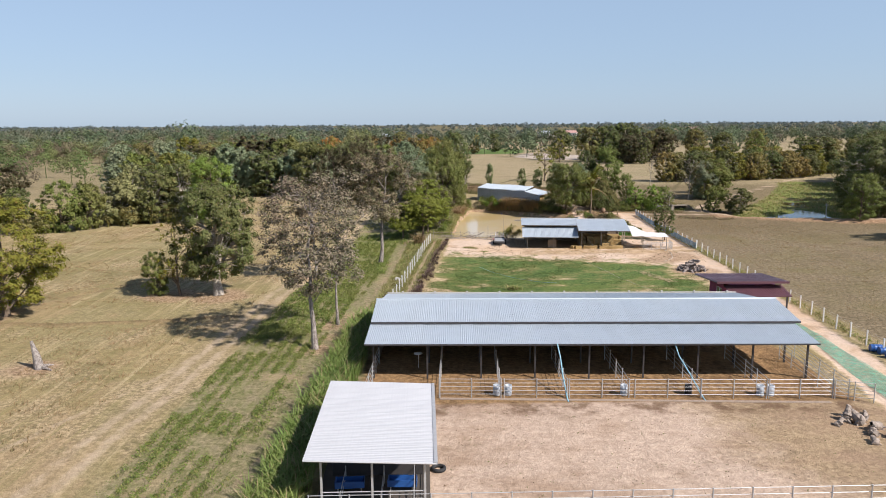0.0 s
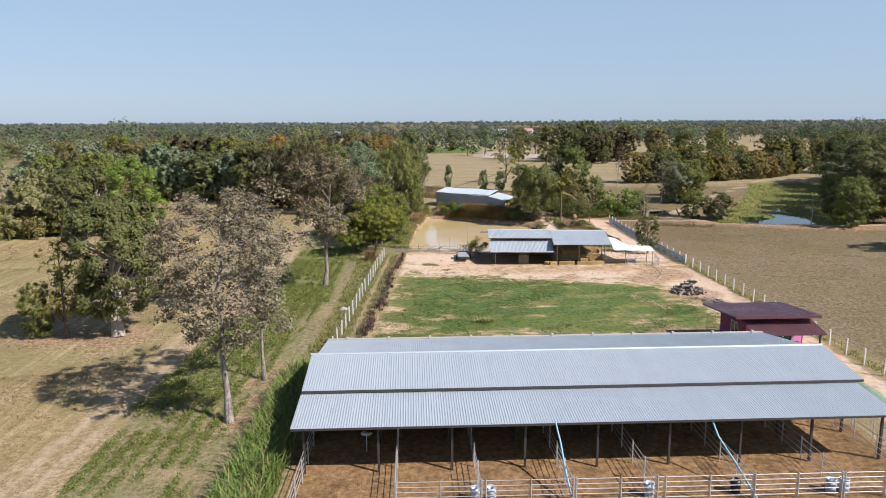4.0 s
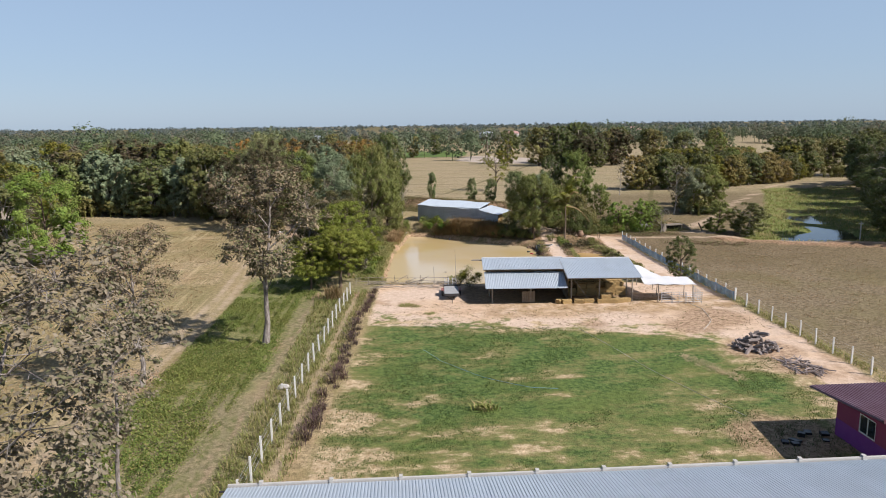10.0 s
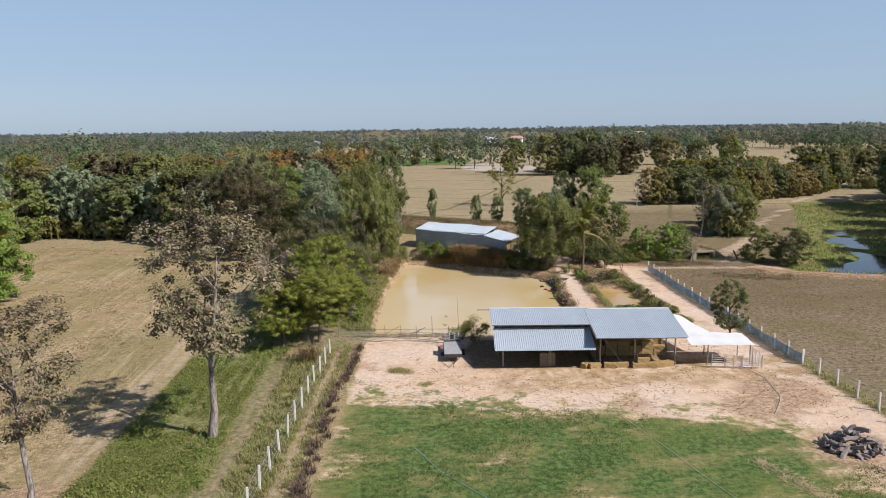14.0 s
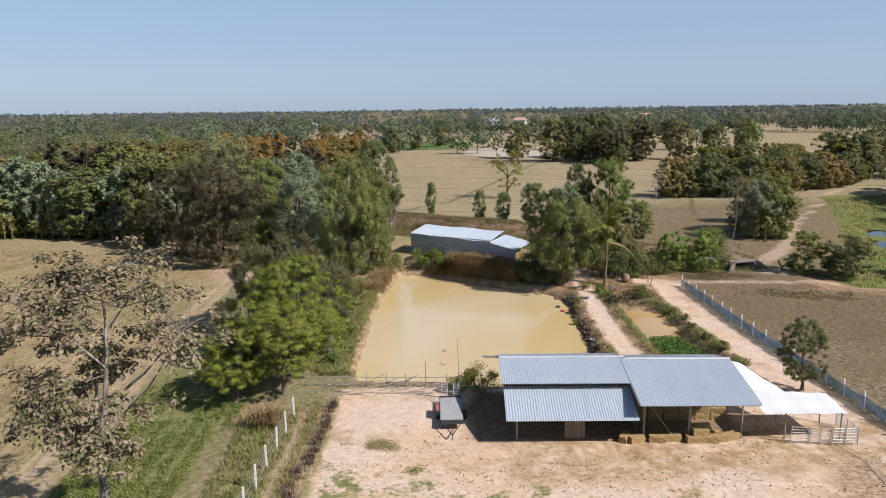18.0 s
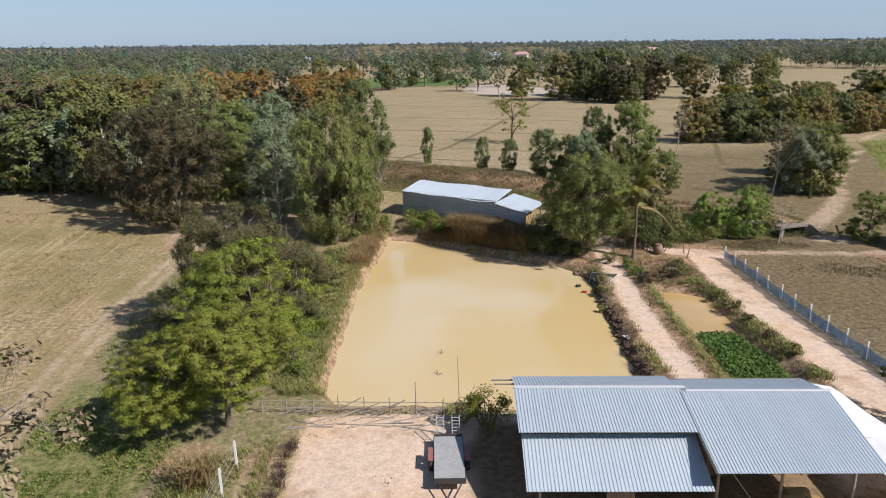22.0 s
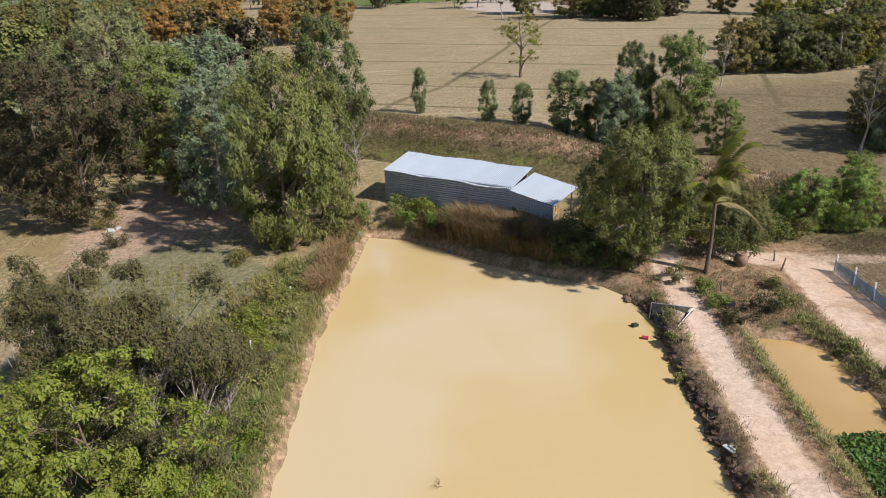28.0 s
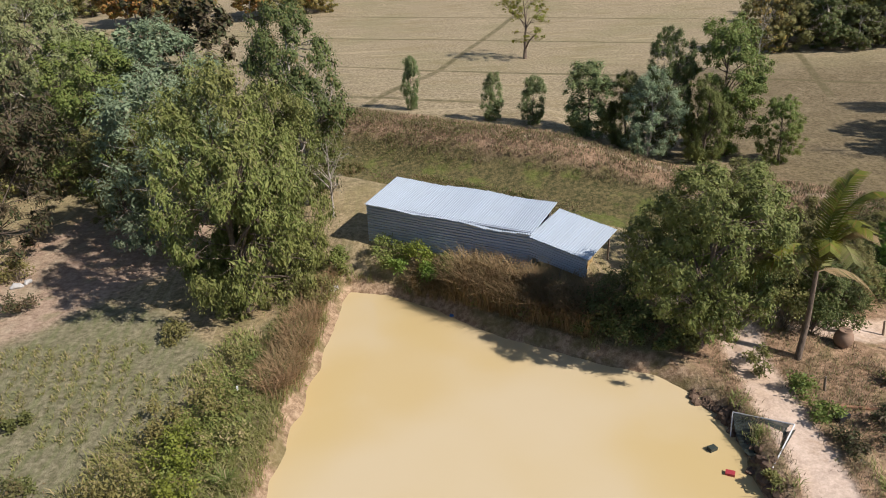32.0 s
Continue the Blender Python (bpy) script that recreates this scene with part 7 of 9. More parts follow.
# along the far pond bank
for x, y, h, r, m, lab in (
    (18.2, 150.7, 1.8, 1.3, L_BRUSH, "brown shrub at the waterline"), (20.0, 149.5, 2.0, 1.3, L_OLIVE, "olive shrub at the waterline"), (21.6, 148.3, 2.2, 1.4, L_DARK, "dark shrub at the waterline"), (23.3, 147.1, 2.3, 1.4, L_DARK, "dark shrub at the waterline"), (16.2, 152.7, 1.6, 1.2, L_BRUSH, "brown shrub at the waterline"), (25.2, 146.5, 2.2, 1.4, L_DARK, "dark shrub at the waterline"), (36.6, 148.9, 3.0, 2.1, L_DARK, "dark shrub beside the palm"), (29.4, 143.6, 1.4, 1.1, L_OLIVE, "low shrub below the palm"), (11.4, 157.2, 1.8, 1.2, L_FRESH, "bright green shrub below the zinc shed"), (13.6, 155.6, 1.9, 1.2, L_FRESH, "bright green shrub below the zinc shed"),
    (31.6, 146.2, 3.0, 1.6, L_OLIVE, "dark shrub below the palm"), (33.0, 145.9, 2.9, 1.6, L_DARK, "dark shrub below the palm"), (35.2, 146.0, 2.0, 1.2, L_DARK, "dark shrub beside the clay jar"), (34.9, 147.4, 3.4, 2.0, L_DARK, "dark shrub below the palm"), (37.9, 150.8, 2.6, 1.9, L_DARK, "dark shrub beside the lane"), (39.3, 150.2, 2.4, 1.8, L_DARK, "dark shrub beside the lane"), (41.4, 150.6, 2.2, 1.7, L_OLIVE, "olive shrub beside the lane"), (40.4, 153.0, 2.8, 2.1, L_DARK, "dark shrub beside the lane"), (43.0, 152.6, 2.4, 1.9, L_DARK, "dark shrub beside the lane"), (38.4, 152.8, 2.8, 2.0, L_OLIVE, "olive shrub beside the lane"), (36.2, 152.6, 2.8, 2.0, L_DARK, "dark shrub beside the lane"), (31.6, 148.9, 2.6, 1.7, L_DARK, "dark shrub beside the palm"), (33.4, 149.8, 3.2, 2.0, L_OLIVE, "dark shrub beside the palm"), (37.4, 150.4, 3.0, 2.0, L_DARK, "dark shrub beside the palm"), (29.6, 148.6, 2.6, 1.6, L_DARK, "dark shrub beside the palm"), (18.6, 152.0, 1.6, 1.4, L_OLIVE, "dark shrub on the pond bank"), (40.2, 150.8, 2.6, 2.0, L_GREEN, "green shrub beside the lane"),
    (10.5, 158.0, 2.6, 1.5, L_GREEN, "bright green shrub below the zinc shed"), (12.6, 156.6, 2.6, 1.6, L_ACACIA, "bright green shrub below the zinc shed"), (14.6, 155.1, 2.2, 1.4, L_GREEN, "bright green shrub below the zinc shed"),
    (24.0, 149.8, 3.4, 2.3, L_DARK, "dark shrub on the pond bank"), (22.6, 148.9, 3.0, 1.9, L_DARK, "dark shrub on the pond bank"), (24.6, 147.8, 2.4, 1.5, L_DARK, "dark shrub on the pond bank"), (26.5, 146.2, 1.6, 1.2, L_OLIVE, "dark shrub on the pond bank"), (20.8, 150.4, 2.4, 1.5, L_DARK, "dark shrub on the pond bank"),
    (1.4, 137.5, 2.0, 1.6, L_ACACIA, "leafy shrub on the pond bank"), (0.6, 134.2, 2.4, 1.7, L_GREEN, "leafy shrub on the pond bank"), (2.6, 141.5, 1.5, 1.3, L_WEED, "leafy shrub on the pond bank"), (-0.6, 131.0, 2.3, 1.8, L_OLIVE, "leafy shrub on the pond bank"),
    (0.8, 125.5, 1.9, 1.6, L_ACACIA, "leafy shrub on the pond bank"), (1.2, 121.8, 1.7, 1.4, L_GREEN, "leafy shrub on the pond bank"), (-3.4, 126.6, 2.6, 2.0, L_ACACIA, "leafy shrub on the pond bank"), (3.4, 146.0, 1.3, 1.1, L_WEED, "leafy shrub on the pond bank"), (4.4, 149.8, 1.2, 1.0, L_OLIVE, "leafy shrub on the pond bank"),
    (2.2, 134.6, 1.3, 1.2, L_WEED, "leafy shrub on the pond bank"), (-0.6, 143.0, 1.5, 1.6, L_OLIVE, "leafy shrub on the pond bank"), (0.8, 140.8, 1.9, 1.7, L_ACACIA, "leafy shrub on the pond bank"), (1.6, 144.5, 1.4, 1.4, L_OLIVE, "leafy shrub on the pond bank"), (-1.2, 138.6, 2.0, 1.8, L_OLIVE, "leafy shrub on the pond bank"), (2.2, 148.6, 1.3, 1.3, L_OLIVE, "leafy shrub on the pond bank"), (-2.6, 129.4, 2.2, 1.9, L_BROWN, "leafy shrub on the pond bank"), (2.0, 129.0, 1.5, 1.3, L_ACACIA, "leafy shrub on the pond bank"), (-6.0, 139.5, 1.0, 1.2, L_DARK, "low dark shrub in the field"), (-9.4, 144.3, 1.1, 1.5, L_OLIVE, "low dark shrub in the field"), (-8.2, 144.8, 0.9, 1.0, L_DARK, "low dark shrub in the field"), (-4.2, 136.0, 1.6, 1.4, L_OLIVE, "leafy shrub on the pond bank"),
    (12.7, 114.3, 3.0, 1.7, L_YELLOW, "yellowish shrub beside the hay shed"), (11.4, 114.9, 2.0, 1.3, L_WEED, "yellowish shrub beside the hay shed"),
    (26.0, 136.2, 0.9, 0.8, L_OLIVE, "low shrub on the pond dike"), (25.2, 133.0, 0.7, 0.7, L_WEED, "low shrub on the pond dike"), (27.0, 146.0, 1.3, 1.1, L_OLIVE, "low shrub between the ponds"), (29.9, 141.4, 1.3, 1.2, L_GREEN, "low shrub between the ponds"), (30.2, 137.6, 1.0, 1.2, L_BROWN, "low shrub between the ponds"), (32.6, 138.2, 1.2, 1.4, L_BROWN, "low shrub between the ponds"), (35.3, 141.2, 1.0, 1.1, L_OLIVE, "low shrub between the ponds"), (30.3, 139.4, 1.1, 1.0, L_GREEN, "low shrub between the ponds"), (34.2, 139.0, 1.3, 1.2, L_OLIVE, "low shrub between the ponds"),
    (35.1, 133.5, 0.9, 0.8, L_OLIVE, "weedy shrub on the small pond bank"), (35.0, 130.6, 1.0, 0.8, L_BRUSH, "weedy shrub on the small pond bank"), (34.9, 127.8, 0.9, 0.8, L_OLIVE, "weedy shrub on the small pond bank"), (35.0, 124.8, 0.8, 0.7, L_BRUSH, "weedy shrub on the small pond bank"), (35.1, 121.8, 0.8, 0.7, L_OLIVE, "weedy shrub on the small pond bank"), (34.8, 119.0, 0.7, 0.7, L_WEED, "weedy shrub on the small pond bank"),
    (41.0, 152.5, 2.0, 2.0, L_OLIVE, "shrub behind the sandy lane"), (38.6, 152.0, 2.4, 1.8, L_DARK, "shrub behind the sandy lane"), (50.5, 154.5, 1.6, 1.8, L_OLIVE, "shrub behind the sandy lane"),
    (-12.6, 156.5, 1.6, 1.3, L_BROWN, "dry brown shrub under the big tree"), (-14.5, 160.5, 2.2, 1.6, L_OLIVE, "dry brown shrub under the big tree"), (-2.0, 151.8, 1.5, 1.4, L_OLIVE, "shrub at the foot of the tall trees"), (6.0, 154.5, 2.0, 1.4, L_OLIVE, "shrub at the foot of the tall trees"), (7.2, 158.5, 2.2, 1.4, L_GREEN, "shrub at the foot of the tall trees"),
):
    bush(x, y, h, r, m, lab, 0.17 if y > 118 else 0.15, int(650 * r * max(1, h / 1.6)))

# purple hedge along the lawn
for k in range(46):
    t = k / 45
    x, y = np.interp(t, [0, 0.35, 0.7, 1], [-2.1, -0.6, 0.5, 2.1]) + rng_g.normal(0, 0.22), 75.0 + 38 * t
    rng = np.random.default_rng(k)
    c = np.c_[rng.normal(0, 0.16, (16, 2)), np.full(16, -0.02)]
    me = mesh_np("hedge_plant", *blades(rng, c[: 6 + k * 7 % 11], 6, 0.35 + 0.6 * rng.random(), 0.08, 0.02, 0.8), L_PURPLE)
    single("purple_grass_clump", me, L_PURPLE, "dark purple leafy grass clump along the lawn", "plant", "purple hedge plants", at=pose(x, y, gz(x, y) - 0.02))


def field_of(name, spots, per, height, spread, width, mat, label, lean=0.5, seed=1):
    """Uncounted blades of grass or weeds in one mesh."""
    rng = np.random.default_rng(seed)
    p = np.asarray(spots, float)
    c = np.c_[p, ground_z(p) - 0.02]
    return single(name, mesh_np(name, *blades(rng, c, per, height, spread, width, lean), mat), mat, label, "grass", kind="stuff")


def leafy_of(name, spots, per, height, spread, leaf, mat, label, seed=1):
    """Uncounted low leafy plants in one mesh."""
    rng = np.random.default_rng(seed)
    p = np.asarray(spots, float)
    c = np.repeat(np.c_[p, ground_z(p)], per, 0)
    h_ = np.repeat(rng.uniform(0.5, 1.2, len(p)), per)
    q = np.c_[rng.normal(0, spread, (len(c), 2)), np.zeros(len(c))]
    q[:, 2] = height * h_ * rng.uniform(0.15, 1, len(c)) * np.exp(-((q[:, 0] ** 2 + q[:, 1] ** 2) / (3 * spread**2)))
    return single(name, mesh_np(name, *leaves(rng, c + q, leaf, 0.5), mat), mat, label, "plants", kind="stuff")


def inside(poly, count, rng, keep=None):
    a = np.array(poly)
    out = np.zeros((0, 2))
    while len(out) < count:
        p = rng.uniform(a.min(0), a.max(0), (count * 2, 2))
        p = p[sd_poly(p, poly) > 0]
        if keep is not None:
            p = p[keep(p)]
        out = np.r_[out, p]
    return out[:count]


# tall reeds beside the barn and the shelter
field_of("reed_belt", inside([(-9.0, 28), (-8.3, 45), (-7.6, 58), (-7.0, 67), (-5.4, 67), (-5.2, 50), (-6.0, 43), (-6.2, 28)], 900, rng_g), 9, 1.5, 0.12, 0.035, L_REED, "tall green reeds beside the barn", 0.55, 2)
# weeds between footpath and fence
field_of("fence_weeds", inside([(-6.6, 66), (-4.9, 90), (-4.2, 112), (1.2, 114), (0.0, 100), (-1.6, 84), (-2.8, 68)], 2100, rng_g, lambda p: (sd_line(p, FENCE_PATH, 0.3) < 0) & (sd_line(p, FOOTPATH, 0.4) < 0)), 7, 0.42, 0.16, 0.022, L_WEED, "weeds along the concrete post fence", 0.7, 3)
# crop strip
crop_keep = lambda p: (wave(p, 3.2, 8) > -0.6) & (np.hypot(p[:, 0] + 12.6, (p[:, 1] - 47) * 0.45) > 1.5 + 0.5 * wave(p, 1.0, 9)) & (np.abs((p[:, 0] - 0.045 * p[:, 1]) % 1.05 - 0.5) < 0.16 + 0.2 * (wave(p, 1.2, 77) + 0.3))
leafy_of("crop_strip", inside([(-17.0, 24), (-16.2, 60), (-15.0, 80), (-13.5, 92), (-13.0, 112), (-6.0, 112), (-6.2, 96), (-7.6, 78), (-9.5, 60), (-10.4, 40), (-11.2, 24)], 10500, rng_g, crop_keep), 9, 0.34, 0.15, 0.115, L_LUSH, "low leafy crop in rough rows", 4)
lush = lambda p: wave(p, 2.5, 12) > -0.3
leafy_of("lush_weeds", inside([(-13.0, 88), (-12.5, 118), (-4, 124), (-3.4, 114), (-6.0, 108), (-6.2, 88)], 4600, rng_g, lambda p: lush(p) & (np.abs((p[:, 0] - 0.06 * p[:, 1]) % 1.1 - 0.5) < 0.3 + 0.2 * wave(p, 1.4, 78))), 10, 0.42, 0.16, 0.13, L_LUSH, "lush green weeds beside the footpath", 5)
leafy_of("weedy_patch", inside([(-16.5, 60), (-15.2, 80), (-13.5, 90), (-9.0, 90), (-8.6, 74), (-10.4, 62)], 1800, rng_g, lush), 12, 0.5, 0.22, 0.15, L_LUSH, "lush green weeds under the grey trees", 25)
field_of("seedling_rows", inside([(-13.0, 126), (-12.6, 152), (-4.0, 152), (1.6, 142), (-3, 128)], 2200, rng_g, lambda p: (np.abs((p[:, 0] * 0.94 + p[:, 1] * 0.2) % 0.8 - 0.4) < 0.2) & (wave(p, 2.0, 61) > -0.2)), 5, 0.24, 0.08, 0.022, L_WEED, "sparse seedlings in a ploughed plot", 0.9, 6)
leafy_of("yard_weeds", inside([(3.5, 103.5), (4.2, 108), (7.5, 107.5), (9.5, 104), (7.0, 102)], 260, rng_g, lambda p: wave(p, 1.6, 99) > 0.1), 7, 0.14, 0.2, 0.09, L_WEED, "low weeds on the sandy yard", 28)
leafy_of("yard_litter", inside(YARD, 1500, rng_g, lambda p: wave(p, 2.2, 91) > 0.0), 3, 0.03, 0.12, 0.12, L_BRUSH, "scattered straw and leaf litter on the yard", 26)
leafy_of("paddock_litter", inside(PADDOCK, 900, rng_g), 3, 0.03, 0.1, 0.10, L_BRUSH, "scattered dung and straw on the paddock", 27)
# pond banks
ring = lambda p: (sd_poly(p, POND) < -0.4) & (sd_poly(p, POND) > -3.2) & (sd_line(p, DIKE, 1.2) < 0)
field_of("bank_grass", inside([(-1, 118), (3, 158), (5, 160), (22, 150), (31, 147), (30, 118), (22, 116)], 2100, rng_g, lambda p: ring(p) & (p[:, 1] > 119) & ((p[:, 0] < 12) | (wave(p, 1.6, 51) > 0.35))), 8, 0.55, 0.14, 0.02, L_WEED, "grass on the pond banks", 0.7, 7)
field_of("dry_bank_grass", inside([(15.0, 155.0), (18.5, 152.5), (22.8, 149.5), (21.5, 148.0), (16.5, 151.6), (14.2, 154.0)], 760, rng_g), 16, 2.3, 0.18, 0.022, L_DRYGRASS, "tall dry grass below the zinc shed", 0.55, 8)
field_of("dry_left_grass", inside([(3.4, 146), (5.2, 155), (7.2, 158.5), (6.2, 152), (5.4, 146)], 260, rng_g), 12, 1.1, 0.16, 0.02, L_DRYGRASS, "tall dry grass on the pond bank", 0.6, 9)
field_of("plume_grass", [(-2.9 + 0.2 * k, 109.8 + 0.3 * (k % 3)) for k in range(7)], 26, 1.9, 0.18, 0.03, L_DRYGRASS, "pale plume grass at the fence end", 0.7, 10)
field_of("dike_brush", inside([(24.4, 117), (25.3, 130), (26.6, 139), (27.0, 147), (33, 148), (36, 142), (36.2, 116), (33.8, 117), (34.8, 134), (31.3, 137.2), (29.3, 127), (28.6, 117)], 1900, rng_g, lambda p: (sd_line(p, DIKE, 1.0) < 0) & (sd_poly(p, SMALL_POND) < -0.4) & (sd_line(p, DRIVE, 1.9) < 0) & (wave(p, 1.8, 71) > -0.2)), 7, 0.24, 0.2, 0.014, L_BRUSH, "brown scrub and weeds between the ponds", 0.9, 21)
field_of("left_bank_weeds", inside([(-5, 119), (-5.5, 134), (-2.0, 146), (3.2, 154), (6.6, 157.5), (5.6, 149), (3.8, 140), (3.0, 130), (2.2, 119)], 1500, rng_g, lambda p: (sd_poly(p, POND) < -0.7) & (wave(p, 1.5, 81) > -0.1)), 8, 0.5, 0.2, 0.024, L_WEED, "mixed weeds on the left pond bank", 0.8, 22)
field_of("shed_front_grass", inside([(12.6, 156.8), (19.0, 152.4), (22.0, 150.4), (21.4, 149.2), (17.8, 151.3), (12.0, 155.4)], 520, rng_g), 14, 1.15, 0.2, 0.022, L_DRYGRASS, "dry grass along the zinc shed wall", 0.7, 91)
field_of("bank_plumes", inside([(3.6, 145.5), (4.6, 151), (6.2, 153), (5.6, 148), (4.6, 144.5)], 150, rng_g), 16, 1.3, 0.2, 0.018, L_DRYGRASS, "tall dry grass on the pond bank", 0.7, 92)
leafy_of("bank_bright_weeds", inside([(-1.5, 127), (-1.2, 140), (1.0, 147), (3.4, 147), (2.9, 138), (1.8, 127)], 700, rng_g, lambda p: wave(p, 2.2, 93) > -0.1), 22, 1.0, 0.4, 0.15, L_LUSH, "lush bright weeds on the pond bank", 93)
leafy_of("lane_edge_scrub", inside([(41.5, 148.6), (48, 149.4), (54, 148.8), (60, 143.6), (58, 142.6), (52, 146.6), (46, 145.4), (41.5, 144.6)], 330, rng_g, lambda p: (sd_line(p, CROSS, 1.4 + 0.8 * wave(p, 1.8, 98)) < 0) & (wave(p, 2.6, 94) > 0.0)), 14, 0.35, 0.55, 0.14, L_BRUSH, "brown scrub along the sandy lane", 94)
leafy_of("north_scrub", inside([(38, 153), (42, 162), (52, 163), (60, 156), (58, 151), (50, 150.5)], 900, rng_g, lambda p: (sd_line(p, ROAD_R, 1.6) < 0) & (wave(p, 3.6, 95) > -0.1)), 14, 0.5, 0.6, 0.17, L_CANAL, "low olive scrub behind the lane", 95)
# canal and earth bank growth
field_of("canal_weeds", inside([(-8, 190), (8, 183), (20, 174), (38, 160), (36, 156.5), (18, 170), (6, 178), (-10, 186)], 4200, rng_g, lambda p: wave(p, 4.5, 19) > -0.3), 7, 0.5, 0.25, 0.03, L_CANAL, "weeds in the ditch behind the zinc shed", 0.7, 11)
field_of("bank_dry_weeds", inside([(-12, 203), (8, 194), (34, 175), (54, 160), (50, 155), (32, 169), (6, 188), (-14, 198)], 4200, rng_g), 6, 0.4, 0.2, 0.022, L_BRUSH, "dry weeds on the earth bank", 0.7, 12)
leafy_of("bank_scrub", inside([(-12, 202), (8, 193), (34, 174), (54, 159), (50, 155), (32, 168), (6, 186), (-14, 197)], 900, rng_g, lambda p: wave(p, 3.5, 71) > 0.15), 14, 0.8, 0.55, 0.16, L_CANAL, "patchy olive scrub on the earth bank", 41)
leafy_of("bank_brown_scrub", inside([(-8, 190), (8, 183), (20, 174), (38, 160), (36, 157), (18, 170), (6, 178), (-10, 186)], 700, rng_g, lambda p: wave(p, 4.0, 72) > 0.1), 12, 0.7, 0.5, 0.16, L_BRUSH, "patchy brown scrub along the ditch", 42)
leafy_of("lane_scrub", inside([(35, 152), (37, 158), (46, 160), (56, 153), (54, 150), (46, 150.5), (40, 151.5)], 700, rng_g, lambda p: wave(p, 3.0, 73) > -0.2), 16, 0.9, 0.6, 0.17, L_DARK, "low dark scrub beside the sandy lane", 43)
# lawn tufts
field_of("lawn_tufts", inside(LAWN, 5200, rng_g, lambda p: wave(p, 2.0, 31) > 0.05), 6, 0.13, 0.16, 0.016, leaf_mat("lawn_blades", (0.055, 0.10, 0.02), (0.12, 0.165, 0.04), None, 0, 0.2), "short green lawn tufts", 0.9, 13)
field_of("field_tufts", inside([(-24, 26), (-60, 26), (-75, 110), (-50, 136), (-55, 180), (-20, 165), (-16, 100), (-20, 60)], 9000, rng_g, lambda p: wave(p, 4.0, 33) > -0.25), 6, 0.2, 0.22, 0.02, L_DRYGRASS, "dry tufts on the stubble field", 0.9, 14)
field_of("right_tufts", inside([(41, 56), (43, 138), (60, 134), (75, 110), (75, 56)], 3600, rng_g), 5, 0.16, 0.25, 0.02, L_DRYGRASS, "short dry tufts on the grey field", 0.9, 15)
field_of("right_fence_weeds", inside([(36.6, 55), (38.6, 104), (40.2, 142), (41.2, 142), (39.6, 104), (37.6, 55)], 900, rng_g), 6, 0.32, 0.16, 0.022, L_WEED, "weeds at the foot of the right fence", 0.7, 16)
field_of("marsh_grass", inside(WETLAND, 2600, rng_g, lambda p: sd_poly(p, WET_WATER) < -0.6), 6, 0.5, 0.3, 0.045, L_WEED, "marsh grass", 0.6, 17)
field_of("lane_weeds", inside([(41, 144.5), (47, 144.8), (54, 142.6), (60, 137), (62, 131), (43, 138)], 260, rng_g, lambda p: wave(p, 2.4, 97) > 0.2), 6, 0.26, 0.3, 0.03, L_BRUSH, "weeds below the sandy lane", 0.7, 18)

# floating plants on the small pond
rng = np.random.default_rng(22)
p = inside([(29.5, 118.9), (30.3, 126.9), (33.2, 126.8), (33.8, 122), (33.4, 118.9)], 5200, rng)
single("floating_plants", mesh_np("floating_plants", *leaves(rng, np.c_[p, -0.6 + rng.uniform(0.03, 0.28, len(p))], 0.26, 1.2), L_LILY), L_LILY, "dense green floating water plants", "water plants", kind="stuff")
for x, y, k in ((4.9, 146.3, 1), (5.3, 146.7, 2)):
    rng = np.random.default_rng(k)
    single("floating_weed", mesh_np("floating_weed", *leaves(rng, np.c_[rng.normal(0, 0.2, (40, 2)), rng.uniform(0, 0.15, 40)], 0.2), L_ACACIA), L_ACACIA, "small green weed floating in the pond", "water plant", at=pose(x, y, -0.79))

# fans of fresh grass on the pond bank
for k, (x, y, h) in enumerate(((3.0, 138.9, 0.9), (2.6, 137.1, 0.8), (3.3, 142.6, 0.8), (2.9, 140.6, 0.7), (3.2, 148.0, 0.9), (3.9, 146.4, 0.7), (2.3, 132.2, 0.8), (1.9, 127.4, 0.9))):
    rng = np.random.default_rng(60 + k)
    c = np.c_[rng.normal(0, 0.1, (14, 2)), np.full(14, -0.02)]
    single("grass_tuft", mesh_np("grass_tuft", *blades(rng, c, 7, h, 0.05, 0.02, 0.8), L_REED), L_REED, "fan of fresh green grass on the pond bank", "grass", "grass tufts on the bank", at=pose(x, y, gz(x, y)))
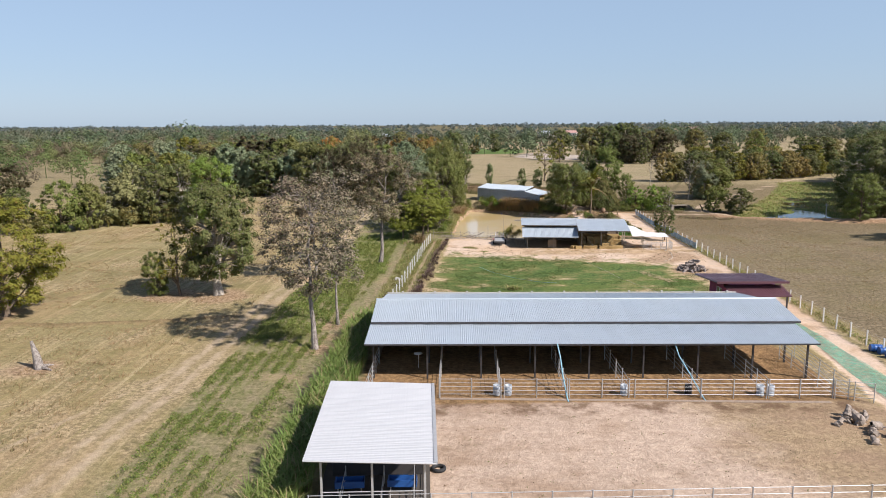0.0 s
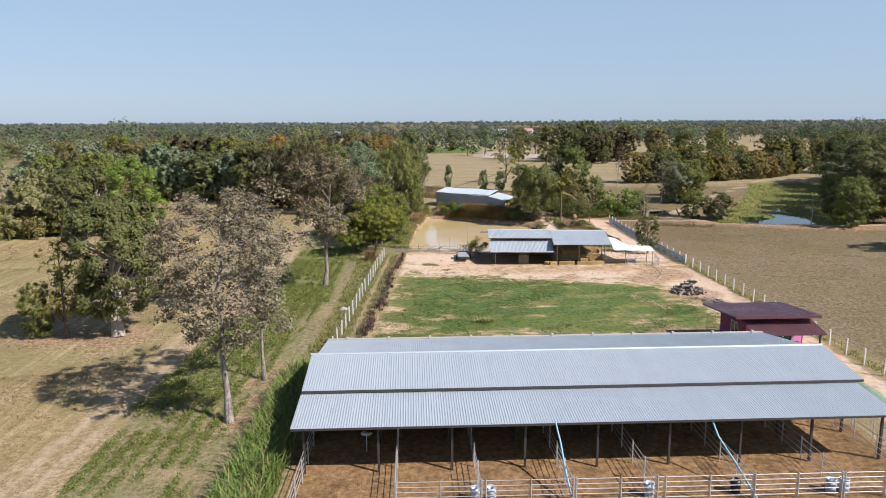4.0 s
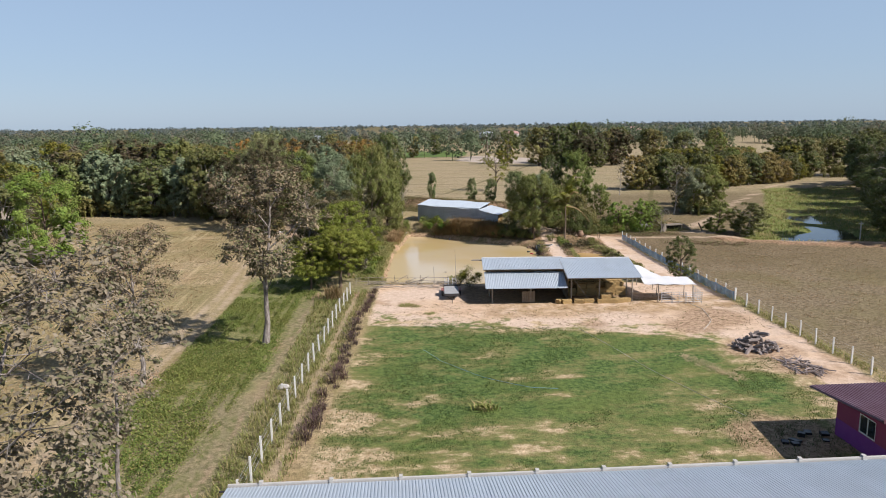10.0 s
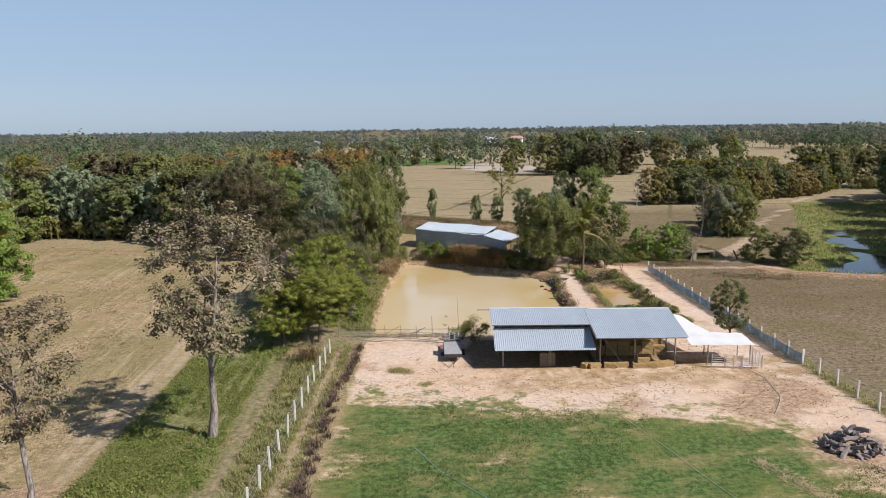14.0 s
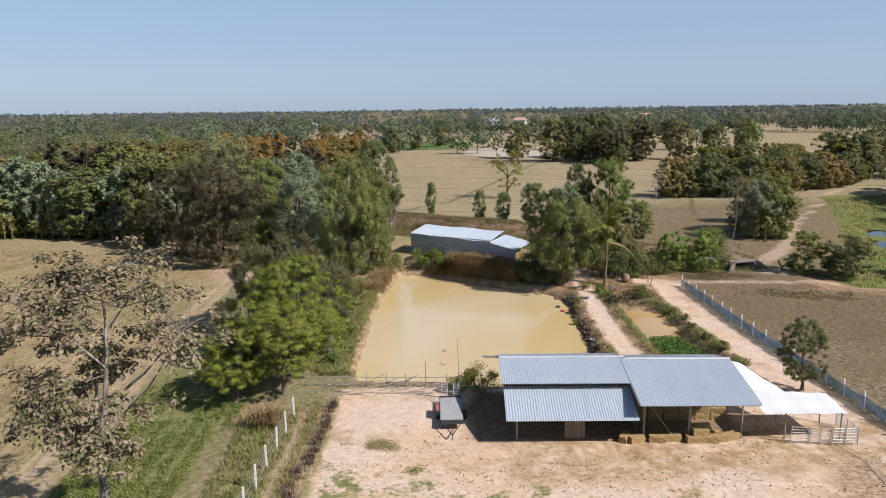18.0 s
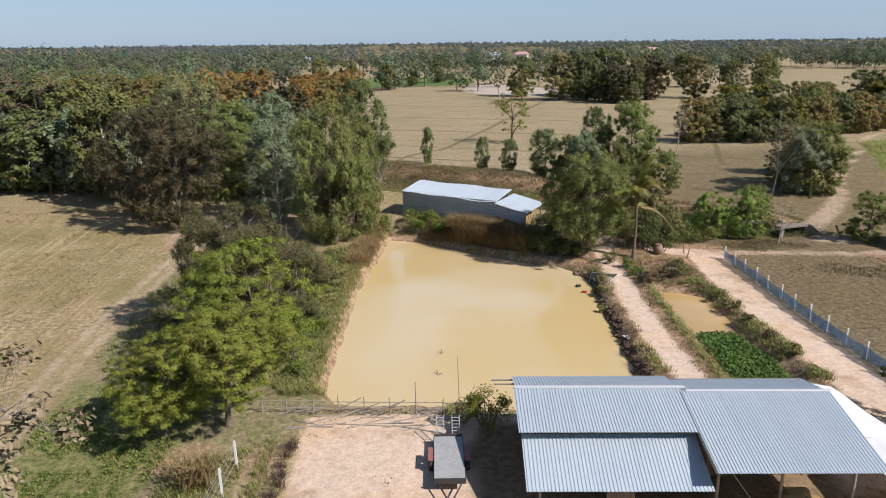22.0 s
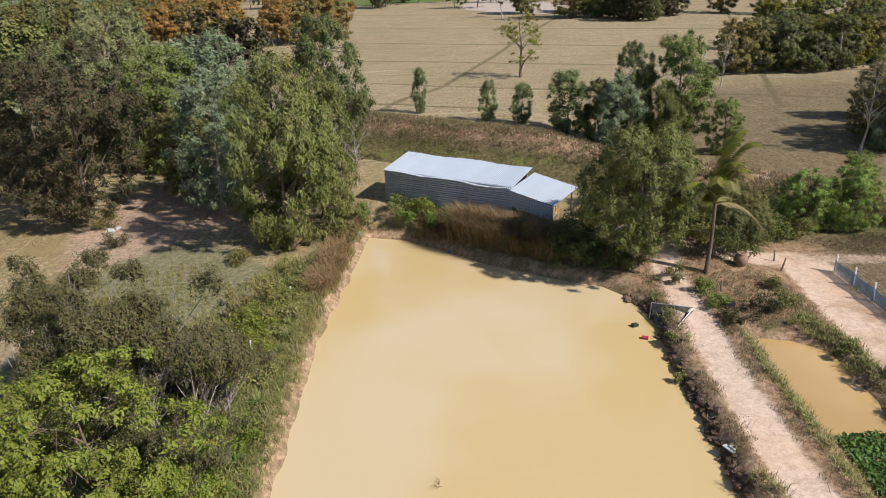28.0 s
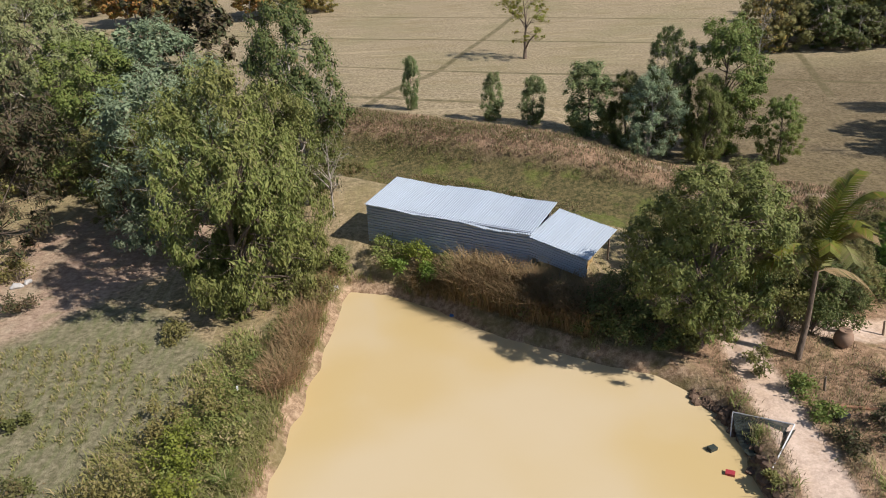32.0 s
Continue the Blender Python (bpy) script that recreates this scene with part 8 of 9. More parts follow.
# twigs standing in the water and drift brush along the fence
rng = np.random.default_rng(71)
for x, y in ((11.1, 126.1), (10.6, 122.7)):
    s = Shape()
    for k in range(5):
        a = rng.uniform(0, 6.28)
        s.tube([(0, 0, -0.1), (0.2 * math.cos(a), 0.2 * math.sin(a), 0.15), (0.42 * math.cos(a + 0.3), 0.42 * math.sin(a + 0.3), rng.uniform(0.1, 0.35))], [0.016, 0.012, 0.006], 4, False)
    single("water_twig", s, B_BROWN, "bare twig sticking out of the pond", "twig", "twigs in the pond", at=pose(x, y, -0.8))
s = Shape()
for k in range(150):
    t = rng.uniform(0, 1)
    x, y = 1.2 + 11.4 * t + rng.normal(0, 0.2), 117.05 - 1.3 * t + rng.normal(0, 0.28)
    if 6.4 < x < 8.6 and rng.random() < 0.7:
        continue
    a, ln = rng.normal(0.1, 0.5), rng.uniform(0.25, 0.8)
    z = gz(x, y) + rng.uniform(0.02, 0.28)
    s.tube([(x - ln * math.cos(a), y - ln * math.sin(a), z), (x, y, z + rng.uniform(0, 0.15)), (x + ln * math.cos(a), y + ln * math.sin(a), z + rng.normal(0, 0.1))], [0.014, 0.012, 0.005], 4, False)
single("drift_brush", s, M_TIMBER_GREY, "dry brush heaped along the bamboo fence", "brush", kind="stuff")
for x, y, h, tilt in ((32.1, 147.2, 1.0, 4), (32.6, 145.9, 0.9, -6), (36.9, 144.1, 1.0, 10), (34.4, 147.2, 1.1, 3), (37.3, 145.8, 0.9, -4), (31.4, 141.6, 0.8, 6)):
    single("timber_post", Shape().tube([(0, 0, -0.2), (0.02, 0, h * 0.5), (0, 0.02, h)], [0.07, 0.06, 0.05], 6), M_TIMBER, "short weathered timber post by the lane", "post", "timber posts by the lane", at=pose(x, y, gz(x, y), tilt, tilt * 0.6, x * 40))
single("plank", Shape().box(-0.9, 0.9, -0.09, 0.09, 0, 0.05), plain("rusty_board", (0.34, 0.17, 0.09), 0.7, 0.8), "rusty orange plank lying between the ponds", "plank", at=pose(32.1, 140.1, gz(32.1, 140.1) + 0.06, 0, 3, -14))
single("dark_crate", Shape().box(-0.35, 0.35, -0.22, 0.22, -0.02, 0.3), M_DARK_PLASTIC, "black plastic crate between the ponds", "crate", at=pose(30.9, 139.5, gz(30.9, 139.5), 0, 0, 20))
single("plastic_sheet", Shape().box(-0.4, 0.4, -0.3, 0.3, 0, 0.04).box(-0.2, 0.3, -0.25, 0.1, 0.04, 0.12), M_PLY, "grey plastic sheet on the eroded bank", "sheet", at=pose(25.0, 126.5, gz(25.0, 126.5) + 0.03, 8, 14, 30))
for x, y, w, h, r in ((-14.2, 159.7, 0.4, 0.22, 20), (-13.7, 160.3, 0.3, 0.18, 70), (-4.3, 84.4, 0.45, 0.2, 10)):
    single("rubble_block", Shape().tube([(-w, 0, 0), (-w * 0.3, 0.06, h * 0.5), (w * 0.5, -0.05, h * 0.45), (w, 0, 0)], [w * 0.25, w * 0.6, w * 0.5, w * 0.2], 6), M_CONCRETE, "pale lump of rubble in the weeds", "rubble", "rubble lumps", at=pose(x, y, gz(x, y) + 0.05, 0, 0, r))

# clods on the eroded pond bank
rng = np.random.default_rng(31)
s = Shape()
edge_line = np.array([(25.3, 143.4), (26.2, 141.4), (26.3, 139.2), (25.5, 135), (25.1, 130), (24.5, 125), (24.0, 120.5), (23.7, 117.4)])
for k in range(260):
    t = rng.uniform(0, len(edge_line) - 1)
    i = min(int(t), len(edge_line) - 2)
    x, y = edge_line[i] + (edge_line[i + 1] - edge_line[i]) * (t - i) + [rng.normal(0.12, 0.18), rng.normal(0, 0.1)]
    r = rng.uniform(0.1, 0.3)
    prof = [(0.02, -r), (r * rng.uniform(0.8, 1.1), -r * 0.4), (r * rng.uniform(0.8, 1.1), r * 0.3), (0.02, r * rng.uniform(0.5, 0.9))]
    s.lathe(prof, 6, (x, y, max(-0.78, gz(x, y))))
v_all = np.concatenate(s.v)
s.v = [v_all + rng.normal(0, 0.035, v_all.shape)]
single("bank_clods", s, plain("dark_clay", (0.17, 0.11, 0.07), 0.55, 0.95, 0, 2.5, 0.5), "dark clay clods on the eroded pond bank", "clods", kind="stuff")
field_of("small_pond_grass", inside([(33.6, 117.5), (34.2, 122), (34.0, 126.5), (34.6, 134.5), (33.4, 136.8), (35.0, 138.0), (36.0, 134), (35.6, 126), (35.4, 117.5)], 420, rng_g, lambda p: wave(p, 1.5, 81) > -0.2), 9, 0.4, 0.16, 0.022, L_WEED, "long grass on the small pond bank", 0.7, 41)
field_of("dike_grass", inside([(28.3, 117.5), (28.9, 126), (29.8, 134), (30.6, 137), (30.2, 133), (29.6, 126), (29.0, 117.5)], 260, rng_g), 9, 0.5, 0.14, 0.018, L_WEED, "green grass edge of the dike path", 0.7, 42)
for x, y, w, h, r in ((5.6, 154.4, 0.35, 0.2, 20), (5.2, 153.2, 0.3, 0.22, 60), (6.3, 155.6, 0.28, 0.18, 5), (6.9, 156.4, 0.3, 0.2, 40)):
    single("concrete_block", Shape().box(-w, w, -w * 0.6, w * 0.6, -0.1, h), M_CONCRETE, "pale broken concrete block on the pond bank", "block", "blocks on the pond bank", at=pose(x, y, gz(x, y), 4, -5, r))

# ---- fences ----
def post_line(name, line, spacing, height, label, group, tall=0.0, net=None):
    a = np.array(line, float)
    dist = np.r_[0, np.cumsum(np.hypot(*np.diff(a, axis=0).T))]
    count = round(dist[-1] / spacing)
    ob = thing(name, label, "fence", (a[0][0], a[0][1], 0), 0, group)
    me = Shape().box(-0.052, 0.052, -0.052, 0.052, -0.25, height).mesh("post", M_POST_WHITE)
    rng_l = random.Random(len(line) * 7 + count)
    tops = []
    for k in range(count + 1):
        d = dist[-1] * k / count
        x, y = np.interp(d, dist, a[:, 0]), np.interp(d, dist, a[:, 1])
        part("post", me, M_POST_WHITE, ob, at=pose(x - a[0][0], y - a[0][1], gz(x, y), rng_l.uniform(-2.5, 2.5), rng_l.uniform(-2.5, 2.5), rng_l.uniform(-8, 8)))
        tops.append((x - a[0][0], y - a[0][1], gz(x, y)))
    tops = np.array(tops)
    for q in (0.3, 0.55, 0.8, 0.95):
        part("wire", Shape().tube(tops + [0, 0, height * q], 0.006, 3, False), M_GALV, ob)
    return ob, tops


post_line("post_fence", [(-4.6, 66), (-4.0, 74), (-3.2, 84), (-2.3, 94), (-1.5, 103), (-0.6, 111.5)], 2.35, 1.55, "row of pale concrete posts with wires", "concrete post fences")
post_line("post_fence", [(36.4, 48), (36.7, 62), (37.2, 72), (37.9, 84), (38.4, 94), (38.7, 104)], 2.45, 1.35, "row of pale concrete posts beside the driveway", "concrete post fences")
nf, tops = post_line("net_fence", [(38.7, 104), (39.1, 115), (39.3, 124), (39.8, 133), (40.5, 143.5)], 2.35, 1.35, "concrete posts hung with blue netting", "concrete post fences")
s = Shape()
rng = random.Random(8)
for a, b in zip(tops[:-1], tops[1:]):
    n_ = 6
    t = np.linspace(0, 1, n_)[:, None]
    low = a + (b - a) * t + [-0.08, 0, 0.02]
    top = low + np.c_[np.zeros((n_, 2)), 0.95 + 0.1 * np.sin(np.linspace(0, 3.1, n_) + rng.random()) * -1]
    top[:, 0] += 0.05 * np.sin(np.linspace(0, 6, n_))
    s.add(np.concatenate([low, top]), [(i, i + 1, n_ + i + 1, n_ + i) for i in range(n_ - 1)])
part("netting", s, M_NET_BLUE, nf, "sagging blue netting")
for x, y, h, tilt, mat, lab in ((2.5, 145.6, 0.5, 2, M_POST_WHITE, "short pale concrete post among the bank weeds"), (1.35, 136.9, 1.35, -4, M_POST_WHITE, "leaning pale concrete post among the bank weeds"), (1.13, 134.5, 1.2, -7, M_CONCRETE, "grey weathered concrete post among the bank weeds")):
    single("bank_post", Shape().box(-0.05, 0.05, -0.05, 0.05, -0.2, h), mat, lab, "post", "posts on the pond bank", at=pose(x, y, gz(x, y), 3, tilt, 10))

# bamboo rail fence before the pond
bf = thing("bamboo_fence", "rough bamboo rail fence before the pond", "fence", (0, 117.0, 0))
rng = random.Random(6)
line = [(-0.2 + 1.5 * k, 0.1 - 0.21 * 1.5 * k * 0.95 / 1.5 * 1.0) for k in range(9)]
for k, (x, y) in enumerate(line):
    hgt = rng.uniform(0.8, 1.3) + (0.9 if k == 6 else 0)
    part("stake", Shape().tube([(x, y, -0.2), (x + rng.uniform(-0.08, 0.08), y + rng.uniform(-0.08, 0.08), hgt)], [0.045, 0.03], 6), M_TIMBER_GREY, bf)
for z in (0.45, 0.8):
    part("rail", Shape().tube([(x, y, z + rng.uniform(-0.06, 0.06)) for x, y in line], 0.028, 5, False), M_TIMBER_GREY, bf)
for k in range(5):
    x = rng.uniform(3, 9)
    part("rail", Shape().tube([(x, 0.2 - 0.2 * x, 0.15), (x + rng.uniform(1.5, 3), 0.1 - 0.2 * x, rng.uniform(0.4, 1.2))], 0.03, 5, False), M_TIMBER_GREY, bf)
for k in range(16):
    x, y = rng.uniform(2.5, 11.5), rng.uniform(115.0, 116.4)
    y -= 0.12 * (x - 2.5)
    ln, a = rng.uniform(0.7, 1.8), rng.uniform(-25, 25)
    single("bamboo_pole", Shape().tube([(-ln, 0, 0), (0, 0.03, 0.01), (ln, 0, 0)], 0.035, 6), M_TIMBER_GREY, "loose grey bamboo pole by the pond fence", "pole", "loose bamboo poles", at=pose(x, y, gz(x, y) + 0.03, 0, rng.uniform(-3, 3), a))
single("antenna_pole", Shape().tube([(0, 0, -0.1), (-0.05, 0, 2.4), (-0.12, 0, 4.2)], [0.03, 0.025, 0.012], 5), M_TIMBER_GREY, "thin tall bamboo stick at the pond fence", "pole", at=pose(11.2, 114.7, gz(11.2, 114.7)))

# ---- trailer ----
tr = thing("farm_trailer", "flat farm trailer with red mudguards and worn grey deck", "trailer", (10.2, 110.5, gz(10.2, 110.5)), -4)
part("deck", Shape().box(-0.75, 0.75, -2.0, 2.0, 0.52, 0.60), plain("worn_deck", (0.42, 0.43, 0.43), 0.55, 0.8, 0, 2.0, 0.3, dirt=(0.22, 0.14, 0.09), dirt_amount=0.4), tr, "worn grey blue deck boards")
part("frame", Shape().box(-0.79, -0.71, -2.05, 2.05, 0.42, 0.56).box(0.71, 0.79, -2.05, 2.05, 0.42, 0.56).box(-0.75, 0.75, 1.98, 2.06, 0.42, 0.7).box(-0.75, 0.75, -2.06, -1.98, 0.42, 0.7), M_STEEL_DARK, tr)
part("drawbar", Shape().tube([(-0.6, -2.0, 0.46), (0, -3.6, 0.40)], 0.045, 4).tube([(0.6, -2.0, 0.46), (0, -3.6, 0.40)], 0.045, 4), M_STEEL_DARK, tr)
part("jockey_leg", Shape().tube([(0, -3.4, -0.02), (0, -3.4, 0.42)], 0.03, 6), M_STEEL_DARK, tr)
for sx in (-1, 1):
    part("mudguard", Shape().box(sx * 0.94 - 0.13, sx * 0.94 + 0.13, -0.45, 0.75, 0.66, 0.71), plain("faded_red", (0.33, 0.13, 0.11), 0.7, 0.6), tr, "faded red mudguard")
    for yy in (-0.18, 0.5):
        w = part("wheel", Shape().lathe([(0.16, -0.1), (0.3, -0.1), (0.33, -0.06), (0.33, 0.06), (0.3, 0.1), (0.16, 0.1)], 16), M_RUBBER, tr, smooth=True, at=pose(sx * 0.94, yy, 0.31, 0, 90, 0))
        part("rim", Shape().lathe([(0.17, -0.06), (0.05, -0.03), (0.05, 0.03), (0.17, 0.06)], 12), M_GALV, w)
for x in (-0.42, 0.42):
    ramp = part("loading_ramp", Shape().tube([(x - 0.2, 2.02, 0.6), (x - 0.2, 2.9, 1.35)], 0.025, 5).tube([(x + 0.2, 2.02, 0.6), (x + 0.2, 2.9, 1.35)], 0.025, 5), M_GALV, tr, "ladder like steel ramp")
    for j in range(6):
        part("rung", Shape().tube([(x - 0.2, 2.1 + 0.14 * j, 0.66 + 0.12 * j), (x + 0.2, 2.1 + 0.14 * j, 0.66 + 0.12 * j)], 0.02, 4, False), M_GALV, ramp)

# ---- firewood, stumps and odd things ----
rng = random.Random(12)


def log_at(x, y, z, ln, r, rx, rz, name="log", label="grey split log on the wood pile", group="wood pile"):
    pts = [(-ln, 0, 0), (-ln * 0.3, rng.uniform(-0.05, 0.05), 0.02), (ln * 0.4, rng.uniform(-0.06, 0.06), -0.02), (ln, rng.uniform(-0.1, 0.1), 0.03)]
    single(name, Shape().tube(pts, [r * 0.9, r, r * 0.95, r * 0.7], 6), M_LOG, label, "log", group, at=pose(x, y, z, 0, rx, rz)).data.materials[0] = M_STUMP if name == "stump" else (M_BRUSH if name == "branch" else M_LOG)


for k in range(85):
    a, q = rng.uniform(0, 6.28), math.sqrt(rng.random())
    x, y = 32.9 + 1.7 * q * math.cos(a), 89.0 + 1.6 * q * math.sin(a)
    r = rng.uniform(0.07, 0.17)
    log_at(x, y, gz(x, y) + r * 0.7 + (1 - q) * rng.uniform(0.1, 1.5), rng.uniform(0.25, 0.6), r, rng.uniform(-35, 35), rng.uniform(0, 180))
for k in range(60):
    a, q = rng.uniform(0, 6.28), math.sqrt(rng.random())
    x, y = 33.9 + 1.2 * q * math.cos(a), 84.2 + 1.9 * q * math.sin(a)
    log_at(x, y, gz(x, y) + 0.05 + (1 - q) * rng.uniform(0, 0.5), rng.uniform(0.4, 1.0), rng.uniform(0.02, 0.05), rng.uniform(-18, 18), rng.uniform(0, 180), "branch", "cut branch on a brush pile", "brush pile")
def root_wad(x, y, r, rz, tip):
    """An uprooted stump: a knobbly bole with broken roots."""
    ob = thing("stump", "pale weathered uprooted tree stump on the paddock", "stump", (x, y, gz(x, y) + r * 0.55), rz, "stumps")
    q = np.random.default_rng(int(x * 97 + y * 31))
    t = np.linspace(0, 1, 7)
    bole = np.c_[q.normal(0, 0.05, 7), q.normal(0, 0.05, 7), np.zeros(7)] + np.outer(t * r * 3.2 - r * 0.8, [math.cos(radians(tip)), 0, math.sin(radians(tip))])
    part("bole", Shape().tube(bole, r * np.array([0.75, 1.1, 0.85, 0.9, 0.65, 0.7, 0.3]) * q.uniform(0.85, 1.15, 7), 8, False), M_STUMP, ob)
    for k in range(6):
        a, u = q.uniform(0, 6.28), q.uniform(-0.3, 0.7)
        d = np.array([-0.4 * math.cos(radians(tip)), math.cos(a), math.sin(a) * 0.8 + 0.2]) * r * q.uniform(1.0, 2.0)
        o = bole[1]
        part("root", Shape().tube([o, o + d * 0.5 + q.normal(0, 0.06, 3), o + d + [0, 0, -0.15 * r]], [r * 0.4, r * 0.28, r * 0.1], 6, False), M_STUMP, ob)


for x, y, r, rz, tip in ((26.3, 42.5, 0.3, 20, 70), (27.0, 42.0, 0.34, 110, 35), (27.6, 41.2, 0.3, 200, 25), (26.8, 40.3, 0.26, 60, 20), (27.8, 40.0, 0.28, 300, 30), (27.1, 43.1, 0.3, 170, 60), (26.3, 39.2, 0.22, 90, 15), (27.2, 38.6, 0.2, 250, 40), (25.5, 41.7, 0.2, 30, 50)):
    root_wad(x, y, r, rz, tip)
for x, y, ln, r, rx, rz in ((28.2, 39.4, 0.6, 0.12, 6, 120), (27.8, 42.9, 0.9, 0.14, 8, 60)):
    log_at(x, y, gz(x, y) + abs(math.sin(radians(rx))) * ln + r * 0.6 * math.cos(radians(rx)), ln, r, rx, rz, "stump", "weathered tree stump on the paddock", "stumps")
dl = thing("dead_stump", "leaning grey dead tree stump in the field", "stump", (-30.3, 53.4, gz(-30.3, 53.4)))
part("trunk", Shape().tube([(0, 0, -0.2), (-0.35, 0.3, 1.0), (-0.75, 0.5, 2.1)], [0.42, 0.28, 0.10], 8), B_GREY, dl, smooth=True)
part("root", Shape().tube([(0.1, 0, 0.1), (0.7, -0.3, 0.12), (1.1, -0.4, 0.02)], [0.18, 0.12, 0.05], 6), B_GREY, dl)
part("root", Shape().tube([(0, 0.1, 0.1), (0.4, 0.6, 0.1), (0.6, 0.9, 0.0)], [0.18, 0.12, 0.05], 6), B_GREY, dl)

# green netting laid on the driveway
u = np.linspace(0, 1, 28)
cx = np.interp(u, [0, 0.25, 0.5, 0.75, 1], [34.1, 33.7, 33.1, 32.6, 32.4])
cy = 67 - 21 * u
wd = 0.8 + 1.9 * u
rows = np.stack([np.stack([cx + k * wd * 0.5, cy + 0.3 * k, ground_z(np.c_[cx + k * wd * 0.5, cy]) + 0.05 + 0.05 * np.sin(u * 17 + k * 2)], -1) for k in (-1, -0.5, 0, 0.5, 1)], 0)
f = (np.arange(4)[:, None] * 28 + np.arange(27)).reshape(-1, 1) + [0, 1, 29, 28]
single("green_net", mesh_np("green_net", rows.reshape(-1, 3), f, M_NET_GREEN), M_NET_GREEN, "green shade netting spread on the driveway", "net")

field_of("straw_trail", [(26.2 + 0.11 * k + 0.25 * math.sin(k * 1.7), 87.8 - 0.3 * k) for k in range(19)], 22, 0.16, 0.28, 0.02, leaf_mat("straw_stalks", (0.50, 0.40, 0.22), (0.62, 0.50, 0.30), None, 0, 0.2), "pale straw stalks scattered on the lawn", 3.0, 44)
# hoses on the lawn
for k, (pts, r) in enumerate((([(6.0, 92), (7.0, 89), (10, 85), (13, 82.5), (14.6, 82)], 0.014), ([(20, 97), (21, 92), (22.5, 86), (24, 80), (25, 76)], 0.012), ([(31, 94.5), (33, 97.5), (34.2, 101.5), (33.8, 104)], 0.02))):
    q = np.array(pts, float)
    t = np.linspace(0, len(q) - 1, 30)
    xy = np.stack([np.interp(t, range(len(q)), q[:, 0]) + 0.15 * np.sin(t * 2), np.interp(t, range(len(q)), q[:, 1])], -1)
    single("garden_hose", Shape().tube(np.c_[xy, ground_z(xy) + 0.05], r, 5, False), M_PIPE_BLUE if k == 0 else M_HOSE, "thin plastic hose lying on the grass", "hose", "hoses", smooth=True)
field_of("lawn_weed", [(9.2, 79.4), (9.5, 79.1), (8.9, 79.2)], 40, 0.55, 0.25, 0.05, L_WEED, "pale weed clump on the lawn", 0.8, 20)

# net frame and floats in the pond corner
nfm = thing("lift_net", "dark fishing net on a pipe frame in the pond corner", "fishing net", (26.9, 139.0, -0.35))
A_, B_, C_, D_ = (-0.6, 1.7, 0.35), (1.5, 0.1, 0.65), (-0.6, -2.0, 0.25), (-1.0, 0.9, -0.4)
for a, b, m in ((A_, B_, M_GALV), (B_, C_, M_WHITE_PAINT), (A_, D_, M_GALV), (C_, (-1.1, -1.6, -0.5), M_GALV)):
    part("pipe", Shape().tube([a, b], 0.032, 6), m, nfm)
u, v = np.meshgrid(np.linspace(0, 1, 8), np.linspace(0, 1, 8))
pnt = np.array(A_) + u[..., None] * (np.array(B_) - A_) * 0.95 + v[..., None] * (np.array(C_) - A_) * (1 - 0.9 * u[..., None]) + np.stack([-0.35 * np.sin(np.pi * v), 0 * u, -0.55 * np.sin(np.pi * np.clip(v, 0, 1)) * (1 - u * 0.6)], -1)
part("net", mesh_np("net", pnt.reshape(-1, 3), (np.arange(7)[:, None] * 8 + np.arange(7)).reshape(-1, 1) + [0, 1, 9, 8], net_mat("dark_net", (0.03, 0.04, 0.03), 0.85)), None, nfm)
part("sheet", Shape().box(0.35, 1.0, -0.45, 0.25, 0.30, 0.34), M_GREEN_BOARD, nfm)
single("float_box", Shape().box(-0.2, 0.2, -0.14, 0.14, -0.08, 0.16), M_FLOAT, "black float box on the pond", "float", at=pose(24.7, 139.2, -0.78, 3, 4, 20))
single("float_can", Shape().box(-0.2, 0.2, -0.13, 0.13, -0.06, 0.12), M_RED, "red can floating on the pond", "float", at=pose(24.8, 137.6, -0.78, 4, -3, -30))
single("float_can", Shape().box(-0.2, 0.2, -0.13, 0.13, -0.06, 0.10), M_BLUE, "blue can floating on the pond", "float", at=pose(14.3, 153.0, -0.78, 4, -3, 70))
jar = thing("water_jar", "brown clay water jar by the lane", "jar", (34.1, 144.6, gz(34.1, 144.6)))
part("body", Shape().lathe([(0.25, 0), (0.42, 0.2), (0.5, 0.5), (0.42, 0.8), (0.3, 0.92), (0.34, 1.0), (0.28, 1.0), (0.02, 0.9)], 16), plain("clay", (0.30, 0.19, 0.12), 0.7, 0.8), jar, smooth=True)
M_CULVERT = plain("dirty_concrete", (0.27, 0.23, 0.18), 0.6, 0.9, dirt=(0.12, 0.10, 0.07), dirt_amount=0.4)
culvert = thing("culvert", "low concrete culvert with a dark opening under the farm road", "culvert", (51.9, 150.9, gz(51.9, 150.9) - 0.05), 12)
for x in (-1.5, 1.5):
    part("side_wall", Shape().box(x - 0.12, x + 0.12, 0.0, 1.1, -0.2, 1.0), M_CULVERT, culvert)
part("slab", Shape().box(-1.75, 1.75, -0.12, 1.1, 1.0, 1.15), M_CULVERT, culvert)
# Black panel stands in for the deep shade inside the opening.
part("back_wall", Shape().box(-1.38, 1.38, 0.9, 1.05, -0.2, 1.0), M_DARK_PLASTIC, culvert)
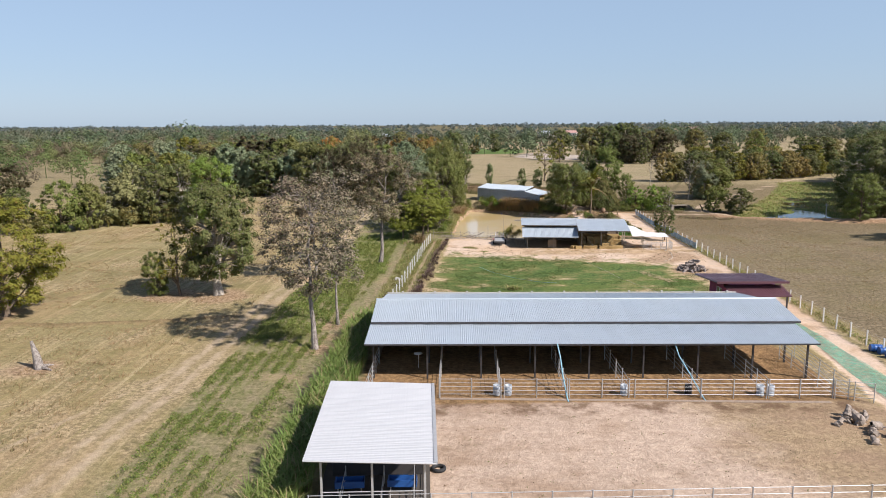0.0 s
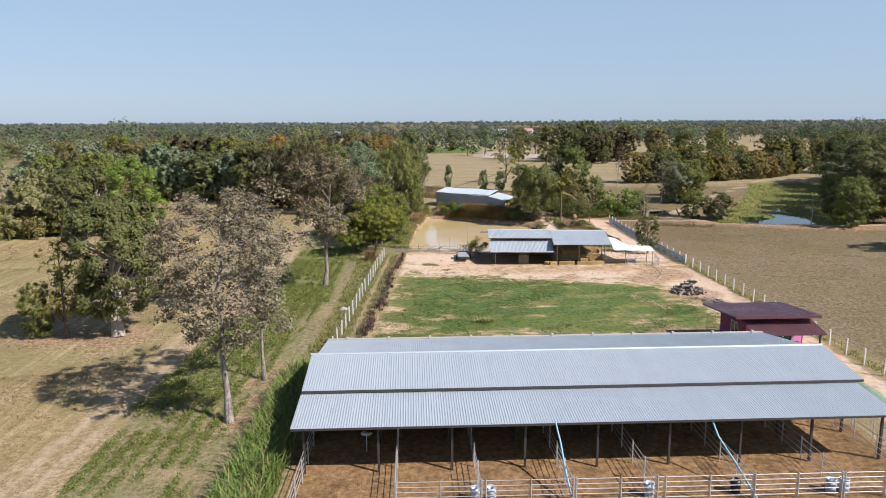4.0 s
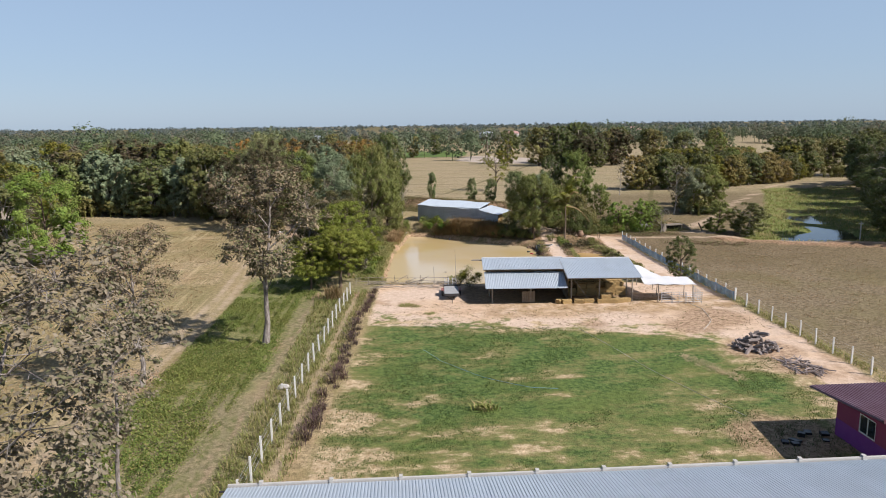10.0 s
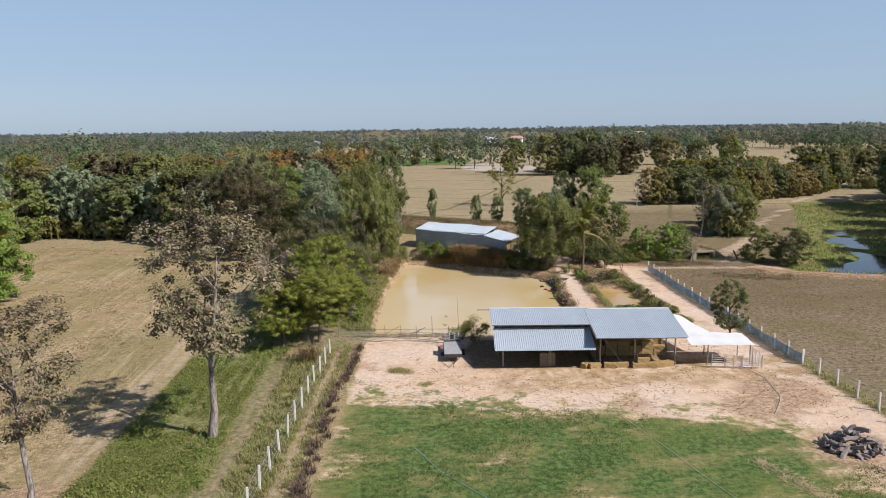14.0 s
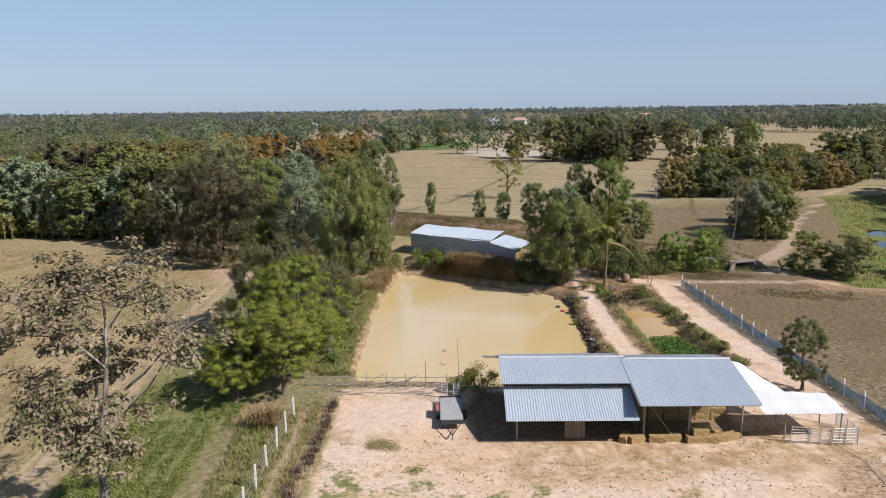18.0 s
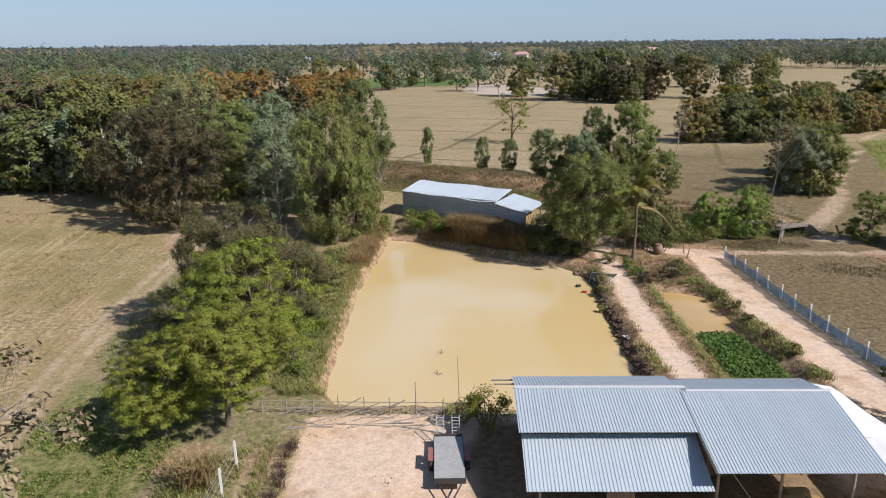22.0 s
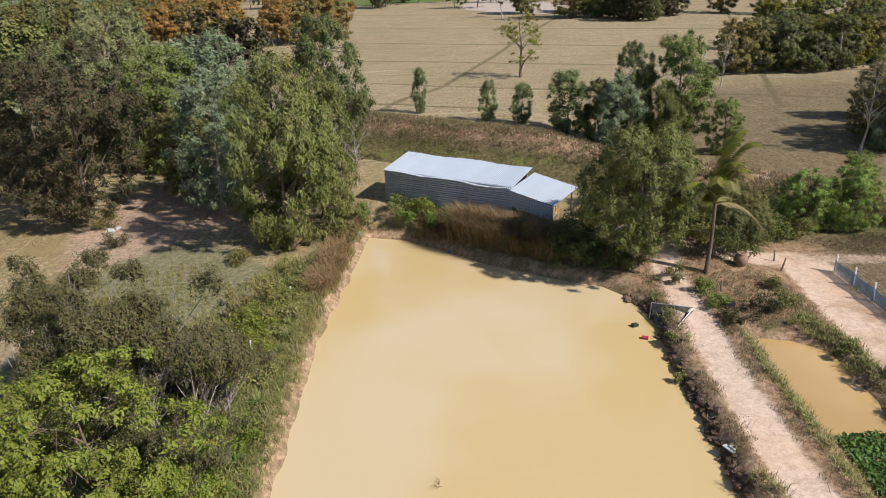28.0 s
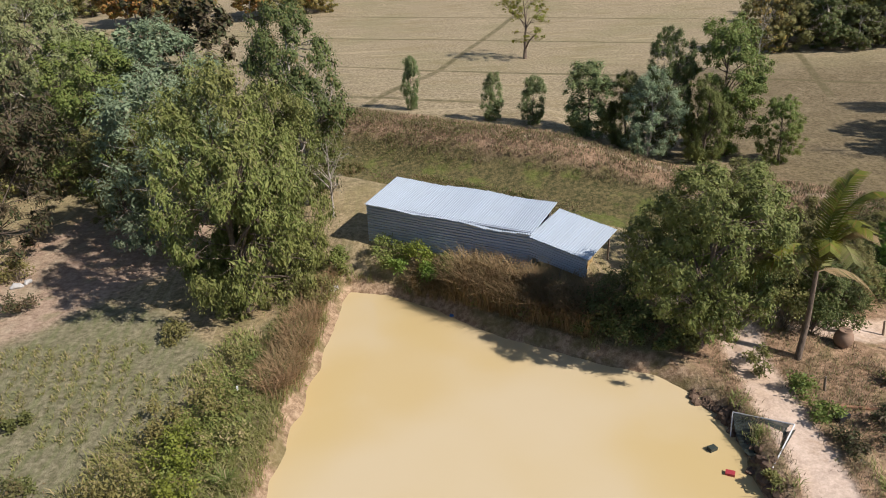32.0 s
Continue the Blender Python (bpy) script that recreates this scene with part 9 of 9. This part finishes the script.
for sx in (-1, 1):
    part("wing_wall", Shape().add([(sx * 1.62, -0.1, -0.2), (sx * 2.7, -1.1, -0.2), (sx * 2.7, -1.1, 0.35), (sx * 1.62, -0.1, 1.3), (sx * 1.80, 0.1, -0.2), (sx * 2.86, -0.9, -0.2), (sx * 2.86, -0.9, 0.35), (sx * 1.80, 0.1, 1.3)], [(0, 1, 2, 3), (7, 6, 5, 4), (3, 2, 6, 7), (1, 5, 6, 2), (0, 3, 7, 4)]), M_CULVERT, culvert)
single("leaning_post", Shape().tube([(0, 0, -0.2), (0.02, 0, 0.7), (0, 0.02, 1.7)], [0.13, 0.12, 0.11], 7), M_TIMBER, "dark leaning timber post by the farm road", "post", at=pose(56.2, 149.4, gz(56.2, 149.4), 0, -32, 20))
single("low_wall", Shape().box(-2.6, 2.6, -0.12, 0.12, -0.2, 0.35), M_CONCRETE, "low grey concrete edge beside the culvert", "wall", at=pose(50.6, 155.6, gz(50.6, 155.6), 0, 0, -14))
up = thing("marsh_post", "grey post with a crossbar at the marsh", "post", (76.0, 138.0, gz(76, 138)))
part("pole", Shape().tube([(0, 0, -0.2), (0, 0, 3.2)], 0.09, 6), M_CONCRETE, up)
part("crossbar", Shape().box(-0.4, 0.4, -0.05, 0.05, 2.8, 2.95), M_CONCRETE, up)

# ---- far buildings ----
M_FARWALL = plain("far_white_wall", (0.72, 0.70, 0.66), 0.85, 0.8, 0, 0.3)
M_FARROOF = plain("far_red_roof", (0.50, 0.30, 0.26), 0.8, 0.7, 0, 0.4)


def far_house(x, y, w, d, h, roof, roof_mat, label, category="house", name="far_house"):
    z = gz(x, y)
    ob = thing(name, label, category, (x, y, z), (x * 7) % 40 - 20)
    part("wall", Shape().box(-w, w, -d, d, -0.2, h), M_FARWALL, ob)
    part("roof", Shape().add([(-w - 1, -d - 1, h), (w + 1, -d - 1, h), (w + 1, d + 1, h), (-w - 1, d + 1, h), (-w * 0.8, 0, h + roof), (w * 0.8, 0, h + roof), (w * 0.8, 0.1, h + roof), (-w * 0.8, 0.1, h + roof)], [(0, 1, 5, 4), (2, 3, 7, 6), (3, 0, 4, 7), (1, 2, 6, 5), (4, 5, 6, 7)]), roof_mat, ob)
    for k in range(3):
        wx = -w * 0.6 + k * w * 0.6
        part("window", Shape().box(wx - 0.6, wx + 0.6, -d - 0.06, -d - 0.01, h * 0.35, h * 0.75), M_GLASS, ob)


far_house(318, 905, 7, 5, 6, 5, M_FARROOF, "far temple hall with a tiered pinkish red roof", "temple", "temple_hall")
far_house(131, 880, 8, 5, 5, 3, M_ZINC, "far white house among the trees")
far_house(166, 905, 7, 5, 5, 3, M_FARROOF, "far white house among the trees")
far_house(-60, 800, 8, 5, 4, 3, M_ZINC, "far white house among the trees")
